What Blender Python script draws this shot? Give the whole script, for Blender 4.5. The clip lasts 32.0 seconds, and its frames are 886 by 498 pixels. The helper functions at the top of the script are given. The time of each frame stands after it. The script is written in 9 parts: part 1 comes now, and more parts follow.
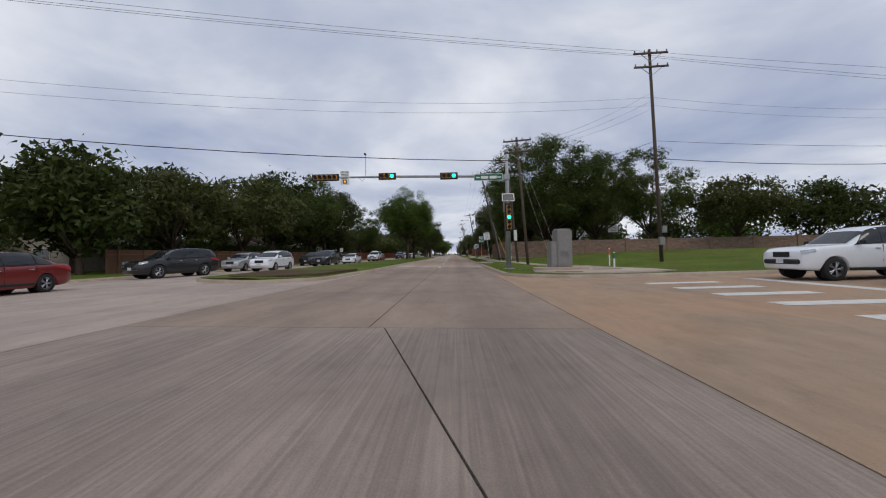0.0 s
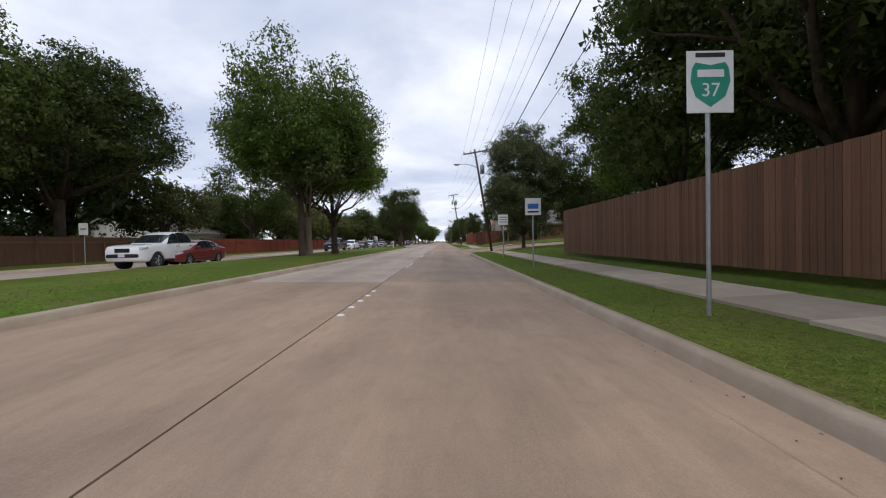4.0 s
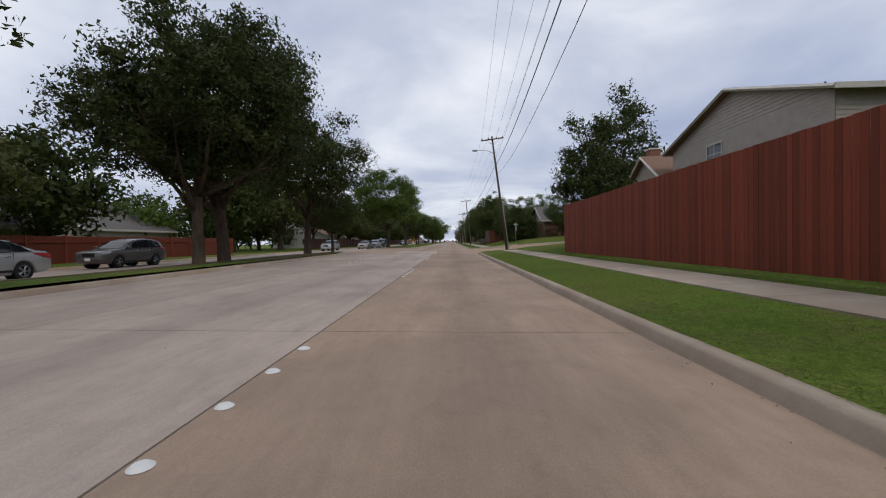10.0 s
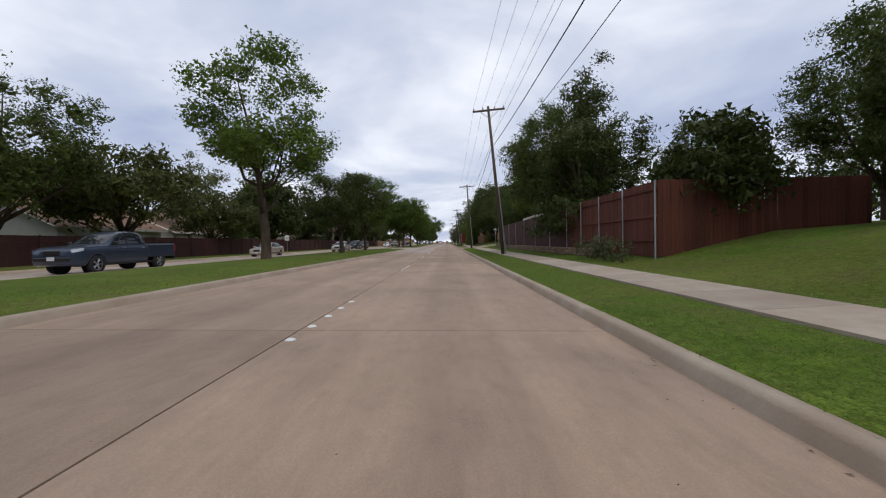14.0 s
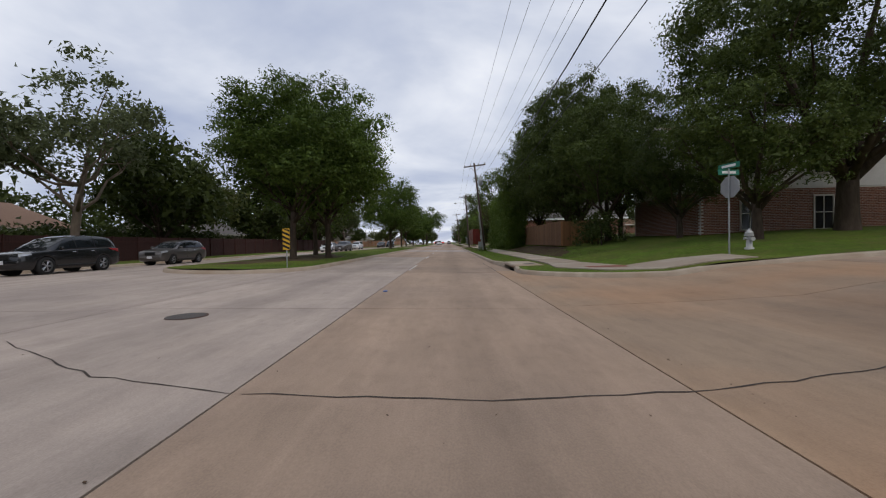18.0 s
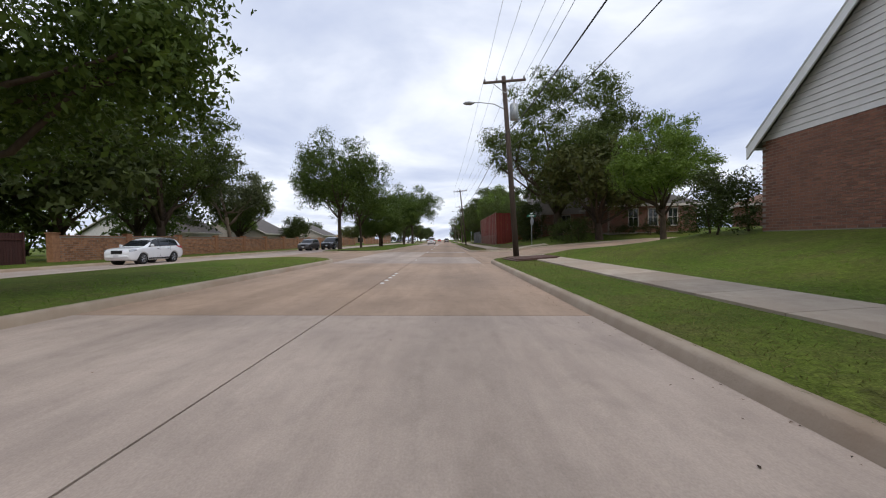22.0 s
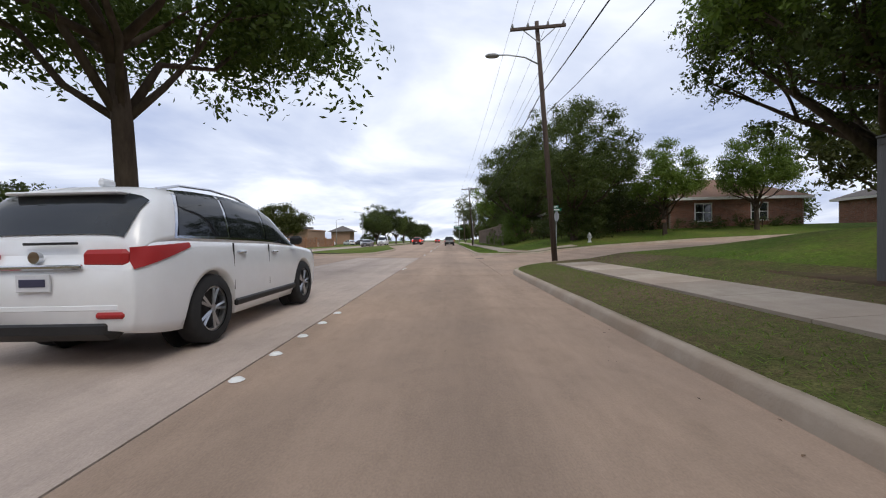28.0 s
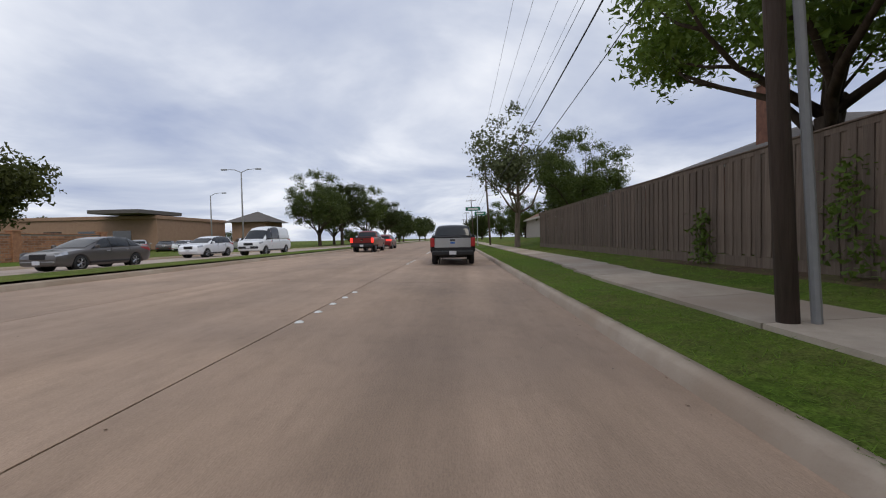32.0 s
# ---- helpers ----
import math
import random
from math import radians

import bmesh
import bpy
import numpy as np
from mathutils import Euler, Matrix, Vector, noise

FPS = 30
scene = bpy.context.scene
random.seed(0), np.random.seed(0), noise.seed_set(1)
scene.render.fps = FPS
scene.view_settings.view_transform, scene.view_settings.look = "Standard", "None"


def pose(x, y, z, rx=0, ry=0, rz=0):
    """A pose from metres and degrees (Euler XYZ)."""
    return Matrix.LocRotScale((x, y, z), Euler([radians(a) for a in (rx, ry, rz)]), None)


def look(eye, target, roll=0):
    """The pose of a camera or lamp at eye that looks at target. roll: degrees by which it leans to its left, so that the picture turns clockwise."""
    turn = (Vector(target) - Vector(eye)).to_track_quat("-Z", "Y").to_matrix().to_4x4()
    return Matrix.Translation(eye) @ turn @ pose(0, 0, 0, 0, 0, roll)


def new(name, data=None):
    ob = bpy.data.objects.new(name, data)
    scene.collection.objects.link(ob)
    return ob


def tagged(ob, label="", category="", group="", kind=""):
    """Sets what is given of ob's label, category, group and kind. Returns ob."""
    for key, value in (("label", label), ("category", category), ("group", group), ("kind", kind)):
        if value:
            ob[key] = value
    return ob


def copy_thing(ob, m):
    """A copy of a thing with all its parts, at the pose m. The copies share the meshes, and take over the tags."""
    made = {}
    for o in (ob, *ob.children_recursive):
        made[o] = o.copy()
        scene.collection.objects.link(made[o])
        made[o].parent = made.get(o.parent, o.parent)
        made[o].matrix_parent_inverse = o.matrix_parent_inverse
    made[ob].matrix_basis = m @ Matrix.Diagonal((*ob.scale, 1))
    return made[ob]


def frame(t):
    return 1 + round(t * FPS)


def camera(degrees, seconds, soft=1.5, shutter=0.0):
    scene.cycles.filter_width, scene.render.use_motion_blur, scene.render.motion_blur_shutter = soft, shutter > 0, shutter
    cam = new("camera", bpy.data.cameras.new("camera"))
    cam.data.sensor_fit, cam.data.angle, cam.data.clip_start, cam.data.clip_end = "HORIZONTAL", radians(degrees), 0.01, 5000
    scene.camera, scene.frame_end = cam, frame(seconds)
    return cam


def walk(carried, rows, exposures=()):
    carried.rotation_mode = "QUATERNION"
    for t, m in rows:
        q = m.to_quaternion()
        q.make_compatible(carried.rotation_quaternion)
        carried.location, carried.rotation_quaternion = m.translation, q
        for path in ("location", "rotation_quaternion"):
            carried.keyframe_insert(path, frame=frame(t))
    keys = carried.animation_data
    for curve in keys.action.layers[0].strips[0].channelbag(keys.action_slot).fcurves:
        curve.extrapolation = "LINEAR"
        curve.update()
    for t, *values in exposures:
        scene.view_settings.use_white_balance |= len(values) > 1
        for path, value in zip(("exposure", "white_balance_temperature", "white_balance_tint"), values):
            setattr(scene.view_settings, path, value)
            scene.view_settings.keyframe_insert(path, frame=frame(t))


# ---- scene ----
# ---------------------------------------------------------------- camera
cam = camera(97.3, 32.0, soft=1.1, shutter=0.0)
# seconds, x, y, z, tilt, lean, turn: a car-borne camera, 1.2 m above a road that falls to its right kerb
ROWS = [
    (0.0, 1.46, 30.69, 1.206, 90.76, 1.15, 1.64),
    (0.5, 1.48, 36.86, 1.205, 89.91, 1.15, 1.81),
    (1.0, 1.53, 43.36, 1.204, 89.24, 1.15, 1.85),
    (1.5, 1.60, 50.09, 1.203, 88.89, 1.15, 1.74),
    (2.0, 1.69, 56.79, 1.201, 88.71, 1.15, 1.43),
    (2.5, 1.76, 63.38, 1.200, 88.63, 1.15, 0.95),
    (3.0, 1.81, 69.85, 1.199, 88.75, 1.15, 0.39),
    (3.5, 1.82, 76.36, 1.199, 88.88, 1.15, -0.02),
    (4.0, 1.82, 83.11, 1.199, 88.89, 1.15, -0.07),
    (4.5, 1.80, 90.25, 1.199, 88.87, 1.15, 0.10),
    (5.0, 1.77, 97.82, 1.200, 88.85, 1.15, 0.35),
    (5.5, 1.73, 105.72, 1.200, 88.83, 1.15, 0.57),
    (6.0, 1.70, 113.59, 1.201, 88.82, 1.15, 0.59),
    (6.5, 1.73, 121.09, 1.201, 88.82, 1.15, 0.44),
    (7.0, 1.79, 128.24, 1.201, 88.76, 1.15, 0.42),
    (7.5, 1.81, 135.31, 1.200, 88.68, 1.15, 0.54),
    (8.0, 1.81, 142.49, 1.199, 88.68, 1.15, 0.74),
    (8.5, 1.82, 149.92, 1.199, 88.80, 1.15, 1.03),
    (9.0, 1.84, 157.64, 1.198, 88.93, 1.15, 1.33),
    (9.5, 1.84, 165.57, 1.198, 88.92, 1.15, 1.43),
    (10.0, 1.82, 173.63, 1.199, 88.86, 1.15, 1.36),
    (10.5, 1.81, 181.83, 1.199, 88.91, 1.15, 1.20),
    (11.0, 1.82, 190.22, 1.199, 88.94, 1.15, 0.87),
    (11.5, 1.87, 198.81, 1.198, 88.86, 1.15, 0.39),
    (12.0, 1.95, 207.65, 1.196, 88.84, 1.15, -0.05),
    (12.5, 2.03, 216.70, 1.194, 88.93, 1.15, -0.17),
    (13.0, 2.08, 225.76, 1.193, 89.02, 1.15, 0.09),
    (13.5, 2.11, 234.60, 1.193, 89.06, 1.15, 0.38),
    (14.0, 2.09, 243.19, 1.193, 88.99, 1.15, 0.59),
    (14.5, 2.05, 251.64, 1.194, 88.87, 1.15, 0.77),
    (15.0, 1.98, 260.06, 1.195, 88.66, 1.15, 0.95),
    (15.5, 1.90, 268.49, 1.197, 88.42, 1.15, 1.03),
    (16.0, 1.82, 276.75, 1.199, 88.45, 1.15, 0.93),
    (16.5, 1.75, 284.67, 1.200, 88.68, 1.15, 0.79),
    (17.0, 1.74, 292.17, 1.201, 88.91, 1.15, 0.74),
    (17.5, 1.77, 299.28, 1.201, 89.06, 1.15, 0.76),
    (18.0, 1.80, 306.07, 1.201, 89.02, 1.15, 0.76),
    (18.5, 1.81, 312.69, 1.200, 88.84, 1.15, 0.73),
    (19.0, 1.81, 319.33, 1.199, 88.74, 1.15, 0.55),
    (19.5, 1.84, 326.10, 1.198, 88.82, 1.15, 0.30),
    (20.0, 1.85, 333.01, 1.198, 88.86, 1.15, 0.21),
    (20.5, 1.86, 340.07, 1.198, 88.65, 1.15, 0.23),
    (21.0, 1.87, 347.33, 1.198, 88.44, 1.15, 0.24),
    (21.5, 1.89, 354.88, 1.197, 88.50, 1.15, 0.25),
    (22.0, 1.92, 362.66, 1.197, 88.66, 1.15, 0.41),
    (22.5, 1.97, 370.63, 1.196, 88.75, 1.15, 0.67),
    (23.0, 2.03, 378.73, 1.194, 88.81, 1.15, 0.91),
    (23.5, 2.07, 386.80, 1.194, 88.89, 1.15, 1.13),
    (24.0, 2.08, 394.76, 1.193, 88.91, 1.15, 1.28),
    (24.5, 2.04, 402.70, 1.194, 88.87, 1.15, 1.34),
    (25.0, 1.98, 410.71, 1.195, 88.74, 1.15, 1.44),
    (25.5, 1.94, 418.77, 1.196, 88.56, 1.15, 1.44),
    (26.0, 1.92, 426.80, 1.197, 88.54, 1.15, 1.23),
    (26.5, 1.94, 434.78, 1.196, 88.61, 1.15, 0.97),
    (27.0, 1.97, 442.69, 1.196, 88.68, 1.15, 0.82),
    (27.5, 1.98, 450.56, 1.195, 88.72, 1.15, 0.75),
    (28.0, 1.98, 458.47, 1.195, 88.67, 1.15, 0.75),
    (28.5, 1.96, 466.47, 1.196, 88.61, 1.15, 0.83),
    (29.0, 1.98, 474.51, 1.195, 88.61, 1.15, 0.96),
    (29.5, 2.06, 482.42, 1.194, 88.62, 1.15, 1.02),
    (30.0, 2.18, 490.11, 1.191, 88.61, 1.15, 1.02),
    (30.5, 2.28, 497.67, 1.189, 88.60, 1.15, 1.06),
    (31.0, 2.34, 505.17, 1.188, 88.55, 1.15, 1.23),
    (31.5, 2.37, 512.41, 1.188, 88.51, 1.15, 1.58),
    (32.0, 2.41, 519.26, 1.187, 88.41, 1.15, 1.93),
]
walk(cam, [(t, pose(x, y, z, rx, ry, rz)) for t, x, y, z, rx, ry, rz in ROWS],
     exposures=[(0, -0.35), (1.2, -0.35), (2.5, -0.05), (3.5, 0.1), (6, 0.05), (7, -0.3), (8, -0.28), (9, 0.05), (10, -0.2), (11, 0.05), (12, -0.1), (13, -0.35), (14, -0.05), (15.5, 0.0), (17.5, -0.15), (18, -0.2), (19, 0.15), (20, 0.2), (21, 0.05), (22, 0.15), (23, -0.15), (24, -0.05), (25, 0.18), (28, 0.2), (29, -0.26), (30, -0.28), (31, -0.22), (32, -0.18)])

# ---------------------------------------------------------------- sky and sun
world = bpy.data.worlds.new("overcast_sky")
scene.world = world
world.use_nodes = True
WN, WL = world.node_tree.nodes, world.node_tree.links
WN.clear()
w_out = WN.new("ShaderNodeOutputWorld")
w_bg = WN.new("ShaderNodeBackground")
sky = WN.new("ShaderNodeTexSky")
sky.sky_type = "NISHITA"
sky.sun_disc = False
sky.sun_elevation, sky.sun_rotation = radians(52), radians(150)
sky.air_density, sky.dust_density = 1.0, 2.0
sky_gain = WN.new("ShaderNodeVectorMath")
sky_gain.operation = "SCALE"
sky_gain.inputs["Scale"].default_value = 0.07
tc = WN.new("ShaderNodeTexCoord")
sep = WN.new("ShaderNodeSeparateXYZ")
zup = WN.new("ShaderNodeMath")
zup.operation = "MAXIMUM"
zup.inputs[1].default_value = 0.0
zadd = WN.new("ShaderNodeMath")
zadd.operation = "ADD"
zadd.inputs[1].default_value = 0.16
dx = WN.new("ShaderNodeMath")
dx.operation = "DIVIDE"
dy = WN.new("ShaderNodeMath")
dy.operation = "DIVIDE"
comb = WN.new("ShaderNodeCombineXYZ")
WL.new(tc.outputs["Generated"], sep.inputs[0])
WL.new(sep.outputs["Z"], zup.inputs[0])
WL.new(zup.outputs[0], zadd.inputs[0])
WL.new(sep.outputs["X"], dx.inputs[0])
WL.new(zadd.outputs[0], dx.inputs[1])
WL.new(sep.outputs["Y"], dy.inputs[0])
WL.new(zadd.outputs[0], dy.inputs[1])
WL.new(dx.outputs[0], comb.inputs[0])
WL.new(dy.outputs[0], comb.inputs[1])
cloud = WN.new("ShaderNodeTexNoise")
cloud.inputs["Scale"].default_value = 0.75
cloud.inputs["Detail"].default_value = 6.0
cloud.inputs["Roughness"].default_value = 0.52
cloud.inputs["Distortion"].default_value = 0.35
WL.new(comb.outputs[0], cloud.inputs["Vector"])
ramp = WN.new("ShaderNodeValToRGB")
ramp.color_ramp.elements[0].position, ramp.color_ramp.elements[0].color = 0.30, (0.43, 0.505, 0.73, 1)
ramp.color_ramp.elements[1].position, ramp.color_ramp.elements[1].color = 0.64, (1.10, 1.13, 1.21, 1)
mid = ramp.color_ramp.elements.new(0.48)
mid.color = (0.705, 0.765, 0.92, 1)
WL.new(cloud.outputs["Fac"], ramp.inputs["Fac"])
w_mix = WN.new("ShaderNodeMix")
w_mix.data_type = "RGBA"
w_mix.inputs["Factor"].default_value = 0.90
WL.new(sky.outputs[0], sky_gain.inputs[0])
WL.new(sky_gain.outputs[0], w_mix.inputs["A"])
WL.new(ramp.outputs["Color"], w_mix.inputs["B"])
WL.new(w_mix.outputs["Result"], w_bg.inputs["Color"])
w_bg.inputs["Strength"].default_value = 1.0
WL.new(w_bg.outputs[0], w_out.inputs[0])

sun_data = bpy.data.lights.new("sun", "SUN")
sun_data.energy, sun_data.angle, sun_data.color = 0.9, radians(25), (1.0, 0.93, 0.82)
sun = new("sun", sun_data)
sun.matrix_world = look((0, 0, 60), (0 - 30 * math.sin(radians(150)), 0 - 30 * math.cos(radians(150)), 60 - 38))

# ---------------------------------------------------------------- materials


def material(name, c1, c2=None, scale=4.0, rough=0.8, metal=0.0, bump=0.0, bump_scale=None, rand=0.0, island=0.0,
             spots=None, spot_scale=0.4, stretch=(1, 1, 1), spec=0.4):
    """A noise-mottled principled surface: c1 to c2 by fine noise, spots by coarse noise, lightness by object or island."""
    m = bpy.data.materials.new(name)
    m.use_nodes = True
    n, l = m.node_tree.nodes, m.node_tree.links
    b = n["Principled BSDF"]
    b.inputs["Roughness"].default_value, b.inputs["Metallic"].default_value = rough, metal
    b.inputs["Specular IOR Level"].default_value = spec
    if c2 is None:
        c2 = tuple(v * 0.8 for v in c1)
    co = n.new("ShaderNodeTexCoord")
    mp = n.new("ShaderNodeMapping")
    mp.inputs["Scale"].default_value = stretch
    l.new(co.outputs["Object"], mp.inputs["Vector"])
    tex = n.new("ShaderNodeTexNoise")
    tex.inputs["Scale"].default_value, tex.inputs["Detail"].default_value = scale, 6
    tex.inputs["Roughness"].default_value = 0.65
    l.new(mp.outputs[0], tex.inputs["Vector"])
    r = n.new("ShaderNodeValToRGB")
    r.color_ramp.elements[0].position, r.color_ramp.elements[1].position = 0.32, 0.68
    r.color_ramp.elements[0].color, r.color_ramp.elements[1].color = (*c2, 1), (*c1, 1)
    l.new(tex.outputs["Fac"], r.inputs["Fac"])
    col = r.outputs["Color"]
    if spots is not None:
        t2 = n.new("ShaderNodeTexNoise")
        t2.inputs["Scale"].default_value, t2.inputs["Detail"].default_value = spot_scale, 4
        geo = n.new("ShaderNodeNewGeometry")
        l.new(geo.outputs["Position"], t2.inputs["Vector"])
        r2 = n.new("ShaderNodeValToRGB")
        r2.color_ramp.elements[0].position, r2.color_ramp.elements[1].position = 0.42, 0.66
        l.new(t2.outputs["Fac"], r2.inputs["Fac"])
        mx = n.new("ShaderNodeMix")
        mx.data_type = "RGBA"
        mx.inputs["B"].default_value = (*spots, 1)
        l.new(r2.outputs["Color"], mx.inputs["Factor"])
        l.new(col, mx.inputs["A"])
        col = mx.outputs["Result"]
    for amount, source in ((rand, "object"), (island, "island")):
        if amount:
            hs = n.new("ShaderNodeHueSaturation")
            mr = n.new("ShaderNodeMapRange")
            mr.inputs["To Min"].default_value, mr.inputs["To Max"].default_value = 1 - amount, 1 + amount
            if source == "object":
                l.new(n.new("ShaderNodeObjectInfo").outputs["Random"], mr.inputs["Value"])
            else:
                l.new(n.new("ShaderNodeNewGeometry").outputs["Random Per Island"], mr.inputs["Value"])
            l.new(mr.outputs["Result"], hs.inputs["Value"])
            l.new(col, hs.inputs["Color"])
            col = hs.outputs["Color"]
    l.new(col, b.inputs["Base Color"])
    if bump:
        t3 = n.new("ShaderNodeTexNoise")
        t3.inputs["Scale"].default_value, t3.inputs["Detail"].default_value = bump_scale or scale * 4, 5
        l.new(mp.outputs[0], t3.inputs["Vector"])
        bp = n.new("ShaderNodeBump")
        bp.inputs["Strength"].default_value, bp.inputs["Distance"].default_value = bump, 0.02
        l.new(t3.outputs["Fac"], bp.inputs["Height"])
        l.new(bp.outputs[0], b.inputs["Normal"])
    return m


def leaf_material(name, c1, c2, shine=0.5, through_light=0.3):
    m = bpy.data.materials.new(name)
    m.use_nodes = True
    n, l = m.node_tree.nodes, m.node_tree.links
    b = n["Principled BSDF"]
    b.inputs["Roughness"].default_value = shine
    b.inputs["Specular IOR Level"].default_value = 0.2
    geo = n.new("ShaderNodeNewGeometry")
    r = n.new("ShaderNodeValToRGB")
    r.color_ramp.elements[0].color, r.color_ramp.elements[1].color = (*c2, 1), (*c1, 1)
    l.new(geo.outputs["Random Per Island"], r.inputs["Fac"])
    hs = n.new("ShaderNodeHueSaturation")
    mr = n.new("ShaderNodeMapRange")
    mr.inputs["To Min"].default_value, mr.inputs["To Max"].default_value = 0.8, 1.2
    l.new(n.new("ShaderNodeObjectInfo").outputs["Random"], mr.inputs["Value"])
    l.new(mr.outputs["Result"], hs.inputs["Value"])
    l.new(r.outputs["Color"], hs.inputs["Color"])
    l.new(hs.outputs["Color"], b.inputs["Base Color"])
    t = n.new("ShaderNodeBsdfTranslucent")
    l.new(hs.outputs["Color"], t.inputs["Color"])
    mix = n.new("ShaderNodeMixShader")
    mix.inputs[0].default_value = through_light
    l.new(b.outputs[0], mix.inputs[1])
    l.new(t.outputs[0], mix.inputs[2])
    l.new(mix.outputs[0], n["Material Output"].inputs["Surface"])
    return m


def glow_material(name, colour, strength):
    m = bpy.data.materials.new(name)
    m.use_nodes = True
    b = m.node_tree.nodes["Principled BSDF"]
    b.inputs["Base Color"].default_value = (*colour, 1)
    b.inputs["Emission Color"].default_value = (*colour, 1)
    b.inputs["Emission Strength"].default_value = strength
    return m


def paint(name, colour, rough=0.25, metal=0.0, coat=0.6):
    m = material(name, colour, tuple(v * 0.94 for v in colour), 3.0, rough, metal)
    m.node_tree.nodes["Principled BSDF"].inputs["Coat Weight"].default_value = coat
    m.node_tree.nodes["Principled BSDF"].inputs["Coat Roughness"].default_value = 0.05
    return m




def road_material(name, base, dark, stain, rand, grooves=()):
    """Cast road concrete: fine grit, streaks along the traffic, broad stains and a dark drip line in each lane."""
    m = material(name, base, dark, 1.3, 0.85, bump=0.35, bump_scale=55, rand=rand, spots=stain, spot_scale=0.22, stretch=(1.6, 0.4, 1))
    n, l = m.node_tree.nodes, m.node_tree.links
    b = n["Principled BSDF"]
    col = b.inputs["Base Color"].links[0].from_socket
    co = n.new("ShaderNodeTexCoord")
    for scale, stretch, lo, hi, a, c in ((1.0, (2.0, 0.05, 1), 0.35, 0.7, 1.04, 0.90), (1.0, (14, 2.5, 1), 0.3, 0.75, 1.03, 0.94), (75.0, (1, 0.7, 1), 0.3, 0.72, 1.07, 0.88), (0.9, (1, 0.55, 1), 0.48, 0.75, 1.03, 0.84), (5.0, (1, 0.7, 1), 0.5, 0.78, 1.0, 0.88), *grooves):
        mp = n.new("ShaderNodeMapping")
        mp.inputs["Scale"].default_value = stretch
        l.new(co.outputs["Object"], mp.inputs["Vector"])
        tex = n.new("ShaderNodeTexNoise")
        tex.inputs["Scale"].default_value, tex.inputs["Detail"].default_value = scale, 4
        l.new(mp.outputs[0], tex.inputs["Vector"])
        mr = n.new("ShaderNodeMapRange")
        mr.inputs["From Min"].default_value, mr.inputs["From Max"].default_value = lo, hi
        mr.inputs["To Min"].default_value, mr.inputs["To Max"].default_value = a, c
        l.new(tex.outputs["Fac"], mr.inputs["Value"])
        sc = n.new("ShaderNodeVectorMath")
        sc.operation = "SCALE"
        l.new(col, sc.inputs[0])
        l.new(mr.outputs["Result"], sc.inputs["Scale"])
        col = sc.outputs[0]
    # oil dripped along the middle of each lane
    xyz = n.new("ShaderNodeSeparateXYZ")
    l.new(co.outputs["Object"], xyz.inputs[0])
    last = xyz.outputs["X"]
    for op, val in (("ABSOLUTE", 0), ("SUBTRACT", 2.1), ("ABSOLUTE", 0)):
        mt = n.new("ShaderNodeMath")
        mt.operation = op
        l.new(last, mt.inputs[0])
        mt.inputs[1].default_value = val
        last = mt.outputs[0]
    mr = n.new("ShaderNodeMapRange")
    mr.interpolation_type = "SMOOTHSTEP"
    mr.inputs["From Min"].default_value, mr.inputs["From Max"].default_value = 0.05, 0.85
    mr.inputs["To Min"].default_value, mr.inputs["To Max"].default_value = 0.87, 1.01
    l.new(last, mr.inputs["Value"])
    sc = n.new("ShaderNodeVectorMath")
    sc.operation = "SCALE"
    l.new(col, sc.inputs[0])
    l.new(mr.outputs["Result"], sc.inputs["Scale"])
    l.new(sc.outputs[0], b.inputs["Base Color"])
    return m


CONCRETE = road_material("road_concrete", (0.425, 0.302, 0.217), (0.358, 0.256, 0.181), (0.319, 0.233, 0.173), 0.10)
CONCRETE_GREY = road_material("pale_concrete", (0.480, 0.393, 0.330), (0.415, 0.335, 0.279), (0.370, 0.301, 0.256), 0.09)
# darker grey slabs past the crossing and along part of the near lane
CONCRETE_DARK = road_material("dark_grey_concrete", (0.354, 0.263, 0.201), (0.296, 0.219, 0.169), (0.265, 0.198, 0.152), 0.10)
CONCRETE_GROOVED = road_material("grooved_grey_concrete", (0.331, 0.262, 0.215), (0.275, 0.219, 0.181), (0.245, 0.198, 0.163), 0.10, ((1.0, (26, 0.35, 1), 0.36, 0.66, 1.08, 0.82),))
CONCRETE_TAN = road_material("tan_concrete", (0.400, 0.285, 0.190), (0.336, 0.239, 0.165), (0.420, 0.258, 0.153), 0.08)
JOINT = material("joint_sealant", (0.05, 0.045, 0.04), (0.09, 0.075, 0.065), 3.0, 0.9)
KERB = material("kerb_concrete", (0.435, 0.36, 0.28), (0.345, 0.28, 0.215), 2.2, 0.9, bump=0.3, bump_scale=30, spots=(0.33, 0.25, 0.18), spot_scale=0.7)
WALK = material("sidewalk_concrete", (0.455, 0.385, 0.305), (0.345, 0.285, 0.225), 2.5, 0.9, bump=0.3, bump_scale=40, rand=0.15,
                spots=(0.35, 0.275, 0.21), spot_scale=0.5)


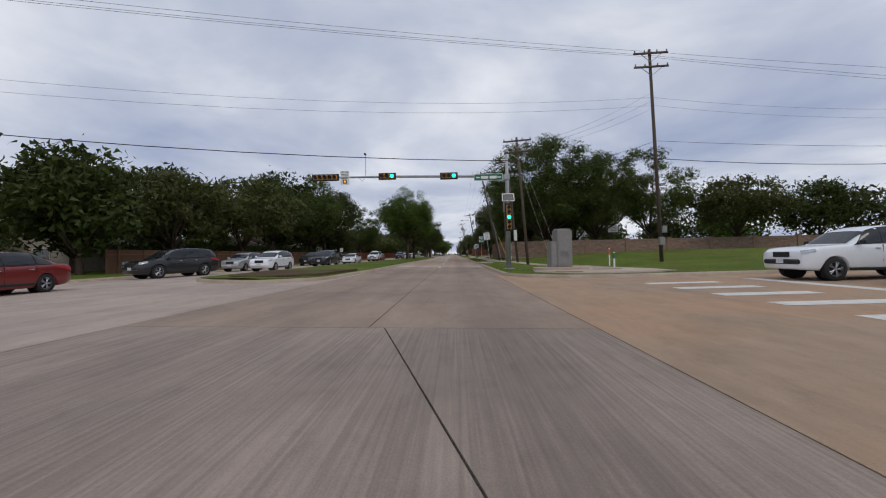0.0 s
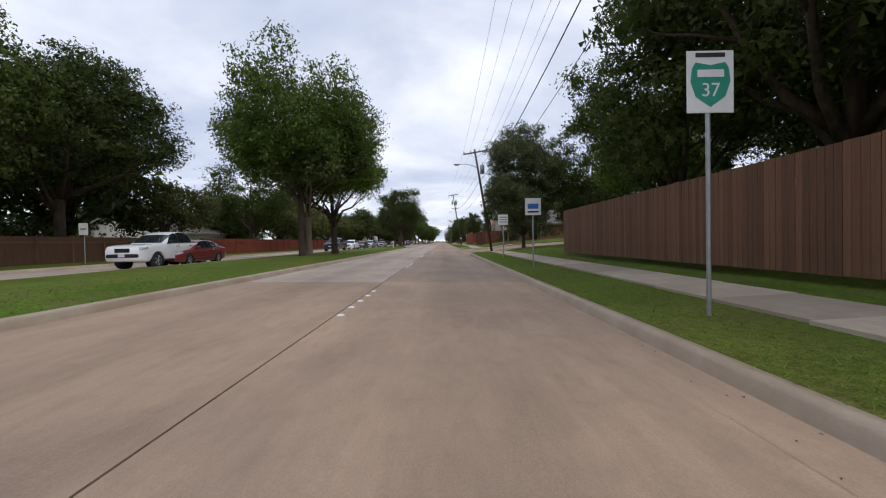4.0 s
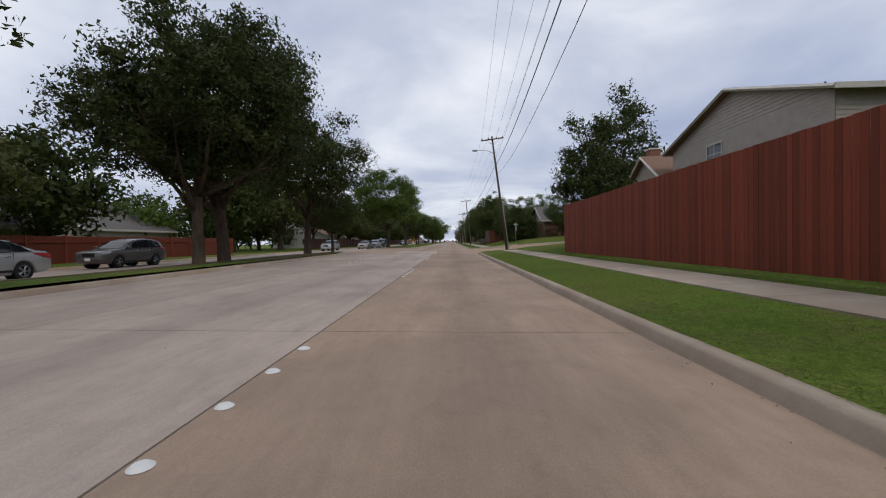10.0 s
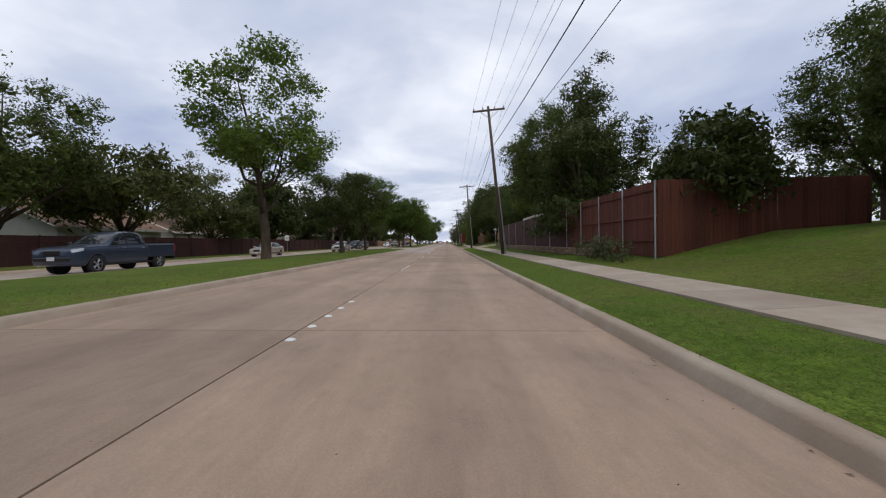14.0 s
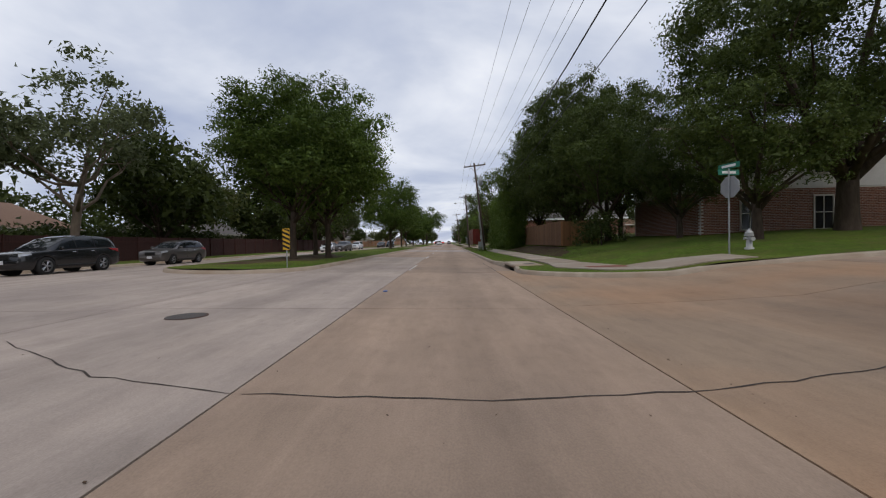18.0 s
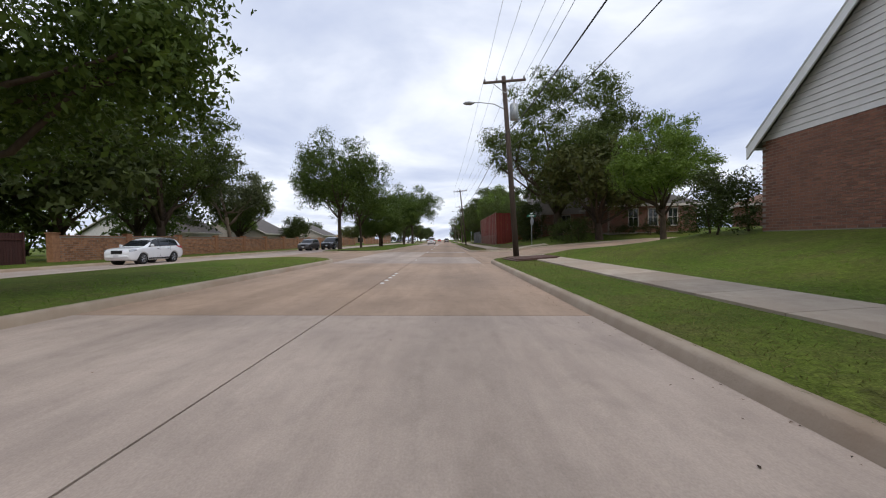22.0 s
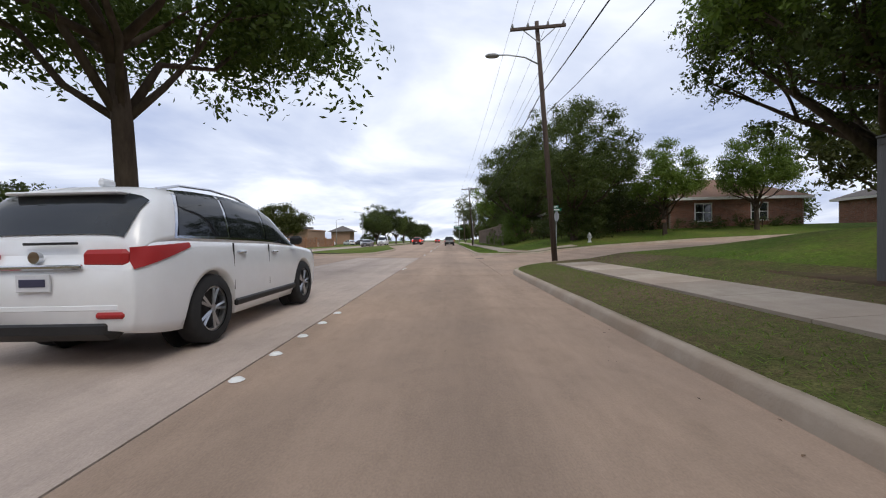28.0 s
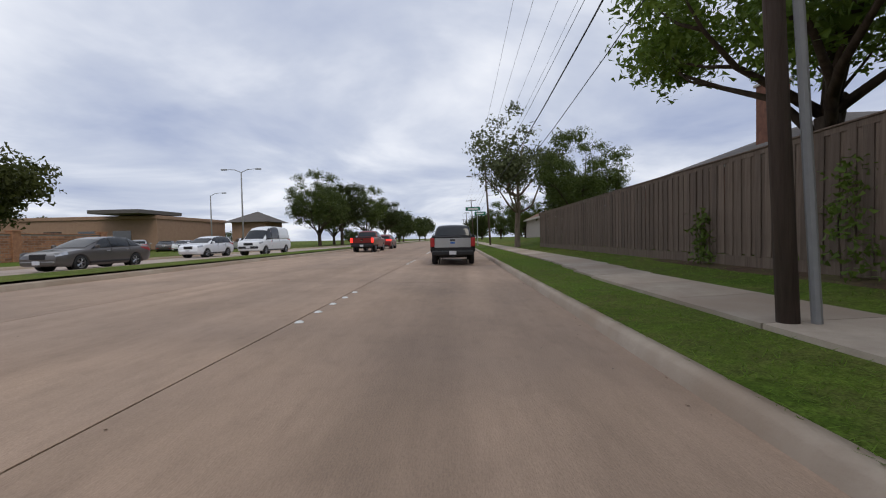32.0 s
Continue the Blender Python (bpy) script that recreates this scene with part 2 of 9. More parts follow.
def grass_material(name, base, dark, thin, thatch):
    """Mown turf: broad yellowing, worn patches with thatch showing, and fine tufts."""
    m = material(name, base, dark, 1.7, 0.95, bump=1.0, bump_scale=38, spots=thin, spot_scale=0.16, spec=0.08)
    n, l = m.node_tree.nodes, m.node_tree.links
    b = n["Principled BSDF"]
    col = b.inputs["Base Color"].links[0].from_socket
    geo = n.new("ShaderNodeNewGeometry")
    worn = n.new("ShaderNodeTexNoise")
    worn.inputs["Scale"].default_value, worn.inputs["Detail"].default_value, worn.inputs["Roughness"].default_value = 1.3, 7, 0.7
    l.new(geo.outputs["Position"], worn.inputs["Vector"])
    ramp = n.new("ShaderNodeMapRange")
    ramp.inputs["From Min"].default_value, ramp.inputs["From Max"].default_value = 0.46, 0.68
    ramp.inputs["To Min"].default_value, ramp.inputs["To Max"].default_value = 0.0, 0.75
    l.new(worn.outputs["Fac"], ramp.inputs["Value"])
    mx = n.new("ShaderNodeMix")
    mx.data_type = "RGBA"
    mx.inputs["B"].default_value = (*thatch, 1)
    l.new(ramp.outputs["Result"], mx.inputs["Factor"])
    l.new(col, mx.inputs["A"])
    col = mx.outputs["Result"]
    for scale, lo, hi, a, c in ((9.0, 0.3, 0.7, 1.22, 0.74), (48.0, 0.32, 0.7, 1.35, 0.55), (0.35, 0.35, 0.65, 1.12, 0.88)):
        tex = n.new("ShaderNodeTexNoise")
        tex.inputs["Scale"].default_value, tex.inputs["Detail"].default_value = scale, 4
        l.new(geo.outputs["Position"], tex.inputs["Vector"])
        mr = n.new("ShaderNodeMapRange")
        mr.inputs["From Min"].default_value, mr.inputs["From Max"].default_value = lo, hi
        mr.inputs["To Min"].default_value, mr.inputs["To Max"].default_value = a, c
        l.new(tex.outputs["Fac"], mr.inputs["Value"])
        sc = n.new("ShaderNodeVectorMath")
        sc.operation = "SCALE"
        l.new(col, sc.inputs[0])
        l.new(mr.outputs["Result"], sc.inputs["Scale"])
        col = sc.outputs[0]
    l.new(col, b.inputs["Base Color"])
    return m


GRASS = grass_material("mown_grass", (0.106, 0.163, 0.022), (0.071, 0.117, 0.016), (0.128, 0.145, 0.03), (0.125, 0.115, 0.042))
GRASS_DRY = grass_material("worn_grass", (0.115, 0.12, 0.037), (0.072, 0.087, 0.024), (0.16, 0.12, 0.066), (0.15, 0.105, 0.06))
SOIL = material("bare_soil", (0.115, 0.072, 0.047), (0.06, 0.042, 0.03), 5.0, 1.0, bump=0.8, bump_scale=30, spots=(0.10, 0.09, 0.04), spot_scale=0.9, spec=0.1)
TACTILE = material("red_tactile_paving", (0.27, 0.10, 0.065), (0.2, 0.075, 0.05), 6.0, 0.9, bump=0.5, bump_scale=40)
BARK = material("grey_brown_bark", (0.10, 0.075, 0.055), (0.05, 0.037, 0.028), 6.0, 0.95, bump=0.9, bump_scale=25, stretch=(1, 1, 0.25), spec=0.1)
BARK_PALE = material("pale_bark", (0.23, 0.185, 0.14), (0.14, 0.105, 0.08), 5.0, 0.9, bump=0.6, bump_scale=20, stretch=(1, 1, 0.3), spec=0.1)
POLE_WOOD = material("weathered_pole_wood", (0.115, 0.085, 0.068), (0.065, 0.045, 0.036), 5.0, 0.9, bump=0.7, bump_scale=20, stretch=(3, 3, 0.15), rand=0.2)
LEAF_DARK = leaf_material("dark_oak_leaves", (0.066, 0.086, 0.020), (0.036, 0.050, 0.012))
LEAF_OAK = leaf_material("oak_leaves", (0.098, 0.130, 0.030), (0.052, 0.074, 0.017))
LEAF_MID = leaf_material("green_leaves", (0.105, 0.155, 0.027), (0.056, 0.092, 0.016))
LEAF_BRIGHT = leaf_material("bright_green_leaves", (0.155, 0.225, 0.036), (0.088, 0.140, 0.022))
LEAF_OLIVE = leaf_material("olive_green_leaves", (0.105, 0.115, 0.030), (0.060, 0.070, 0.019))
LEAF_GREY = leaf_material("grey_green_leaves", (0.120, 0.138, 0.062), (0.068, 0.082, 0.036))
LEAF_RED = leaf_material("red_brown_leaves", (0.10, 0.03, 0.025), (0.05, 0.015, 0.014))
STEEL = material("galvanised_steel", (0.42, 0.44, 0.45), (0.33, 0.35, 0.36), 8.0, 0.5, 0.7)
STEEL_PAINT = material("grey_painted_metal", (0.27, 0.27, 0.265), (0.23, 0.23, 0.225), 4.0, 0.55)
BLACK = material("black_plastic", (0.018, 0.018, 0.019), (0.012, 0.012, 0.013), 5.0, 0.5)
WIRE = material("black_cable", (0.02, 0.02, 0.022), (0.015, 0.015, 0.016), 4.0, 0.6)
WHITE = material("white_painted", (0.78, 0.78, 0.76), (0.70, 0.70, 0.68), 3.0, 0.5)
WHITE_MARK = material("white_road_paint", (0.72, 0.70, 0.66), (0.52, 0.50, 0.46), 5.0, 0.8, bump=0.3)
YELLOW = material("yellow_paint", (0.62, 0.36, 0.02), (0.54, 0.31, 0.02), 4.0, 0.55)
ORANGE = material("orange_plastic", (0.65, 0.14, 0.03), (0.55, 0.12, 0.03), 4.0, 0.5)
BLUE_PAINT = material("blue_marker", (0.03, 0.16, 0.52), (0.03, 0.12, 0.42), 4.0, 0.6)
GREEN_SIGN = material("green_sign_face", (0.01, 0.16, 0.10), (0.01, 0.14, 0.085), 4.0, 0.4)
CHAMBER_SHADE = material("painted_void_shade", (0.012, 0.011, 0.010), (0.008, 0.008, 0.008), 4.0, 1.0)
RUST = material("rusted_iron", (0.115, 0.058, 0.042), (0.075, 0.04, 0.03), 7.0, 0.8, bump=0.4, bump_scale=40)
IRON = material("cast_iron", (0.09, 0.075, 0.065), (0.06, 0.05, 0.045), 8.0, 0.75, bump=0.5)
GLASS = material("dark_window_glass", (0.02, 0.024, 0.027), (0.015, 0.018, 0.02), 2.0, 0.06, spec=0.9)

# ---------------------------------------------------------------- building helpers


def link(name, bm, mat, parent=None, label="", smooth=False):
    me = bpy.data.meshes.new(name)
    bm.normal_update()
    bm.to_mesh(me)
    bm.free()
    return link_mesh(name, me, mat, parent, label, smooth)


def link_mesh(name, me, mat, parent=None, label="", smooth=False):
    if mat is not None and not me.materials:
        me.materials.append(mat)
    if smooth:
        me.polygons.foreach_set("use_smooth", [True] * len(me.polygons))
    ob = new(name, me)
    if parent is not None:
        ob.parent = parent
    if label:
        ob["label"] = label
    return ob


def part(name, bm, mat, parent, label="", smooth=False):
    return link(name, bm, mat, parent, label, smooth)


def thing(name, m, label, category, group="", kind=""):
    ob = new(name)
    ob.matrix_world = m
    ob.empty_display_size = 0.3
    return tagged(ob, label, category, group, kind)


def box(bm, x, y, z, sx, sy, sz, bevel=0.0, turn=None):
    """A box by its centre and full sizes, with bevelled edges."""
    r = bmesh.ops.create_cube(bm, size=1.0)
    vs = r["verts"]
    bmesh.ops.scale(bm, vec=(sx, sy, sz), verts=vs)
    if bevel:
        es = list({e for v in vs for e in v.link_edges})
        q = bmesh.ops.bevel(bm, geom=es, offset=bevel, segments=1, affect="EDGES", profile=0.5)
        vs = list({v for f in q["faces"] for v in f.verts} | {v for v in vs if v.is_valid})
        vs = [v for v in bm.verts if v in set(vs)]
    if turn is not None:
        bmesh.ops.rotate(bm, cent=(0, 0, 0), matrix=turn.to_3x3(), verts=vs)
    bmesh.ops.translate(bm, vec=(x, y, z), verts=vs)
    return vs


def one_box(*a, **k):
    bm = bmesh.new()
    box(bm, *a, **k)
    return bm


def tube(bm, points, radii, sides=8, cap=True):
    """A round tube through points, with a radius at each."""
    pts = [Vector(p) for p in points]
    rings = []
    for i, p in enumerate(pts):
        d = (pts[min(i + 1, len(pts) - 1)] - pts[max(i - 1, 0)]).normalized()
        a = d.cross(Vector((0, 0, 1)) if abs(d.z) < 0.9 else Vector((1, 0, 0))).normalized()
        b = d.cross(a)
        rings.append([bm.verts.new(p + (a * math.cos(2 * math.pi * k / sides) + b * math.sin(2 * math.pi * k / sides)) * radii[i])
                      for k in range(sides)])
    for r0, r1 in zip(rings, rings[1:]):
        for k in range(sides):
            bm.faces.new((r0[k], r0[(k + 1) % sides], r1[(k + 1) % sides], r1[k]))
    if cap:
        bm.faces.new(rings[0][::-1])
        bm.faces.new(rings[-1])
    return bm


def one_tube(points, radii, sides=8):
    return tube(bmesh.new(), points, radii, sides)


def polygon_prism(points, z0, z1):
    bm = bmesh.new()
    lo = [bm.verts.new((x, y, z0)) for x, y in points]
    hi = [bm.verts.new((x, y, z1)) for x, y in points]
    n = len(points)
    bm.faces.new(lo[::-1])
    bm.faces.new(hi)
    for i in range(n):
        bm.faces.new((lo[i], lo[(i + 1) % n], hi[(i + 1) % n], hi[i]))
    bmesh.ops.recalc_face_normals(bm, faces=bm.faces)
    return bm

# ---------------------------------------------------------------- the lie of the land
KR, KL = 4.3, -4.25            # kerb faces of the near carriageway, lane line at x = 0
OR_, OL = -11.2, -19.4         # kerb faces of the far carriageway


def lerp_table(x, table):
    return float(np.interp(x, [a for a, b in table], [b for a, b in table]))


STREETS = [(123.5, 135.8), (216.5, 229.8), (309.5, 317.8), (388.0, 398.6), (477.0, 486.6)]     # side streets, their edges in y
CROSS = (18.0, 47.0)
INLETS = [(76.3, 80.5), (143.1, 146.5), (323.5, 326.5)]     # storm drain mouths in the near kerb
# how far the front lawns stand above the level of the side streets, along the road
BANK = [(123.5, 0), (134.5, 0), (141, 0.5), (210, 0.5), (216.5, 0), (232.5, 0), (240, 0.9), (250, 1), (302, 1), (309.5, 0), (317.8, 0), (325, 0.6), (340, 0.75),
        (352, 1), (380, 1), (388, 0), (398.6, 0), (405, 1), (470, 1), (477, 0), (486.6, 0), (494, 1), (545, 0.9), (600, 0.3), (640, 0)]


def land(x, y):
    """Heights of turf and paving, for arrays of places."""
    x, y = np.asarray(x, float), np.asarray(y, float)
    far = np.interp(x, [-400, -60, -24, -19.4, -11.2, -7.7, -4.25], [0.5, 0.3, 0.25, 0.2, 0.33, 0.36, 0.235])
    near = np.interp(x, [4.3, 6.9, 8.6, 10, 13, 20, 30, 400], [0.065, 0.13, 0.2, 0.42, 0.6, 0.95, 1.2, 1.3])
    rise = np.interp(x, [9.6, 12, 14, 20, 30], [0, 0.42, 0.72, 0.78, 0.8]) * np.interp(y, [a for a, b in BANK], [b for a, b in BANK])
    level = np.interp(x, [4.3, 10, 20, 90], [0.065, 0.12, 0.2, 0.45])     # by the wide cross street
    away = np.clip((y - 55) / 16, 0, 1)
    return np.where(x > 0, level + (near + rise - level) * away, far)


def gz(x, y=100.0):
    """Height of turf and paving."""
    return float(land(x, y))


def rz(x, y=100.0):
    """Height of the road surface."""
    if x > KR:
        return gz(x, y) - 0.15
    if x >= KL:
        return -0.02 * x
    if x >= OR_:
        return lerp_table(x, [(OR_, 0.18), (KL, 0.085)])
    if x >= OL:
        return lerp_table(x, [(OL, 0.05), (OR_, 0.18)])
    return gz(x, y) - 0.15


def mouth(y):
    """1 along a storm drain mouth, falling to 0 on either side: the kerb swings back and the gutter dips there."""
    s = 0.0
    for a, b in INLETS:
        d = 1 - max(a - y, y - b, 0) / 2.9
        if d > 0:
            s = max(s, d * d * (3 - 2 * d))
    return s


SET_BACK, DIP = 0.42, 0.10


CORNER = 5.0
GUTTER = 3.82                   # joint between lane and gutter
FAR_Y = 1400.0

# one earth sheet under all, to the horizon
bm = bmesh.new()
xs = [-2500, -400, -60, -24, -19.6, -11, -4.4, 4.5, 8.6, 13, 20, 30, 60, 400, 2500]
ys = [-2500, -200, -40, 16, 50, 55, 60, 66, 71, 150, 300, 450, 600, 900, 1400, 3000]
grid = [[bm.verts.new((x, y, (gz(x, min(y, 100)) if abs(x) > 4.3 else 0) - 0.42)) for y in ys] for x in xs]
for i in range(len(xs) - 1):
    for j in range(len(ys) - 1):
        bm.faces.new((grid[i][j], grid[i + 1][j], grid[i + 1][j + 1], grid[i][j + 1]))
tagged(link("ground", bm, GRASS), "green grassy land reaching the horizon", "ground", kind="structure")

# dark sealed bed under the slabs
bm = bmesh.new()
xs = [-90, -40, OL, OR_, KL, 0, 3.88, 3.94, KR, 6.9, 8.6, 10, 13, 20, 30, 90]
ys = [-60, 14, 50, 55, 60, 66, 71, 200, 400, 600, FAR_Y]
grid = [[bm.verts.new((x, y, rz(x, min(y, 100)) - (0.26 if x > 3.9 else 0.022))) for y in ys] for x in xs]
for i in range(len(xs) - 1):
    for j in range(len(ys) - 1):
        bm.faces.new((grid[i][j], grid[i + 1][j], grid[i + 1][j + 1], grid[i][j + 1]))
ROAD = tagged(link("road", bm, JOINT), "tan and grey concrete road with sealed joints between slabs", "road", kind="structure")


def slab(x0, x1, y0, y1, mat, splits=(), slant=(0.0, 0.0)):
    """One concrete road slab, 2 cm proud of its bed, following the fall of the road. slant: how far its two sides drift over its length."""
    bm = bmesh.new()
    g = 0.011
    ym = min((y0 + y1) / 2, 100)
    xs = [x0 + g, *[s for s in splits if x0 < s < x1], x1 - g]
    ends = ((y0 + g, [x for x in xs]), (y1 - g, [xs[0] + slant[0], *xs[1:-1], xs[-1] + slant[1]]))
    top = [[bm.verts.new((x, y, rz(x, ym))) for x in row_] for y, row_ in ends]
    low = [[bm.verts.new((x, y, rz(x, ym) - 0.02)) for x in row_] for y, row_ in ends]
    for k in range(len(xs) - 1):
        bm.faces.new((top[0][k], top[0][k + 1], top[1][k + 1], top[1][k]))
        bm.faces.new((low[0][k], low[0][k + 1], top[0][k + 1], top[0][k]))
        bm.faces.new((low[1][k + 1], low[1][k], top[1][k], top[1][k + 1]))
    bm.faces.new((low[1][0], low[0][0], top[0][0], top[1][0]))
    bm.faces.new((low[0][-1], low[1][-1], top[1][-1], top[0][-1]))
    return link("slab", bm, mat, ROAD)


XSPLIT = (KR, 6.9, 8.6, 10, 13, 20, 30)
JOINTS = [-60, -30, -8, 6, 18, 37.2, 48.3, 54.7, 60.8, 67.4, 73.4, 80, 95, 113.3, 119.1, 132.6, 139.4, 149, 161.8, 178.9, 195, 212.4, 229, 235.7, 248.6,
          267.3, 273, 287, 302, 305.8, 313.3, 322, 325, 338.2, 349.7, 355.2, 369, 383, 390.5, 399.5, 402.4, 415.7, 429, 443, 458, 472, 479, 485.1,
          500.4, 516.1, 530, 545, 560, 580, 600, 640, 700, 800, 1000, FAR_Y]
GREY_L = {8, 9, 12, 13, 14, 15, 16, 17, 18, 19, 20, 21, 27, 28, 29, 30, 31, 32, 35, 37, 38, 39, 43, 44, 45, 46}
GREY_R = {1, 2, 4, 5, 6, 8, 9, 35, 37, 39}
MOUTHS = [(a - 3.0, b + 3.0) for a, b in INLETS]
OPEN_KERB = [(CROSS[0] - 5, CROSS[1] + 6)] + [(a - CORNER, b + CORNER) for a, b in STREETS]
for i, (a, b) in enumerate(zip(JOINTS, JOINTS[1:])):
    near_mat = CONCRETE_GROOVED if i < 5 else CONCRETE_DARK if i < 9 or i in (12, 13, 14) else CONCRETE_GREY if i in GREY_R else CONCRETE
    far_mat = CONCRETE_GROOVED if i < 5 else CONCRETE_DARK if i < 9 else CONCRETE_GREY if i in GREY_L else CONCRETE
    mid_x = 1.62 if b < 37 else 0.0
    if b == 37.2:                       # inside the crossing the joint slants over to the lane line
        slab(KL, 1.62, a, 32.6, far_mat)
        slab(1.62, GUTTER, a, 32.6, near_mat)
        slab(KL, 1.62, 32.6, b, far_mat, slant=(0, -1.35))
        slab(1.62, GUTTER, 32.6, b, near_mat, slant=(-1.35, 0))
        continue
    if b == 229:                        # an older pour ends inside this bay
        slab(KL, mid_x, a, 221.5, far_mat)
        slab(KL, mid_x, 221.5, b, CONCRETE)
    else:
        slab(KL, mid_x, a, b, far_mat)
    gaps = sorted((max(a, g0), min(b, g1)) for g0, g1 in MOUTHS + OPEN_KERB if g0 < b and g1 > a)
    if not gaps:
        slab(mid_x, KR, a, b, near_mat)
        continue
    slab(mid_x, GUTTER, a, b, near_mat)
    at = a
    for g0, g1 in gaps + [(b, b)]:
        if g0 - at > 0.1:
            slab(GUTTER - 0.032, KR, at - (0.03 if at > a else 0), g0 + (0.03 if g0 < b else 0), near_mat)
        at = g1
# sunken gutter before each storm drain
for a, b in INLETS:
    bm = bmesh.new()
    ys = [a - 3.0 + (b - a + 6.0) * k / 36 for k in range(37)]
    rows = []
    for y in ys:
        edge = KR + 0.06 + SET_BACK * mouth(y)
        row_ = []
        for f in (0, 0.25, 0.5, 0.75, 1.0):
            x = GUTTER + 0.016 + (edge - GUTTER - 0.016) * f
            row_.append(bm.verts.new((x, y, -0.02 * min(x, KR) - DIP * mouth(y) * f ** 1.6)))
        rows.append(row_)
    for r0, r1 in zip(rows, rows[1:]):
        for k in range(4):
            bm.faces.new((r0[k], r0[k + 1], r1[k + 1], r1[k]))
    link("slab", bm, CONCRETE, ROAD, "stained sunken gutter before the drain", smooth=True)
for a, b in ((160, 178.9), (178.9, 195), (195, 213), (213, 229), (229, 242), (302, 313), (313, 324), (382, 392), (392, 404), (466, 479), (479, 492),
             (505, 530), (530, 560), (560, 640), (640, FAR_Y), (18, 33), (33, 48), (48, 60), (-60, 18)):
    slab(OR_, KL, a, b, CONCRETE_GREY if b < 215 or 300 < b < 325 else CONCRETE, (-7.7,))
y = -60.0
while y < FAR_Y:
    step = 17.0 if y < 620 else 130.0
    for x0, x1 in ((OL, -15.3), (-15.3, OR_)):
        slab(x0, x1, y, min(y + step, FAR_Y), CONCRETE_GREY)
    y += step
for a, b in STREETS:
    m_ = (a + b) / 2
    for x0, x1 in ((GUTTER, 13), (13, 34), (34, 90)):
        for y0, y1 in ((a - CORNER, m_), (m_, b + CORNER)):
            slab(x0, x1, y0, y1, CONCRETE_TAN if x0 < 13 and a < 320 else CONCRETE, XSPLIT)
for x0, x1 in ((GUTTER, 10), (10, 20), (20, 34), (34, 90), (-34, OL), (-90, -34)):
    for y0, y1 in ((CROSS[0] - 5, 32.5), (32.5, CROSS[1] + 6)):
        slab(x0, x1, y0, y1, CONCRETE_TAN if 0 < x0 < 12 else CONCRETE_GREY, XSPLIT)

# concrete repair patch set into the lane
slab_patch = link("slab", polygon_prism([(1.4, 301.5), (2.85, 301.5), (2.85, 302.95), (1.4, 302.95)], -0.06, -0.022), CONCRETE, ROAD)


def kerb_run(path, parent_name="kerb", height=0.15, width=0.17, mat=None, closed=False):
    """A kerb with a rounded nose along a path of (x, y); the turf lies to the left of the way along it."""
    bm = bmesh.new()
    pts = [Vector((x, y)) for x, y in path]
    n = len(pts)
    rings = []
    for i, p in enumerate(pts):
        a = pts[(i - 1) % n] if closed else pts[max(i - 1, 0)]
        b = pts[(i + 1) % n] if closed else pts[min(i + 1, n - 1)]
        d = (b - a).normalized()
        nrm = Vector((-d.y, d.x))
        base = rz(p.x, min(p.y, 100.0) if p.x > 0 else 100.0)
        dip = DIP * mouth(p.y) if 0 < p.x < 5 and not closed else 0.0
        ring = []
        for off, up in ((-0.05, -0.03), (-0.02, 0.02), (0.0, height * 0.75), (0.035, height * 0.97), (0.07, height + 0.006), (width, height + 0.006), (width, -0.1)):
            q = p + nrm * off
            ring.append(bm.verts.new((q.x, q.y, base + (up - dip if up < 0 else up - dip * (1 - up / height)))))
        rings.append(ring)
    pairs = list(zip(rings, rings[1:] + ([rings[0]] if closed else [])))
    for r0, r1 in pairs if closed else pairs[: n - 1]:
        for k in range(len(r0) - 1):
            bm.faces.new((r0[k], r1[k], r1[k + 1], r0[k + 1]))
    if not closed:
        bm.faces.new(rings[0])
        bm.faces.new(rings[-1][::-1])
    bmesh.ops.recalc_face_normals(bm, faces=bm.faces)
    return tagged(link(parent_name, bm, mat or KERB, smooth=True), "pale concrete kerb along the roadside, stained at the gutter", "kerb", kind="structure")


def arc(cx, cy, r, a0, a1, n=10):
    return [(cx + r * math.cos(radians(a0 + (a1 - a0) * k / n)), cy + r * math.sin(radians(a0 + (a1 - a0) * k / n))) for k in range(n + 1)]


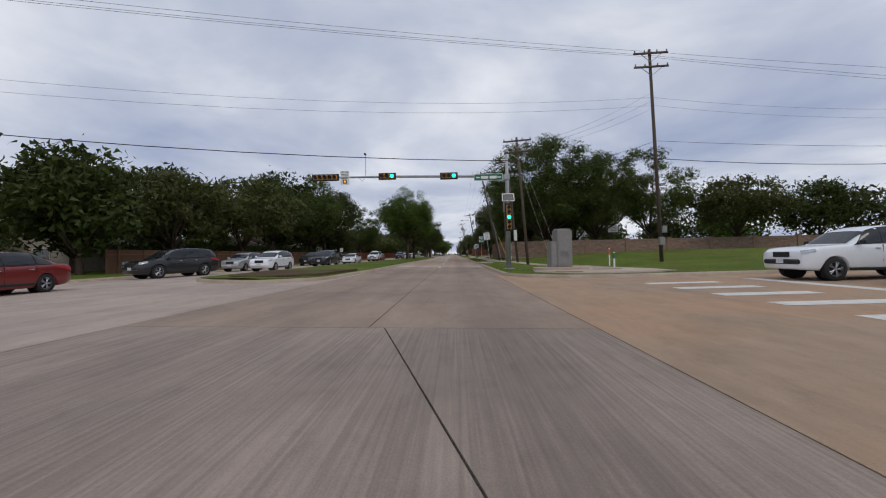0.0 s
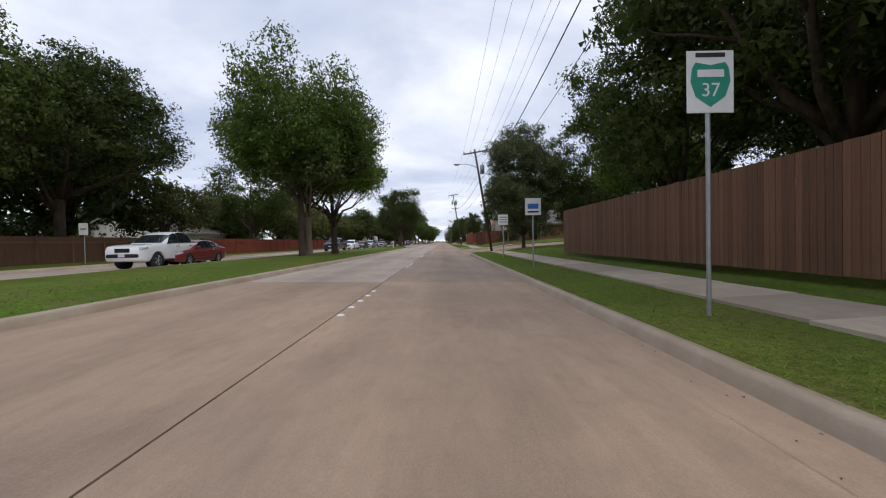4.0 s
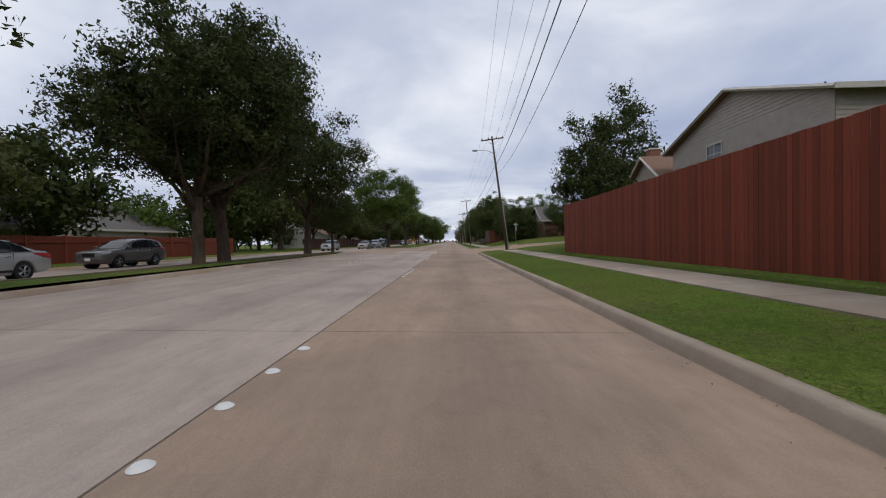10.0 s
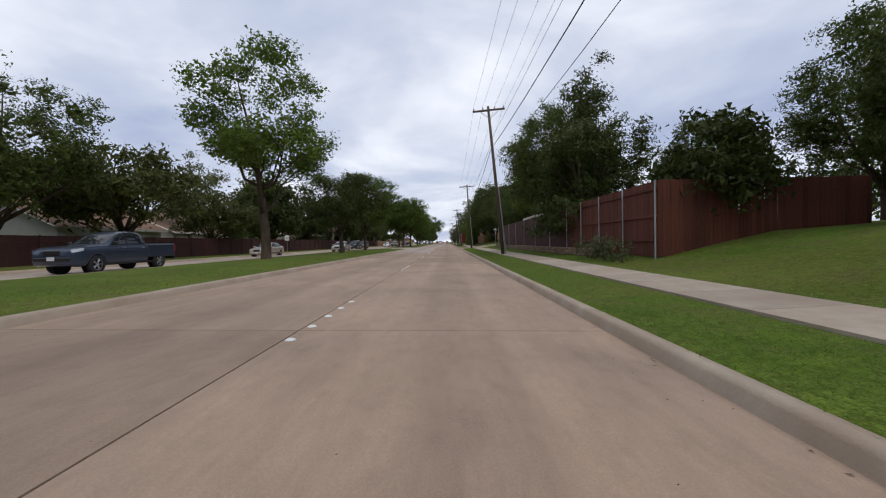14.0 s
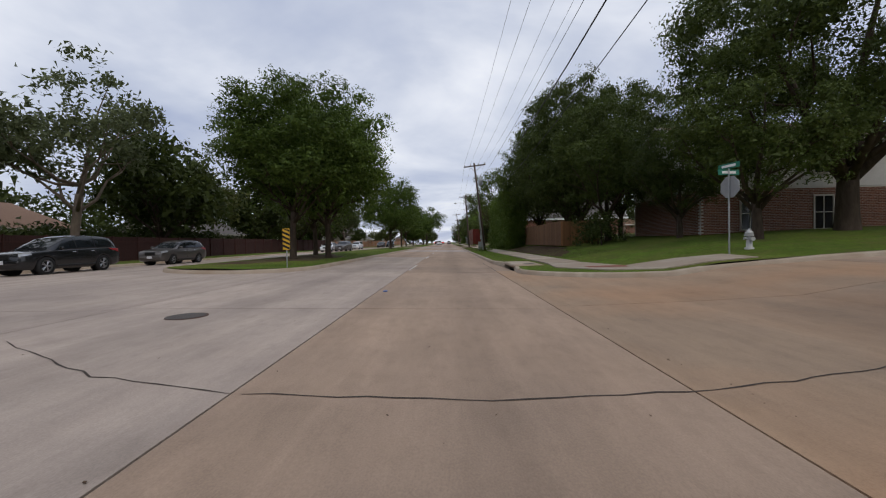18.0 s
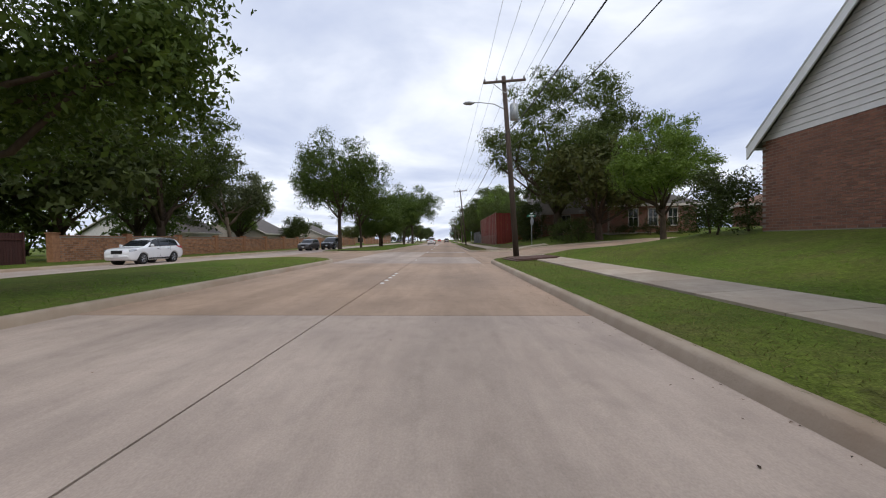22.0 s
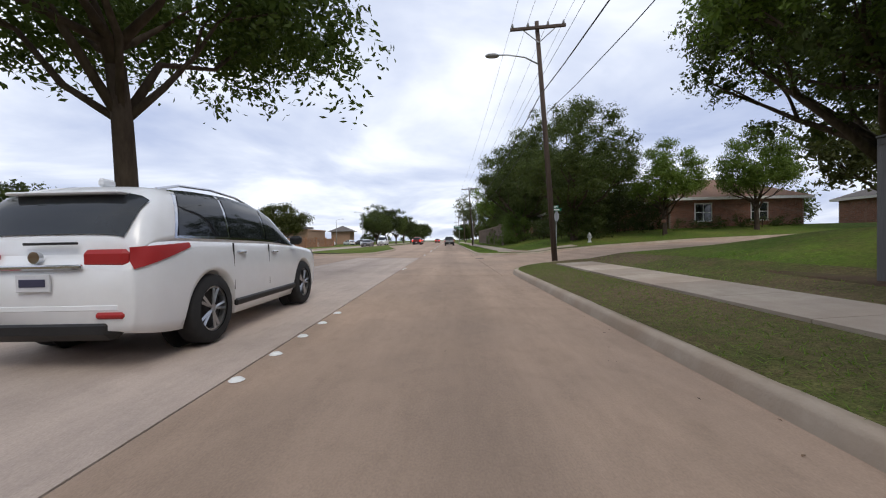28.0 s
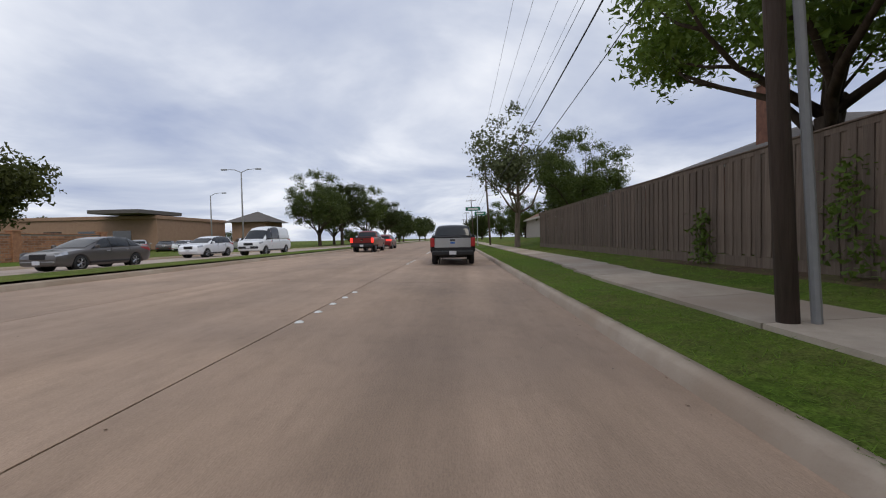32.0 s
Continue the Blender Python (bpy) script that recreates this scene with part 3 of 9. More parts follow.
def verge_mesh(ya, yb, x0, x1, name, mat, inset=0.15):
    """A turf block beyond the kerb, from street edge to street edge, with rounded corners."""
    bm = bmesh.new()
    xs = [x for x in (4.3, 4.5, 4.8, 5.3, 6.0, 6.9, 7.8, 8.6, 9.3, 10, 11, 12, 13, 14, 16, 20, 30, 60, 90, 400) if x0 <= x <= x1]
    rows = {ya, yb, *np.arange(ya, min(yb, 640), 2.5), *np.arange(640, max(yb, 640), 60), *(ya + k * 0.6 for k in range(9)), *(yb - k * 0.6 for k in range(9))}
    for g0, g1 in INLETS:
        if ya < g0 < yb:
            rows |= {g0 - 3 + k * 0.25 for k in range(13)} | {g1 + k * 0.25 for k in range(13)}
    rows = sorted(rows)
    cols = []
    for x in xs:
        u = max(0.0, CORNER - (x - KR))
        cut = CORNER - math.sqrt(max(CORNER ** 2 - u ** 2, 0)) if u > 0 else 0.0
        lo, hi = ya + cut + inset, yb - cut - inset
        col = []
        for y in rows:
            y = min(max(y, lo), hi)
            xx = x + (inset if x == KR else 0) + SET_BACK * mouth(y) * max(0.0, 1 - (x - 4.3) / 1.2)
            col.append(bm.verts.new((xx, y, gz(xx, y) + 0.012 * noise.noise((xx * 1.3, y * 0.7, 0)))))
        cols.append(col)
    for c0, c1 in zip(cols, cols[1:]):
        for k in range(len(c0) - 1):
            bm.faces.new((c0[k], c1[k], c1[k + 1], c0[k + 1]))
    return link(name, bm, mat)


edges = [CROSS[1]] + [v for s in STREETS for v in s] + [FAR_Y]
BLOCKS = list(zip(edges[0::2], edges[1::2]))
for n_, (a, b) in enumerate(BLOCKS):
    a2 = a + 2.0 if n_ == 0 else a
    dry = n_ == 4
    ob = verge_mesh(a2, b, 4.3, 10 if dry else 400, "lawn", GRASS_DRY if dry else GRASS)
    tagged(ob, "thin yellowing roadside grass" if dry else "mown green roadside lawn with thin patches", "lawn", kind="structure")
    if dry:
        tagged(verge_mesh(a2, b, 10, 400, "lawn", GRASS), "mown green front lawns beyond the walk", "lawn", kind="structure")
    head = [(90, a2), (30, a2), (20, a2), (13, a2)] + list(reversed(arc(KR + CORNER, a2 + CORNER, CORNER, 180, 270)))
    tail = list(reversed(arc(KR + CORNER, b - CORNER, CORNER, 90, 180))) + [(13, b), (20, b), (30, b), (90, b)]
    run, y_at = head, a2 + CORNER
    for g0, g1 in [g for g in INLETS if a2 < g[0] < b] + [(b - CORNER, None)]:
        last = g0 if g1 is None else max(g0 - 3.0, y_at)
        if last > y_at:
            run += [(KR, y_at + (last - y_at) * k / 8) for k in range(1, 8 if g1 is None else 9)]
        if g1 is None:
            run += tail
        else:
            run += [(KR, g0 - 3.0 + k * 0.25) for k in range(1, 13) if g0 - 3.0 + k * 0.25 > y_at + 0.05]
        kerb_run([(x + SET_BACK * mouth(y) * max(0.0, 1 - (x - KR) / 2.5), y) for x, y in run[::-1]])
        if g1 is not None:
            run, y_at = [(KR, g1 + k * 0.25) for k in range(13)], g1 + 3.0
ob = verge_mesh(-80, CROSS[0], 4.3, 400, "lawn", GRASS)
tagged(ob, "mown green lawn beyond the crossing", "lawn", kind="structure")

# far side of the road
for a, b in ((-80, CROSS[0]), (CROSS[1] + 2, FAR_Y)):
    bm = bmesh.new()
    xs = [OL - 0.15, -21, -24, -40, -60, -400]
    ys = [a + (b - a) * k / 40 for k in range(41)]
    grid = [[bm.verts.new((x, y, gz(x) + 0.02 * noise.noise((x, y * 0.5, 3)))) for y in ys] for x in xs]
    for i in range(len(xs) - 1):
        for j in range(len(ys) - 1):
            bm.faces.new((grid[i][j + 1], grid[i + 1][j + 1], grid[i + 1][j], grid[i][j]))
    tagged(link("lawn", bm, GRASS), "mown green verge along the far carriageway", "lawn", kind="structure")
    kerb_run([(OL, a), (OL, (a + b) / 2), (OL, b)])


def median(ya, yb, right, name="median", grass_from=None, mat=GRASS):
    """The planted strip between the carriageways; right(y) is its kerb towards x = 0."""
    n = 90
    ys = [ya + (yb - ya) * (0.5 - 0.5 * math.cos(math.pi * k / n)) for k in range(n + 1)]
    nose = 3.2

    def sides(y):
        l, r = OR_ + 0.05, right(y)
        e = min(y - ya, yb - y)
        if e < nose:
            s = math.sqrt(max(1 - (1 - e / nose) ** 2, 0.0))
            c = (l + r) / 2 + (0.8 if r > -6 else 0)
            return c + (l - c) * s, c + (r - c) * s
        return l, r

    bm = bmesh.new()
    rows = []
    for y in ys:
        l, r = sides(y)
        rows.append([bm.verts.new((l + 0.15 * (1 - t_) - 0.15 * t_ + (r - l) * t_, y, gz(l + (r - l) * t_) + 0.015 * noise.noise((t_ * 6, y * 0.6, 9)))) for t_ in (0, 0.1, 0.3, 0.5, 0.7, 0.9, 1)])
    for r0, r1 in zip(rows, rows[1:]):
        for k in range(6):
            bm.faces.new((r0[k], r0[k + 1], r1[k + 1], r1[k]))
    tagged(link(name, bm, mat), "grassy median strip between the two carriageways", "median", kind="structure")
    loop = [(sides(y)[1], y) for y in reversed(ys)][1:] + [(sides(y)[0], y) for y in ys][1:]
    kerb_run([(x, y) for x, y in loop][::-1], closed=True)



def taper(table):
    return lambda y: lerp_table(y, table)


median(47, 211.5, taper([(47, -4.7), (58, KL), (152, KL), (182, -7.9), (212, -8.3)]))
median(238, 305.5, taper([(238, KL), (306, KL)]))
median(321.2, 386.5, taper([(321, KL), (387, KL)]))
median(401, 471.5, taper([(401, KL), (472, KL)]))
median(489, FAR_Y, taper([(489, KL), (505, KL), (525, -8.2), (640, -8.3), (660, KL), (FAR_Y, KL)]))

# brick-red paving on the nose by the crossing, bare soil beds under the median trees
tagged(link("paving", polygon_prism([(-9.5, 49.3), (-8.6, 48.3), (-6.3, 48.3), (-5.2, 49.6), (-4.75, 55.5), (-10.6, 55.5)], 0.2, 0.385), SOIL),
       "bare brown soil on the median nose", "paving", kind="structure")


def ellipse_bed(cx, cy, rx, ry, label, mat=SOIL, seed=0, lift=0.02):
    bm = bmesh.new()
    rnd = random.Random(seed)
    ph = rnd.random() * 6
    rings = []
    for f in (0.0001, 0.5, 0.85, 1.0):
        ring = []
        for k in range(28):
            a = 2 * math.pi * k / 28
            w = f * (1 + 0.14 * math.sin(3 * a + ph) + 0.09 * math.sin(7 * a - ph))
            x, y = cx + rx * w * math.cos(a), cy + ry * w * math.sin(a)
            ring.append(bm.verts.new((x, y, gz(x, y) + (lift + 0.03 * (1 - f) if f < 1 else -0.03))))
        rings.append(ring)
    for r0, r1 in zip(rings, rings[1:]):
        for k in range(28):
            bm.faces.new((r0[k], r1[k], r1[(k + 1) % 28], r0[(k + 1) % 28]))
    bmesh.ops.remove_doubles(bm, verts=bm.verts, dist=0.002)
    bmesh.ops.recalc_face_normals(bm, faces=bm.faces)
    return tagged(link("flower_bed" if mat is SOIL else "bed", bm, mat), label, "soil", kind="structure")


ellipse_bed(-8.8, 163.0, 1.7, 6.0, "bare brown soil round the median tree", seed=1)
ellipse_bed(-9.75, 202.5, 1.1, 7.6, "bare mulched soil at the tapering median", seed=12)
ellipse_bed(-10.4, 200, 0.8, 16, "bare brown soil under the median trees", seed=2)
ellipse_bed(-8.2, 332, 2.3, 8, "bare brown soil under the median trees", seed=3)
ellipse_bed(-8.2, 245.4, 1.9, 3.8, "thin bare soil under the median tree", seed=4)
ellipse_bed(12.6, 141.5, 4.0, 3.2, "mulched bed round the crape myrtles", seed=5)
ellipse_bed(10.2, 120.4, 1.6, 2.3, "bare leaf-strewn soil round the magnolia", seed=6)
ellipse_bed(9.4, 342, 1.5, 13, "bare leaf-strewn soil below the fence", seed=7)
ellipse_bed(9.7, 522, 0.9, 12, "strip of dry leaf litter below the fence", seed=8)
ellipse_bed(6.2, 385.2, 1.15, 1.1, "bare reddish soil round the pole", seed=9)
ellipse_bed(9.4, 458, 0.8, 9, "strip of dark soil below the fence", seed=10)

# ---------------------------------------------------------------- sidewalk slabs
WALKS = tagged(new("sidewalk"), "pale concrete sidewalk of cast slabs", "sidewalk", kind="structure")


def walk_slab_mesh(length):
    bm = bmesh.new()
    w = 1.42
    for x0 in (0.0,):
        v = []
        for yy in (0.008, length - 0.008):
            v.append([bm.verts.new((x, yy, gz(7.0 + x) + 0.03)) for x in (0.0, 0.72, w)] + [bm.verts.new((w, yy, gz(7.0 + w) - 0.05)), bm.verts.new((0, yy, gz(7.0) - 0.05))])
        a, b = v
        bm.faces.new((a[0], a[1], b[1], b[0]))
        bm.faces.new((a[1], a[2], b[2], b[1]))
        bm.faces.new((a[4], a[0], b[0], b[4]))
        bm.faces.new((a[2], a[3], b[3], b[2]))
        bm.faces.new((a[0], a[4], a[3], a[2], a[1]))
        bm.faces.new((b[4], b[0], b[1], b[2], b[3]))
    me = bpy.data.meshes.new("slab")
    bm.to_mesh(me)
    bm.free()
    me.materials.append(WALK)
    return me


WS = walk_slab_mesh(1.83)


def walk_offset(y):
    """Where the walk bends towards the kerb."""
    return np.interp(y, [56, 62, 75, 82, 86, 92, 123, 148, 160, 205, 212, 232, 516, 522, 528, 534], [2.5, 1.2, 0.3, -1.0, -0.8, -0.6, -0.65, -0.7, 0, 0, -0.2, -0.7, -0.7, -1.2, -1.2, -0.7])


for a, b in BLOCKS:
    y = a + 6
    while y < min(b - 3.4, 620):
        ob = new("slab", WS)
        ob.parent = WALKS
        ob.location = (7.0 + float(walk_offset(y)), y, 0)
        y += 1.83


def corner_ramp(ya, sign):
    """Paved corner with a red tactile plate where the walk meets a side street. sign: +1 the street lies before it, -1 behind."""
    pts = [(x, ya + sign * d) for x, d in ((6.3, 6.0), (7.72, 6.0), (8.3, 2.8), (10.0, 2.5), (11.5, 2.2), (11.5, 0.6), (10.0, 0.57), (8.6, 0.75), (7.2, 1.5), (6.0, 3.6))]
    bm = bmesh.new()
    top = [bm.verts.new((x, y, gz(x, y) + 0.034)) for x, y in pts]
    foot = [bm.verts.new((x, y, gz(x, y) - 0.12)) for x, y in pts]
    n = len(pts)
    skirt = [bm.faces.new((foot[k], foot[(k + 1) % n], top[(k + 1) % n], top[k])) for k in range(n)]
    f = bm.faces.new(top)
    bmesh.ops.triangulate(bm, faces=[f])
    bmesh.ops.recalc_face_normals(bm, faces=bm.faces)
    if sum(f.normal.z for f in bm.faces if f not in skirt) < 0:
        bmesh.ops.reverse_faces(bm, faces=bm.faces)
    tagged(link("paving", bm, WALK), "pale concrete kerb ramp at the street corner", "paving", kind="structure")
    bm = bmesh.new()
    v = [bm.verts.new((x, y, gz(x, y) + 0.045)) for x, y in ((6.95, ya + sign * 2.6), (8.1, ya + sign * 2.0), (8.3, ya + sign * 2.7), (7.0, ya + sign * 3.4))]
    f = bm.faces.new(v if sign > 0 else v[::-1])
    bm.normal_update()
    if f.normal.z < 0:
        f.normal_flip()
    tagged(link("paving", bm, TACTILE), "red tactile paving plate on the kerb ramp", "paving", kind="structure")


for a, b in STREETS:
    corner_ramp(b, 1)
corner_ramp(CROSS[1] + 2, 1)

# zebra bars over the cross street
for k in range(9):
    yy = 29.5 + k * 1.95
    bm = bmesh.new()
    v = [bm.verts.new((x, y, rz(x, y) + 0.006)) for x, y in ((8.6, yy), (11.2, yy - 0.0), (11.2, yy + 0.62), (8.6, yy + 0.62))]
    bm.faces.new(v)
    tagged(link("road_marking", bm, WHITE_MARK), "worn white crosswalk bar on concrete", "road marking", "crosswalk bars", "structure")
bm = bmesh.new()
v = [bm.verts.new((x, y, rz(x, y) + 0.006)) for x, y in ((12.9, 33), (13.45, 33), (13.45, 46.6), (12.9, 46.6))]
bm.faces.new(v)
tagged(link("road_marking", bm, WHITE_MARK), "white stop line across the side lanes", "road marking", kind="structure")

# white lane buttons
bm = bmesh.new()
bmesh.ops.create_cone(bm, cap_ends=True, segments=14, radius1=0.052, radius2=0.032, depth=0.02)
bmesh.ops.translate(bm, vec=(0, 0, 0.01), verts=bm.verts)
STUD = bpy.data.meshes.new("road_stud")
bm.to_mesh(STUD)
bm.free()
STUD.materials.append(WHITE)
y = 77.9 - 12.7
while y < 640:
    for k in range(5):
        if not any(a - 1 < y + k * 0.78 < b + 1 for a, b in STREETS):
            o = new("road_stud", STUD)
            o.location = (0.1, y + k * 0.78, 0.002)
            o.scale = (1.35, 1.35, 1)
            tagged(o, "white round ceramic lane button beside the joint", "road stud", "lane buttons")
    y += 12.19 if y < 250 else 12.6
for k in range(6):
    o = new("road_stud", STUD)
    o.location = (-4.1, 195.9 + k * 1.38, rz(-4.1, 195.9 + k * 1.38) + 0.001)
    o.scale = (1.35, 1.35, 1)
    tagged(o, "white round ceramic button along the turn lane", "road stud", "lane buttons")

# ---------------------------------------------------------------- trees


def limb_points(rnd, start, way, length, bends=4, droop=0.0, wander=0.25):
    p, d = Vector(start), Vector(way).normalized()
    out = [p.copy()]
    for _ in range(bends):
        d = (d + Vector((rnd.uniform(-1, 1), rnd.uniform(-1, 1), rnd.uniform(-0.6, 0.8))) * wander + Vector((0, 0, -droop))).normalized()
        p = p + d * (length / bends)
        out.append(p.copy())
    return out


def leaf_mesh(name, centres, radii, counts, size, seed, flat=0.75, hang=0.0, top_bias=0.25, core=9, folded=False):
    """Crowds of small folded leaves round the given centres."""
    rs = np.random.RandomState(seed)
    cs, ds, ss = [], [], []
    for c, r, n in zip(centres, radii, counts):
        # leaves sit in sprays of about ten on twigs through the clump
        m = max(3, n // 10)
        t_ = rs.normal(size=(m, 3))
        t_[:, 2] += top_bias
        t_ /= np.linalg.norm(t_, axis=1)[:, None]
        twig = t_ * (r * (0.4 + 0.58 * rs.random_sample(m) ** 0.7))[:, None] * np.array([1, 1, flat])
        pick = rs.randint(0, m, n)
        d = t_[pick]
        pos = np.array(c) + twig[pick] + rs.normal(size=(n, 3)) * np.array([1, 1, 0.7]) * size * 1.5
        if hang:
            pos[:, 2] -= hang * rs.random_sample(m)[pick] ** 2 * r
        cs.append(pos)
        ds.append(d)
        ss.append(size * (0.6 + 0.8 * rs.random_sample(n)))
    # a sparse inner layer of larger sprays closes the heart of the crown
    for c, r in zip(centres, radii):
        n = core * 3
        d = rs.normal(size=(n, 3))
        d /= np.linalg.norm(d, axis=1)[:, None] + 1e-9
        cs.append(np.array(c) + d * r * 0.45 * rs.random_sample((n, 1)) ** 0.6 * np.array([1, 1, flat]))
        ds.append(d)
        ss.append(r * (0.15 + 0.1 * rs.random_sample(n)))
    c, d, s = np.concatenate(cs), np.concatenate(ds), np.concatenate(ss)
    n = len(c)
    nrm = d + rs.normal(size=(n, 3)) * 0.7
    nrm /= np.linalg.norm(nrm, axis=1)[:, None]
    a = np.cross(nrm, rs.normal(size=(n, 3)))
    a /= np.linalg.norm(a, axis=1)[:, None] + 1e-9
    if hang:
        a = a * 0.8 + np.array([0, 0, -0.45])
        a /= np.linalg.norm(a, axis=1)[:, None]
    b = np.cross(nrm, a)
    s = s[:, None]
    if folded:
        k = 4
        v = np.stack([c - a * s * 0.75, c + b * s * 0.38 + nrm * s * 0.12, c + a * s * 0.85, c - b * s * 0.38 + nrm * s * 0.12], 1).reshape(-1, 3)
    else:
        k = 3
        v = np.stack([c - a * s * 0.7 + b * s * 0.42, c + a * s * 0.8 + nrm * s * 0.1, c - a * s * 0.7 - b * s * 0.42], 1).reshape(-1, 3)
    me = bpy.data.meshes.new(name)
    me.vertices.add(len(v))
    me.vertices.foreach_set("co", v.ravel())
    me.loops.add(k * n)
    me.loops.foreach_set("vertex_index", np.arange(k * n, dtype=np.int32))
    me.polygons.add(n)
    me.polygons.foreach_set("loop_start", np.arange(0, k * n, k, dtype=np.int32))
    me.update()
    me.validate()
    return me


def make_tree(seed, height, spread, trunk_h, trunk_r, leaf, bark=BARK, leaves=9000, leaf_size=0.2, limbs=7, clump=1.15, droop=0.0,
              hang=0.0, shape="round", flat=0.75, stems=1, label="", fill=0.6, name="tree", category="tree", low=0.0, core=9, folded=False):
    """A tree at the origin: tapered trunk, limbs, and a crown of leaf clumps round the limb ends and through the crown."""
    rnd = random.Random(seed)
    base = thing(name, Matrix(), label, category)
    bm = bmesh.new()
    tips = []
    crown_h = height - trunk_h
    mid_z = trunk_h + crown_h * 0.5

    def within(points):
        """Keeps a limb inside the crown."""
        out = []
        for p in points:
            e = Vector((p.x / (spread * 0.5), p.y / (spread * 0.5), (p.z - mid_z) / (crown_h * 0.5)))
            k = 0.88 / e.length if e.length > 0.88 and p.z > trunk_h else 1.0
            out.append(Vector((p.x * k, p.y * k, mid_z + (p.z - mid_z) * k)))
        return out

    for s in range(stems):
        ang = 2 * math.pi * s / stems + rnd.random()
        lean = 0.0 if stems == 1 else 0.35
        foot = Vector((0.12 * math.cos(ang), 0.12 * math.sin(ang), -0.15)) * (0 if stems == 1 else 2) + Vector((0, 0, -0.15))
        way = Vector((lean * math.cos(ang), lean * math.sin(ang), 1))
        r = trunk_r if stems == 1 else trunk_r * 0.55
        pts = limb_points(rnd, foot, way, trunk_h * 1.05, 4, 0, 0.05)
        tube(bm, [pts[0] + Vector((0, 0, -0.05)), pts[0] + (pts[1] - pts[0]) * 0.15, *pts[1:]], [r * 1.7, r * 1.15, r, r * 0.93, r * 0.88, r * 0.84], 10)
        top = pts[-1]
        n = max(3, limbs // stems)
        for k in range(n):
            a = 2 * math.pi * k / n + rnd.uniform(-0.4, 0.4)
            if shape == "column":
                up = rnd.uniform(0.8, 2.2)
            elif shape == "cone":
                up = rnd.uniform(0.2, 2.5)
            else:
                up = rnd.uniform(0.35, 1.5)
            reach = math.hypot(spread * 0.5, crown_h * 0.5) * rnd.uniform(0.65, 0.95)
            start = pts[-1 - (k % 2)] if stems == 1 and trunk_h > 1.5 else top
            lp = limb_points(rnd, start, (math.cos(a), math.sin(a), up), reach, 4, droop, 0.28)
            lp = within(lp)
            tube(bm, lp, [r * 0.5, r * 0.36, r * 0.25, r * 0.16, r * 0.07], 6)
            tips.append(lp[-1])
            for q in (2, 3):
                sub = limb_points(rnd, lp[q], (math.cos(a + rnd.uniform(-1.2, 1.2)), math.sin(a + rnd.uniform(-1.2, 1.2)), rnd.uniform(0.1, 1.2)), reach * 0.45, 3, droop, 0.3)
                sub = within(sub)
                tube(bm, sub, [r * 0.2, r * 0.14, r * 0.09, r * 0.04], 5)
                tips.append(sub[-1])
        lead = limb_points(rnd, top, (rnd.uniform(-0.2, 0.2), rnd.uniform(-0.2, 0.2), 1), crown_h * 0.75, 4, 0, 0.15)
        tube(bm, lead, [r * 0.7, r * 0.5, r * 0.32, r * 0.18, r * 0.06], 6)
        tips.append(lead[-1])
        tips.append(lead[2])
    part("trunk", bm, bark, base, smooth=True)
    centres = []
    for p in tips:
        q = Vector(p)
        e = Vector((q.x / (spread * 0.5), q.y / (spread * 0.5), (q.z - mid_z) / (crown_h * 0.5)))
        if e.length > 0.86:
            e = e * (0.86 / e.length)
        centres.append((e.x * spread * 0.5, e.y * spread * 0.5, mid_z + e.z * crown_h * 0.5))
    extra = int(len(centres) * fill * 2) + 6
    for _ in range(extra):
        for _try in range(20):
            e = Vector((rnd.uniform(-1, 1), rnd.uniform(-1, 1), rnd.uniform(-1, 1)))
            if shape == "cone":
                lim = 1.0 - 0.5 * (e.z + 1) * 0.92
                ok = math.hypot(e.x, e.y) < lim and math.hypot(e.x, e.y) > lim * 0.35
            elif shape == "column":
                ok = math.hypot(e.x, e.y) < 0.9 * (1 - 0.35 * abs(e.z) ** 2)
            elif shape == "umbrella":
                ok = e.length < 0.95 and e.z > -0.35 - 0.2 * rnd.random()
            else:
                ok = 0.45 < e.length < 0.92 and e.z > -0.8 + low
            if ok:
                break
        centres.append((e.x * spread * 0.5, e.y * spread * 0.5, mid_z + e.z * crown_h * 0.5))
    radii = [clump * rnd.uniform(0.6, 1.25) for _ in centres]
    tot = sum(r * r for r in radii)
    counts = [max(12, int(leaves * r * r / tot)) for r in radii]
    me = leaf_mesh("crown", centres, radii, counts, leaf_size, seed, flat, hang, core=core, folded=folded)
    link_mesh("crown", me, leaf, base)
    return base


GROW = 1.2


def stand(proto, x, y, scale=1.0, turn=0.0, tall=1.0, label="", sink=0.0):
    scale = scale if proto["category"] == "bush" or proto is CRAPE else scale * GROW
    ob = copy_thing(proto, Matrix.LocRotScale((x, y, gz(x, y) - sink), Euler((0, 0, radians(turn))), (scale, scale, scale * tall)))
    ob.scale = (scale, scale, scale * tall)
    if label:
        ob["label"] = label
    return ob


def first(proto, x, y, scale=1.0, turn=0.0, tall=1.0):
    scale = scale if proto["category"] == "bush" else scale * 1.2
    FIRST.append((proto, Matrix.LocRotScale((x, y, gz(x, y)), Euler((0, 0, radians(turn))), (scale, scale, scale * tall))))


FIRST = []
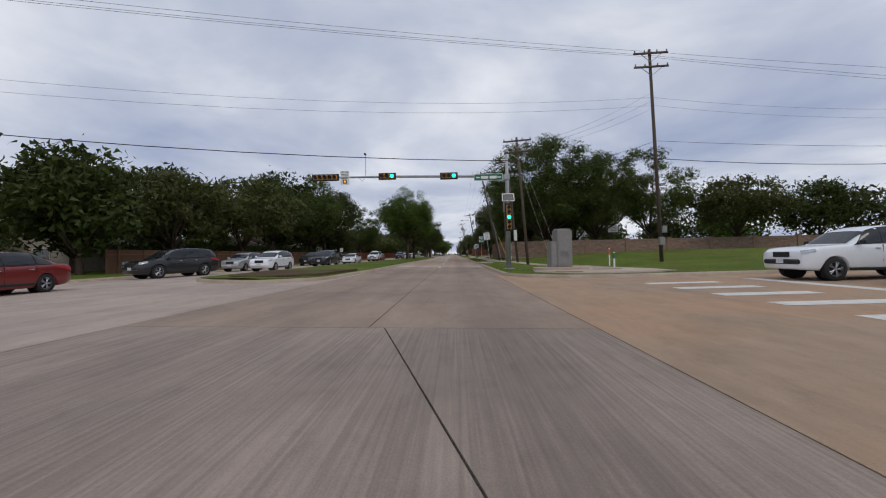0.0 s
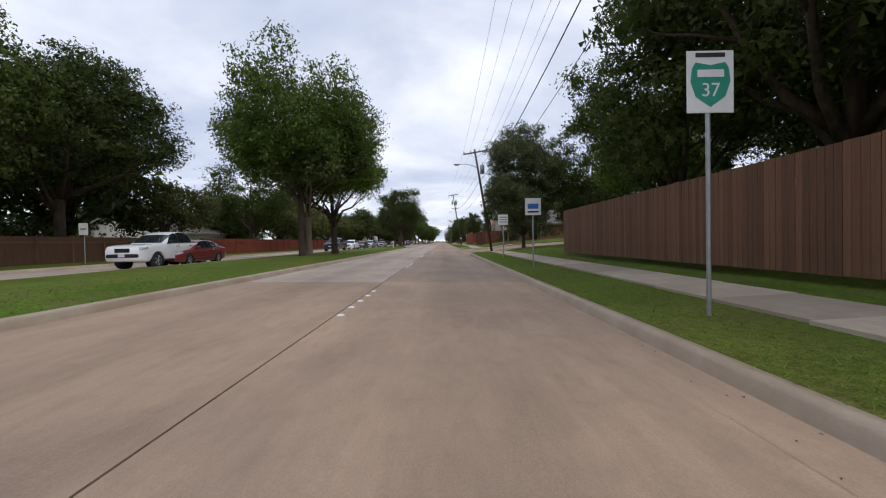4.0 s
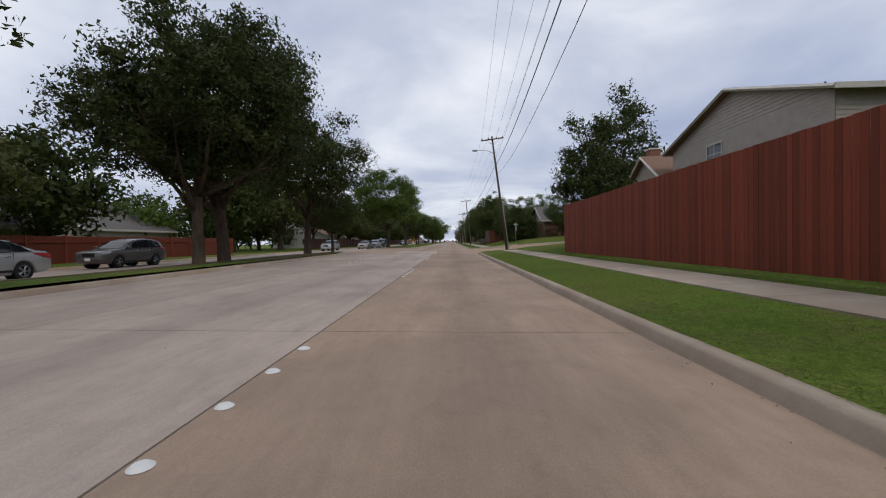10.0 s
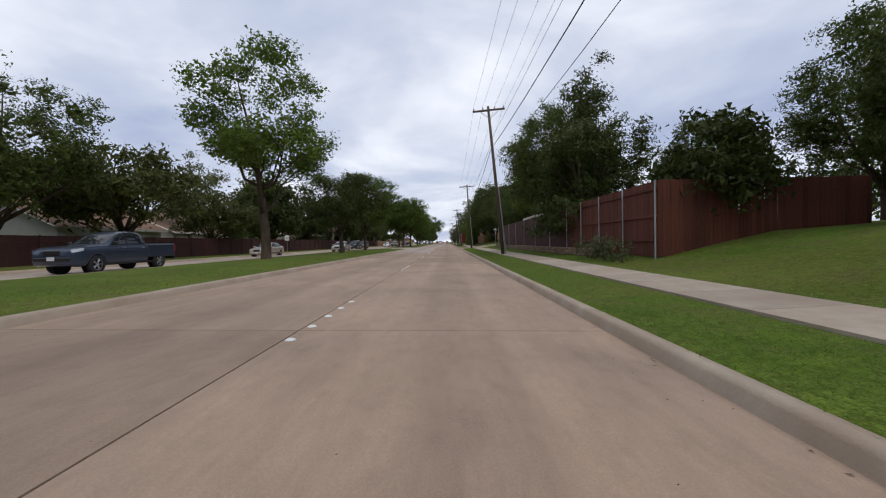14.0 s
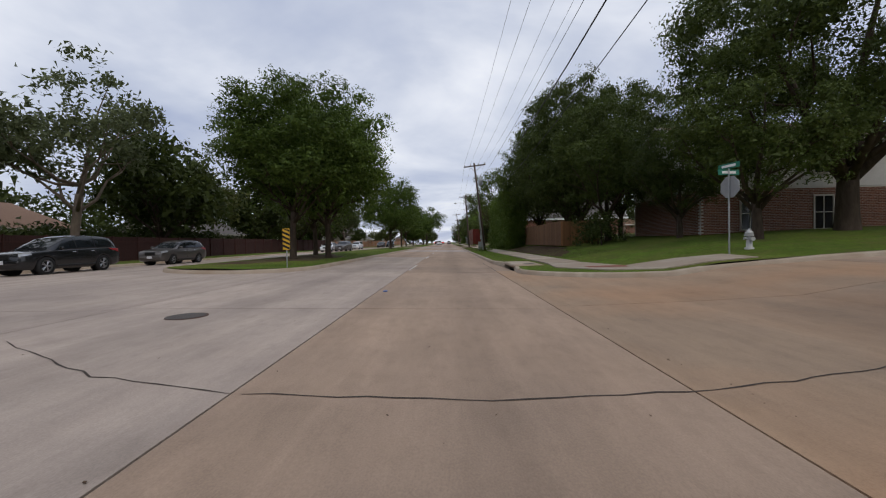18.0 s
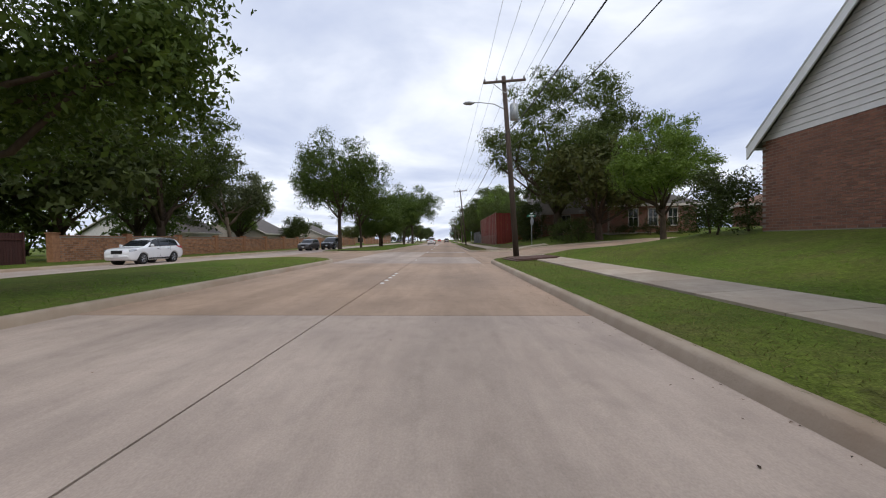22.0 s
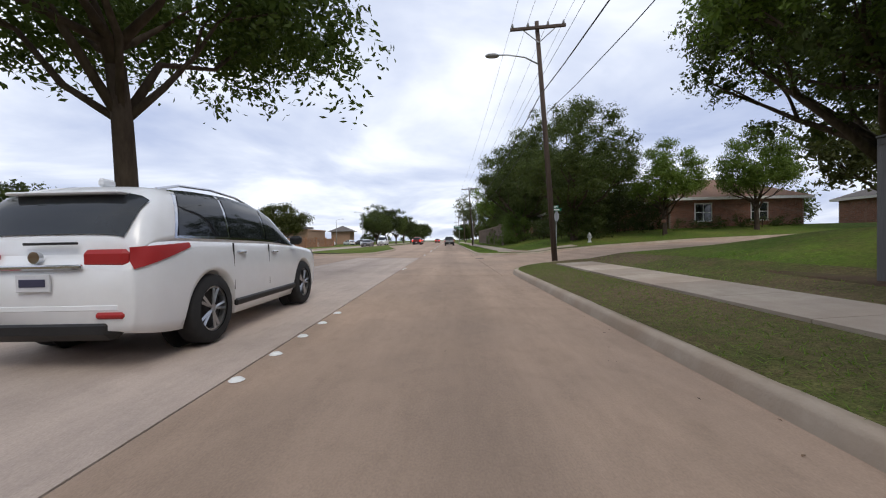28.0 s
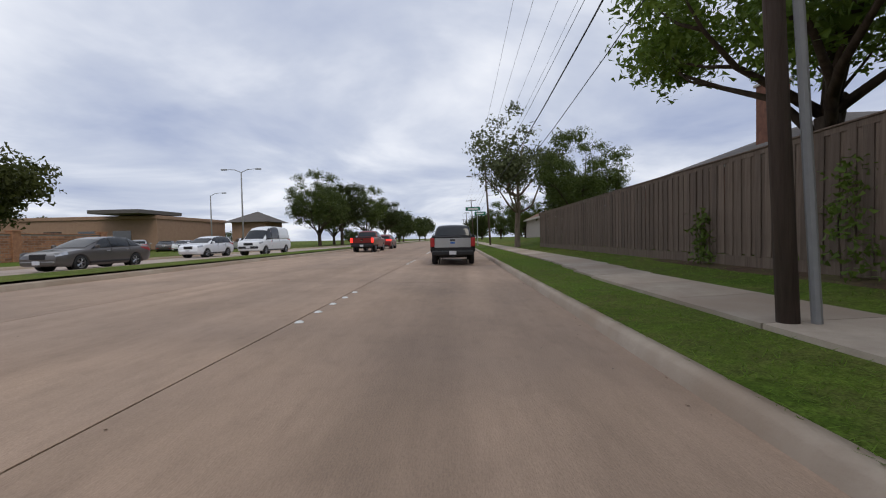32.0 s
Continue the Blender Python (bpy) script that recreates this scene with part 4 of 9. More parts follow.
# median trees, in order along the road
OAK = make_tree(11, 11.5, 9.6, 3.0, 0.27, LEAF_DARK, leaves=34500, leaf_size=0.106, limbs=8, clump=1.35, fill=1.1, label="large dark green oak with a dense round crown, on the median")
first(OAK, -6.8, 164.7, 0.82, 0, 1.12)
ROUND = make_tree(12, 10.5, 9.5, 3.0, 0.25, LEAF_DARK, leaves=34500, leaf_size=0.099, limbs=9, clump=1.2, fill=1.2, label="dark green oak with a dense dome-shaped crown, on the median")
first(ROUND, -10.2, 191.8, 0.88)
ELM = make_tree(13, 11.5, 8.5, 3.0, 0.2, LEAF_MID, leaves=52000, leaf_size=0.102, limbs=9, clump=1.3, fill=1.0, label="green shade tree with a full leafy crown, on the median")
first(ELM, -9.2, 240.8, 1.14, 0, 0.86)
TALL = make_tree(44, 13.0, 6.8, 3.6, 0.24, LEAF_BRIGHT, leaves=18400, leaf_size=0.128, limbs=7, clump=1.0, fill=0.35, core=2, label="tall slender tree with an airy bright green crown, on the median")
first(TALL, -9.5, 268.0, tall=0.9)
WILLOW = make_tree(15, 10.5, 8.5, 2.6, 0.17, LEAF_MID, leaves=48299, leaf_size=0.096, limbs=9, clump=1.2, droop=0.1, hang=1.3, fill=0.8, core=12, folded=True, label="green elm with drooping leafy branches, on the median")
first(WILLOW, -7.5, 369.2, tall=0.9)
PECAN = make_tree(16, 12.5, 11.0, 4.4, 0.2, LEAF_MID, leaves=42000, leaf_size=0.115, limbs=10, clump=1.2, fill=0.85, hang=1.2, core=3, folded=True, label="tall tree with bare trunk and high spreading crown on median")
first(PECAN, -7.2, 469.6, 1.25, 0, 0.88)
LIVE = make_tree(17, 8.5, 10.5, 1.8, 0.3, LEAF_OLIVE, leaves=8500, leaf_size=0.235, limbs=8, clump=1.3, flat=0.65, fill=0.8, label="broad olive-green live oak on the far verge")
first(LIVE, -27, 152)
BACK = make_tree(18, 10.5, 9.5, 1.5, 0.3, LEAF_DARK, leaves=5200, leaf_size=0.35, limbs=7, clump=1.6, fill=1.0, low=-0.2, label="dark green tree behind the far fence")
first(BACK, -30, 62, 0.72)
YARD = make_tree(19, 12.5, 9.5, 2.2, 0.28, LEAF_OAK, leaves=32199, leaf_size=0.109, limbs=8, clump=1.3, fill=1.0, low=-0.2, label="tall dark green tree with a dense crown in a yard")
first(YARD, 24, 93, 1.0)
LIME = make_tree(20, 12.0, 9.5, 3.0, 0.27, LEAF_BRIGHT, leaves=26449, leaf_size=0.131, limbs=8, clump=1.25, fill=0.5, label="large bright green shade tree in a front yard")
first(LIME, 17.5, 165.0, 1.1)
CEDAR = make_tree(47, 12.5, 9.5, 1.9, 0.2, LEAF_OAK, leaves=55199, leaf_size=0.086, limbs=10, clump=1.15, fill=1.4, low=-0.35, droop=0.08, hang=0.9, core=12, folded=True, label="dark feathery tree with drooping branches over a fence")
first(CEDAR, 14.0, 346, 1.05)
MAGNOLIA = make_tree(21, 9.8, 6.2, 1.1, 0.16, LEAF_GREY, leaves=85000, leaf_size=0.080, limbs=10, clump=0.85, shape="column", fill=2.4, core=6, folded=True, label="magnolia with tall grey-green crown beside the walk")
first(MAGNOLIA, 9.9, 122.0)
CRAPE = make_tree(22, 5.9, 4.0, 3.2, 0.16, LEAF_OLIVE, BARK_PALE, leaves=4200, leaf_size=0.12, limbs=12, clump=0.5, stems=4, shape="umbrella", fill=0.9, core=2, label="crape myrtle with several pale stems in a mulched bed")
first(CRAPE, 11.6, 142.2, 0.75)
JUNIPER = make_tree(23, 11.0, 6.0, 0.8, 0.22, LEAF_DARK, leaves=32199, leaf_size=0.096, limbs=9, clump=0.85, shape="cone", fill=1.4, label="dense dark green juniper beside the fence")
first(JUNIPER, 11.5, 268.5)
PINE = make_tree(24, 8.5, 4.4, 1.5, 0.2, LEAF_DARK, leaves=11000, leaf_size=0.12, limbs=9, clump=0.8, shape="column", fill=0.6, label="dark conifer with tiered branches behind the fence")
first(PINE, 11.5, 201, 0.86)
AIRY = make_tree(25, 13.0, 8.5, 4.0, 0.24, LEAF_GREY, BARK_PALE, leaves=6500, leaf_size=0.2, limbs=8, clump=1.0, fill=0.3, core=2, label="tall airy grey-green tree with sky showing through")
first(AIRY, -24.5, 333)
GRAND = make_tree(41, 15.0, 14.5, 2.6, 0.4, LEAF_OAK, leaves=62099, leaf_size=0.099, limbs=11, clump=1.5, fill=1.3, low=-0.1, folded=True, label="very large spreading oak with a dense dark crown")
first(GRAND, 21.5, 86, 0.8)
BUSH = make_tree(26, 2.0, 2.4, 0.15, 0.06, LEAF_MID, leaves=2200, leaf_size=0.1, limbs=6, clump=0.42, fill=1.2, name="bush", category="bush", label="rounded green shrub in a front bed")
first(BUSH, 17.2, 147.2)
REDBUSH = make_tree(27, 1.9, 1.3, 0.15, 0.05, LEAF_RED, leaves=1500, leaf_size=0.09, limbs=6, clump=0.32, fill=1.2, name="bush", category="bush", label="upright red-leaved shrub by a brick house wall")
first(REDBUSH, 18.2, 150.2)

# median row
for x, y, p, s, turn, tall in ((-8.4, 111.5, PECAN, 0.95, 40, 1.05), (-8.6, 113.6, PECAN, 0.9, 200, 1.0), (-8.2, 112.5, AIRY, 0.8, 90, 1.0),
                               (-7.4, 116.5, LIME, 0.85, 75, 1.0),
                               (-9.6, 177.5, ROUND, 0.82, 80, 1.0), (-10.5, 194.4, OAK, 0.95, 130, 1.05), (-10.5, 206.5, OAK, 0.92, 250, 1.0), (-10.2, 212.5, ROUND, 0.5, 20, 1.0),
                               (-8.0, 280.5, OAK, 0.66, 60, 0.9), (-8.6, 294.0, ELM, 0.8, 140, 0.9), (-7.6, 329.6, ELM, 0.85, 200, 0.95), (-6.2, 332.0, WILLOW, 0.92, 100, 1.0),
                               (-9.8, 340.0, ELM, 0.82, 10, 0.95), (-10.4, 408.0, PECAN, 0.9, 30, 1.0), (-10.4, 419.2, PECAN, 0.68, 310, 1.1), (-9.2, 428.5, WILLOW, 0.82, 120, 0.75), (-9.4, 431.5, WILLOW, 0.8, 200, 0.7), (-7.2, 447.5, ELM, 0.85, 300, 0.95)):
    stand(p, x, y, s, turn, tall)

# the far side, behind the far carriageway
row = random.Random(5)
FAR_TREES = [(-25.5, 58, BACK, 0.72), (-34, 52, BACK, 0.8), (-26, 68, LIVE, 0.9), (-33, 76, BACK, 0.95), (-26, 80, LIVE, 1.1), (-26.5, 90, ROUND, 1.05), (-30, 98, BACK, 1.3),
             (-26, 103, YARD, 1.1), (-25.5, 111, ROUND, 1.3), (-30, 116, BACK, 1.1), (-26, 122, LIVE, 0.8), (-24.5, 137.5, YARD, 1.05), (-33, 146, BACK, 0.7), (-27, 163, LIVE, 0.85), (-25, 175, LIVE, 0.8),
             (-32, 184, BACK, 0.85), (-26, 192, LIVE, 0.8), (-30, 203, BACK, 0.8), (-28, 226, BACK, 1.0), (-26, 236, LIVE, 1.1), (-33, 243, BACK, 1.05),
             (-25.5, 250, ROUND, 0.95), (-25.5, 266.5, YARD, 1.0), (-34, 270, AIRY, 0.85), (-25.5, 276, LIVE, 0.95), (-25, 288, LIVE, 0.75), (-33, 296, AIRY, 0.9), (-26, 305, BACK, 0.9),
             (-31, 313, BACK, 1.05), (-26, 322, BACK, 0.9), (-25.5, 343, BACK, 0.9), (-30, 352, LIVE, 1.0), (-26, 363, BACK, 0.85), (-24.5, 374, LIVE, 0.95),
             (-31, 385, BACK, 0.95), (-26.5, 391, BACK, 0.95), (-27, 402, YARD, 1.25), (-34, 408, YARD, 1.15), (-27, 415, AIRY, 0.9), (-30, 423, YARD, 0.9), (-37, 436, LIME, 0.6), (-31, 448, BACK, 0.5),
             (-52, 470, BACK, 0.7), (-44, 500, BACK, 0.6), (-36, 547, LIVE, 0.95), (-44, 552, LIVE, 0.9), (-21.5, 587, YARD, 0.95), (-20.5, 597, OAK, 1.0), (-18, 608, YARD, 0.85), (-25, 606, YARD, 0.9),
             (-17, 625, OAK, 0.85), (-16, 645, BACK, 0.8), (-18, 670, BACK, 0.9), (-15, 705, BACK, 0.9), (-16, 750, BACK, 1.0)]
for x, y, p, s in FAR_TREES:
    stand(p, x, y, s, row.uniform(0, 360), row.uniform(0.92, 1.08))

# near side, block by block
NEAR_TREES = [(14.5, 86, GRAND, 1.0, 0), (13.5, 94, YARD, 1.22, 60), (29, 86, YARD, 0.95, 20), (19, 96, YARD, 1.1, 220), (12.5, 101, YARD, 0.85, 300), (38, 82, LIVE, 0.9, 10), (50, 84, BACK, 0.7, 0), (60, 72, LIVE, 0.7, 0),
              (24, 104, YARD, 0.9, 250), (17, 112, LIME, 0.75, 30), (16.5, 122, YARD, 0.85, 33), (23, 118, YARD, 0.9, 100),
              (18, 127, LIVE, 0.6, 0), (27, 143, YARD, 0.7, 60), (24, 171, LIME, 0.9, 130), (25.5, 182.5, LIME, 0.72, 70), (33, 178, LIME, 0.85, 12), (40, 168, YARD, 0.8, 0),
              (19.0, 214.0, PINE, 1.42, 100), (30, 238, YARD, 0.7, 30), (36, 246, YARD, 0.75, 200), (26, 262, YARD, 0.6, 140), (22.0, 261.0, YARD, 0.66, 75), (21, 211, LIME, 0.45, 0), (29, 209, YARD, 0.7, 0), (36, 216, LIVE, 0.9, 0), (20.5, 224.5, LIVE, 0.5, 50), (27, 236, LIME, 0.6, 0), (34, 240, YARD, 0.7, 90),
              (20.5, 240.3, YARD, 0.5, 20), (13.0, 243, JUNIPER, 0.58, 0), (17, 253.6, YARD, 0.6, 40), (12.5, 258.5, BACK, 0.38, 20), (14.5, 262, YARD, 0.36, 0), (21, 270, LIME, 0.5, 90), (10.9, 274.8, CEDAR, 0.78, 200), (13, 279, YARD, 0.8, 60),
              (15.5, 301, LIME, 0.75, 30), (13, 306.5, YARD, 0.6, 0), (19, 294, YARD, 0.7, 0),
              (13.6, 335.0, YARD, 0.72, 80), (20.5, 324.6, GRAND, 0.92, 180), (15.4, 323.4, YARD, 0.62, 10), (29, 322, YARD, 0.8, 180), (15.6, 329.5, YARD, 0.5, 20), (18.5, 344, CEDAR, 1.0, 140), (15.5, 349.5, YARD, 0.8, 10), (12.6, 352.0, CEDAR, 0.9, 70), (13.2, 339.8, CEDAR, 0.95, 33),
              (14.6, 406.8, GRAND, 1.02, 45), (16.5, 399.8, LIVE, 1.0, 100), (14.5, 385.3, LIME, 0.5, 0), (21, 403, YARD, 0.9, 0), (26, 380, LIME, 0.9, 0), (15, 431, YARD, 0.52, 0), (12, 438, YARD, 0.65, 80), (12.8, 446, LIME, 0.7, 0),
              (17.3, 472.0, GRAND, 0.78, 0), (16, 470, LIME, 1.0, 120), (12.6, 456, YARD, 0.85, 0), (22, 462, YARD, 0.8, 40),
              (12.8, 492.0, GRAND, 0.64, 0), (17.5, 496.5, YARD, 0.55, 70), (19.5, 490.2, LIME, 0.5, 60), (27, 490.4, LIME, 0.55, 20), (38, 490, LIVE, 1.0, 20), (11.8, 509.5, GRAND, 0.70, 50), (12.8, 517, YARD, 1.05, 150), (12.8, 511.5, YARD, 0.5, 40), (12.6, 522.5, YARD, 0.52, 90), (11.6, 529, LIME, 0.9, 70), (17, 526, LIME, 0.95, 0),
              (19, 512, YARD, 1.0, 10), (12.8, 552, YARD, 0.62, 0), (16, 566, LIME, 0.5, 0), (14, 585, YARD, 0.5, 0), (13, 612, YARD, 0.6, 0), (11, 650, BACK, 0.7, 0), (12, 700, BACK, 0.8, 0), (11, 760, BACK, 0.9, 0)]
for x, y, p, s, turn in NEAR_TREES:
    stand(p, x, y, s, turn, row.uniform(0.94, 1.06))
stand(AIRY, 8.3, 557, 0.9, 40, 1.0, "slim gum-like tree with a pale trunk and high crown")
for x, y, s, turn in ((14.0, 143.0, 0.85, 50), (17.3, 145.0, 0.8, 200)):
    stand(CRAPE, x, y, s, turn)

# woods and garden trees deep behind the fences, on both sides
WOOD = make_tree(31, 9.0, 10.5, 0.6, 0.3, LEAF_DARK, leaves=1600, leaf_size=0.48, limbs=4, clump=1.9, fill=1.0, low=-0.3, core=2, label="dark green garden tree rising behind the rooftops")
first(WOOD, -46, 40)
WOOD_LIGHT = make_tree(32, 8.0, 10.0, 0.6, 0.3, LEAF_MID, leaves=1600, leaf_size=0.46, limbs=4, clump=1.8, fill=1.0, low=-0.3, core=2, label="green garden tree rising behind the rooftops")
first(WOOD_LIGHT, -41, 49)
deep = random.Random(77)
for x, y, s in ((44, 236.5, 0.6), (51, 244, 0.65), (40, 252, 0.55), (58, 240, 0.6), (64, 250, 0.6), (36, 262, 0.6), (41, 250, 0.6), (33, 273, 0.55), (38, 97, 0.6), (47, 101, 0.65), (31, 108, 0.6)):
    stand(WOOD, x, y, s, x * 17)
for k in range(52):
    stand(WOOD_LIGHT if deep.random() < 0.3 else WOOD, -38 - deep.uniform(0, 9), 57 + k * 7.3 + deep.uniform(-1.5, 1.5), deep.uniform(0.55, 0.8), deep.uniform(0, 360))
for k in range(34):
    stand(WOOD_LIGHT if deep.random() < 0.4 else WOOD, 46 + deep.uniform(0, 12), 70 + k * 13.5 + deep.uniform(-3, 3), deep.uniform(0.5, 0.75), deep.uniform(0, 360))
for k in range(24):
    stand(WOOD, -62 - deep.uniform(0, 25) + (30 if k > 15 else 0), 450 + k * 15, deep.uniform(0.35, 0.55), deep.uniform(0, 360))
for k in range(10):
    stand(WOOD, 12 + deep.uniform(0, 14), 560 + k * 24, deep.uniform(0.4, 0.6), deep.uniform(0, 360))

for p, m in FIRST:
    p.matrix_world = m

# ---------------------------------------------------------------- utility poles and their lines


def utility_pole(x, y, top_x, height=10.6, lamp=False, cans=0, arms=1, conduit=False, thick=1.0, label="leaning weathered wooden utility pole with a crossarm", group="roadside utility poles"):
    z0 = gz(x, y)
    p = thing("utility_pole", Matrix.Translation((x, y, z0)), label, "utility pole", group)
    lean = top_x - x
    at = lambda h: Vector((lean * h / height, 0, h))
    part("pole", one_tube([(0, 0, -0.3), at(height * 0.5), at(height)], [0.135 * thick, 0.12 * thick, 0.095 * thick], 12), POLE_WOOD, p, smooth=True)
    for k in range(arms):
        h = height - 0.35 - 1.0 * k
        c = at(h)
        tilt = Matrix.Rotation(math.atan2(lean, height), 4, "Y")
        bm = one_box(0, 0, 0, 2.5, 0.11, 0.13, bevel=0.012)
        bmesh.ops.rotate(bm, cent=(0, 0, 0), matrix=tilt.to_3x3(), verts=bm.verts)
        bmesh.ops.translate(bm, vec=(c.x, -0.17, c.z), verts=bm.verts)
        part("crossarm", bm, POLE_WOOD, p)
        for s in (-1, 1):
            part("brace", one_tube([(c.x + s * 0.75, -0.17, c.z - 0.05), (at(h - 0.65).x, -0.13, h - 0.65)], [0.022, 0.022], 6), STEEL, p)
        for off in (-1.15, -0.45, 0.45, 1.15):
            part("insulator", one_tube([(c.x + off, -0.17, c.z + 0.05 - off * lean / height), (c.x + off, -0.17, c.z + 0.12 - off * lean / height), (c.x + off, -0.17, c.z + 0.24 - off * lean / height)], [0.025, 0.06, 0.035], 8), STEEL_PAINT, p, "small grey pin insulator")
    for k in range(cans):
        a = math.pi * (0.15 + 0.85 * k) if cans > 1 else 0.3
        c = at(height - 2.1)
        cx, cy = c.x + 0.45 * math.cos(a), -0.42 if cans > 1 and k < 2 else -0.45 * math.sin(a)
        part("transformer", one_tube([(cx, cy, c.z - 0.5), (cx, cy, c.z - 0.48), (cx, cy, c.z + 0.4), (cx, cy, c.z + 0.46)], [0.19, 0.23, 0.23, 0.14], 14), STEEL, p, "grey can transformer", True)
        part("bushing", one_tube([(cx, cy, c.z + 0.44), (cx + 0.05, cy, c.z + 0.75)], [0.05, 0.03], 8), STEEL_PAINT, p)
    if lamp:
        c = at(height - 1.95)
        part("lamp_arm", one_tube([c, c + Vector((-0.7, -0.1, 0.32)), c + Vector((-1.5, -0.2, 0.4)), c + Vector((-2.0, -0.25, 0.38))], [0.035, 0.032, 0.03, 0.03], 8), STEEL, p, smooth=True)
        bm = bmesh.new()
        bmesh.ops.create_uvsphere(bm, u_segments=12, v_segments=8, radius=0.5)
        bmesh.ops.scale(bm, vec=(0.66, 0.3, 0.2), verts=bm.verts)
        bmesh.ops.translate(bm, vec=c + Vector((-2.2, -0.27, 0.34)), verts=bm.verts)
        part("lamp_head", bm, STEEL_PAINT, p, "grey cobra-head street lamp", True)
    if conduit:
        side = -1 if y == 351.0 else 1
        part("conduit", one_tube([(0.2 * side, -0.12, -0.1), at(2.6) + Vector((0.17 * side, -0.12, 0)), at(5.2) + Vector((0.15 * side, -0.1, 0))], [0.05, 0.05, 0.05], 8), STEEL_PAINT, p, "pale grey riser conduit")
    if y == 351.0:
        part("conduit", one_tube([(-0.3, -0.06, -0.1), at(1.35) + Vector((-0.3, -0.06, 0))], [0.055, 0.055], 8), STEEL_PAINT, p, "pale grey riser conduit")
        part("meter_can", one_box(at(1.6).x - 0.3, -0.08, 1.6, 0.17, 0.13, 0.45, bevel=0.02), STEEL, p, "grey steel meter can")
        part("meter", one_tube([(at(1.8).x - 0.3, -0.14, 1.82), (at(1.8).x - 0.3, -0.26, 1.82)], [0.09, 0.075], 12), STEEL_PAINT, p, "round glass meter", True)
        part("conduit", one_tube([at(1.85) + Vector((-0.3, -0.06, 0)), at(4.2) + Vector((-0.26, -0.06, 0))], [0.025, 0.025], 8), STEEL_PAINT, p)
    return p


POLES = [(7.7, 84.0, 5.3), (7.0, 124.0, 5.35), (6.4, 176.3, 4.5), (8.0, 217.9, 6.5), (6.5, 273.9, 5.5), (6.2, 308.6, 5.6), (6.05, 351.0, 4.95), (6.1, 385.8, 5.5),
         (5.8, 437.2, 4.8), (6.9, 476.5, 6.2), (6.1, 523.7, 5.6), (6.9, 570.5, 6.3), (6.8, 617, 6.3), (6.8, 665, 6.3), (6.8, 720, 6.3)]
LAMPS = {124.0, 217.9, 385.8, 476.5, 570.5}
TALLER = {84.0: 12.2, 176.3: 12.4, 217.9: 12.7, 273.9: 11.6, 351.0: 10.1, 476.5: 10.9, 523.7: 9.8}
for x, y, tx in POLES:
    utility_pole(x, y, tx, TALLER.get(y, 10.6), lamp=y in LAMPS, thick=1.3 if y == 385.8 else 0.8 if y == 523.7 else 1.0, cans=3 if y == 176.3 else 1 if y in (124.0, 351.0, 385.8) else 0, conduit=y in (84.0, 217.9, 273.9, 308.6, 351.0, 523.7))
utility_pole(8.0, 65.4, 7.2, 11.3, arms=2, label="tall wooden utility pole with two crossarms by the signal")
utility_pole(8.2, 72.2, 7.2, 11.0, cans=0, label="tall wooden utility pole with a meter box")
utility_pole(16.6, 59.6, 16.1, 15.6, arms=2, label="tall dark wooden utility pole at the street corner")
utility_pole(-23.5, 48.0, -23.5, 14.4, arms=2, label="wooden utility pole on the far side of the crossing")
utility_pole(46, 56.0, 46, 9.8, label="wooden utility pole along the cross street")


def line_run(points, sag, radius, label):
    """One cable hung from point to point."""
    bm = bmesh.new()
    path = []
    for a, b in zip(points, points[1:]):
        a, b = Vector(a), Vector(b)
        for k in range(9):
            t_ = k / 9
            q = a.lerp(b, t_)
            q.z -= sag * 4 * t_ * (1 - t_)
            path.append(q)
    path.append(Vector(points[-1]))
    tube(bm, path, [radius] * len(path), 5)
    return tagged(link("power_line", bm, WIRE), label, "cable", "overhead lines")


def on_poles(off, down, poles=None, h=10.6):
    out = []
    for x, y, tx in [(8.0, 65.4, 7.2)] + POLES:
        hp = TALLER.get(y, h)
        z = hp - down
        out.append((x + (tx - x) * z / hp + off, y - 0.17 if abs(off) > 0.3 else y, gz(x, y) + z))
    return out


for off, down, sag, r in ((-1.15, 0.12, 0.55, 0.007), (-0.45, 0.12, 0.6, 0.007), (0.45, 0.12, 0.55, 0.007), (1.15, 0.12, 0.6, 0.007)):
    line_run(on_poles(off, down), sag, r, "thin overhead power conductor strung between wooden poles")
line_run(on_poles(0.16, 2.3), 0.5, 0.009, "overhead neutral cable strung between wooden poles")
line_run(on_poles(-0.16, 3.4), 1.0, 0.022, "thick black telephone cable strung between wooden poles")
line_run(on_poles(0.18, 4.1), 1.1, 0.013, "black telephone cable strung between wooden poles")
for off, z in ((-1.15, 13.0), (0.45, 13.0), (1.15, 13.0)):
    line_run([(46, 56 + off, z - 3.6 + gz(46)), (16.1, 59.6 + off * 0.3, z + 2.6), (-23.5, 48 + off * 0.3, z + 1.2)], 0.25, 0.009, "overhead power conductor crossing the junction")
for z in (10.2, 9.6):
    line_run([(46, 56, z), (16.3, 59.6, z + 2.2), (-23.5, 48, z)], 0.9, 0.007, "thin overhead cable crossing the junction")
line_run([(46, 56, 7.4), (16.4, 59.6, 9.2), (7.4, 65.2, 8.3)], 0.4, 0.012, "black telephone cable bridging two corner poles")
line_run([(46, 56, 6.9), (16.4, 59.6, 7.9), (-23.5, 48, 7.6)], 0.7, 0.024, "thick black telephone cable crossing the junction")
for z, zz in ((10.8, 10.6), (10.2, 10.4), (9.6, 10.2)):
    line_run([(16.3, 59.5, z + 2.0), (7.3, 65.2, zz)], 0.5, 0.007, "slack tap wire to the corner pole")

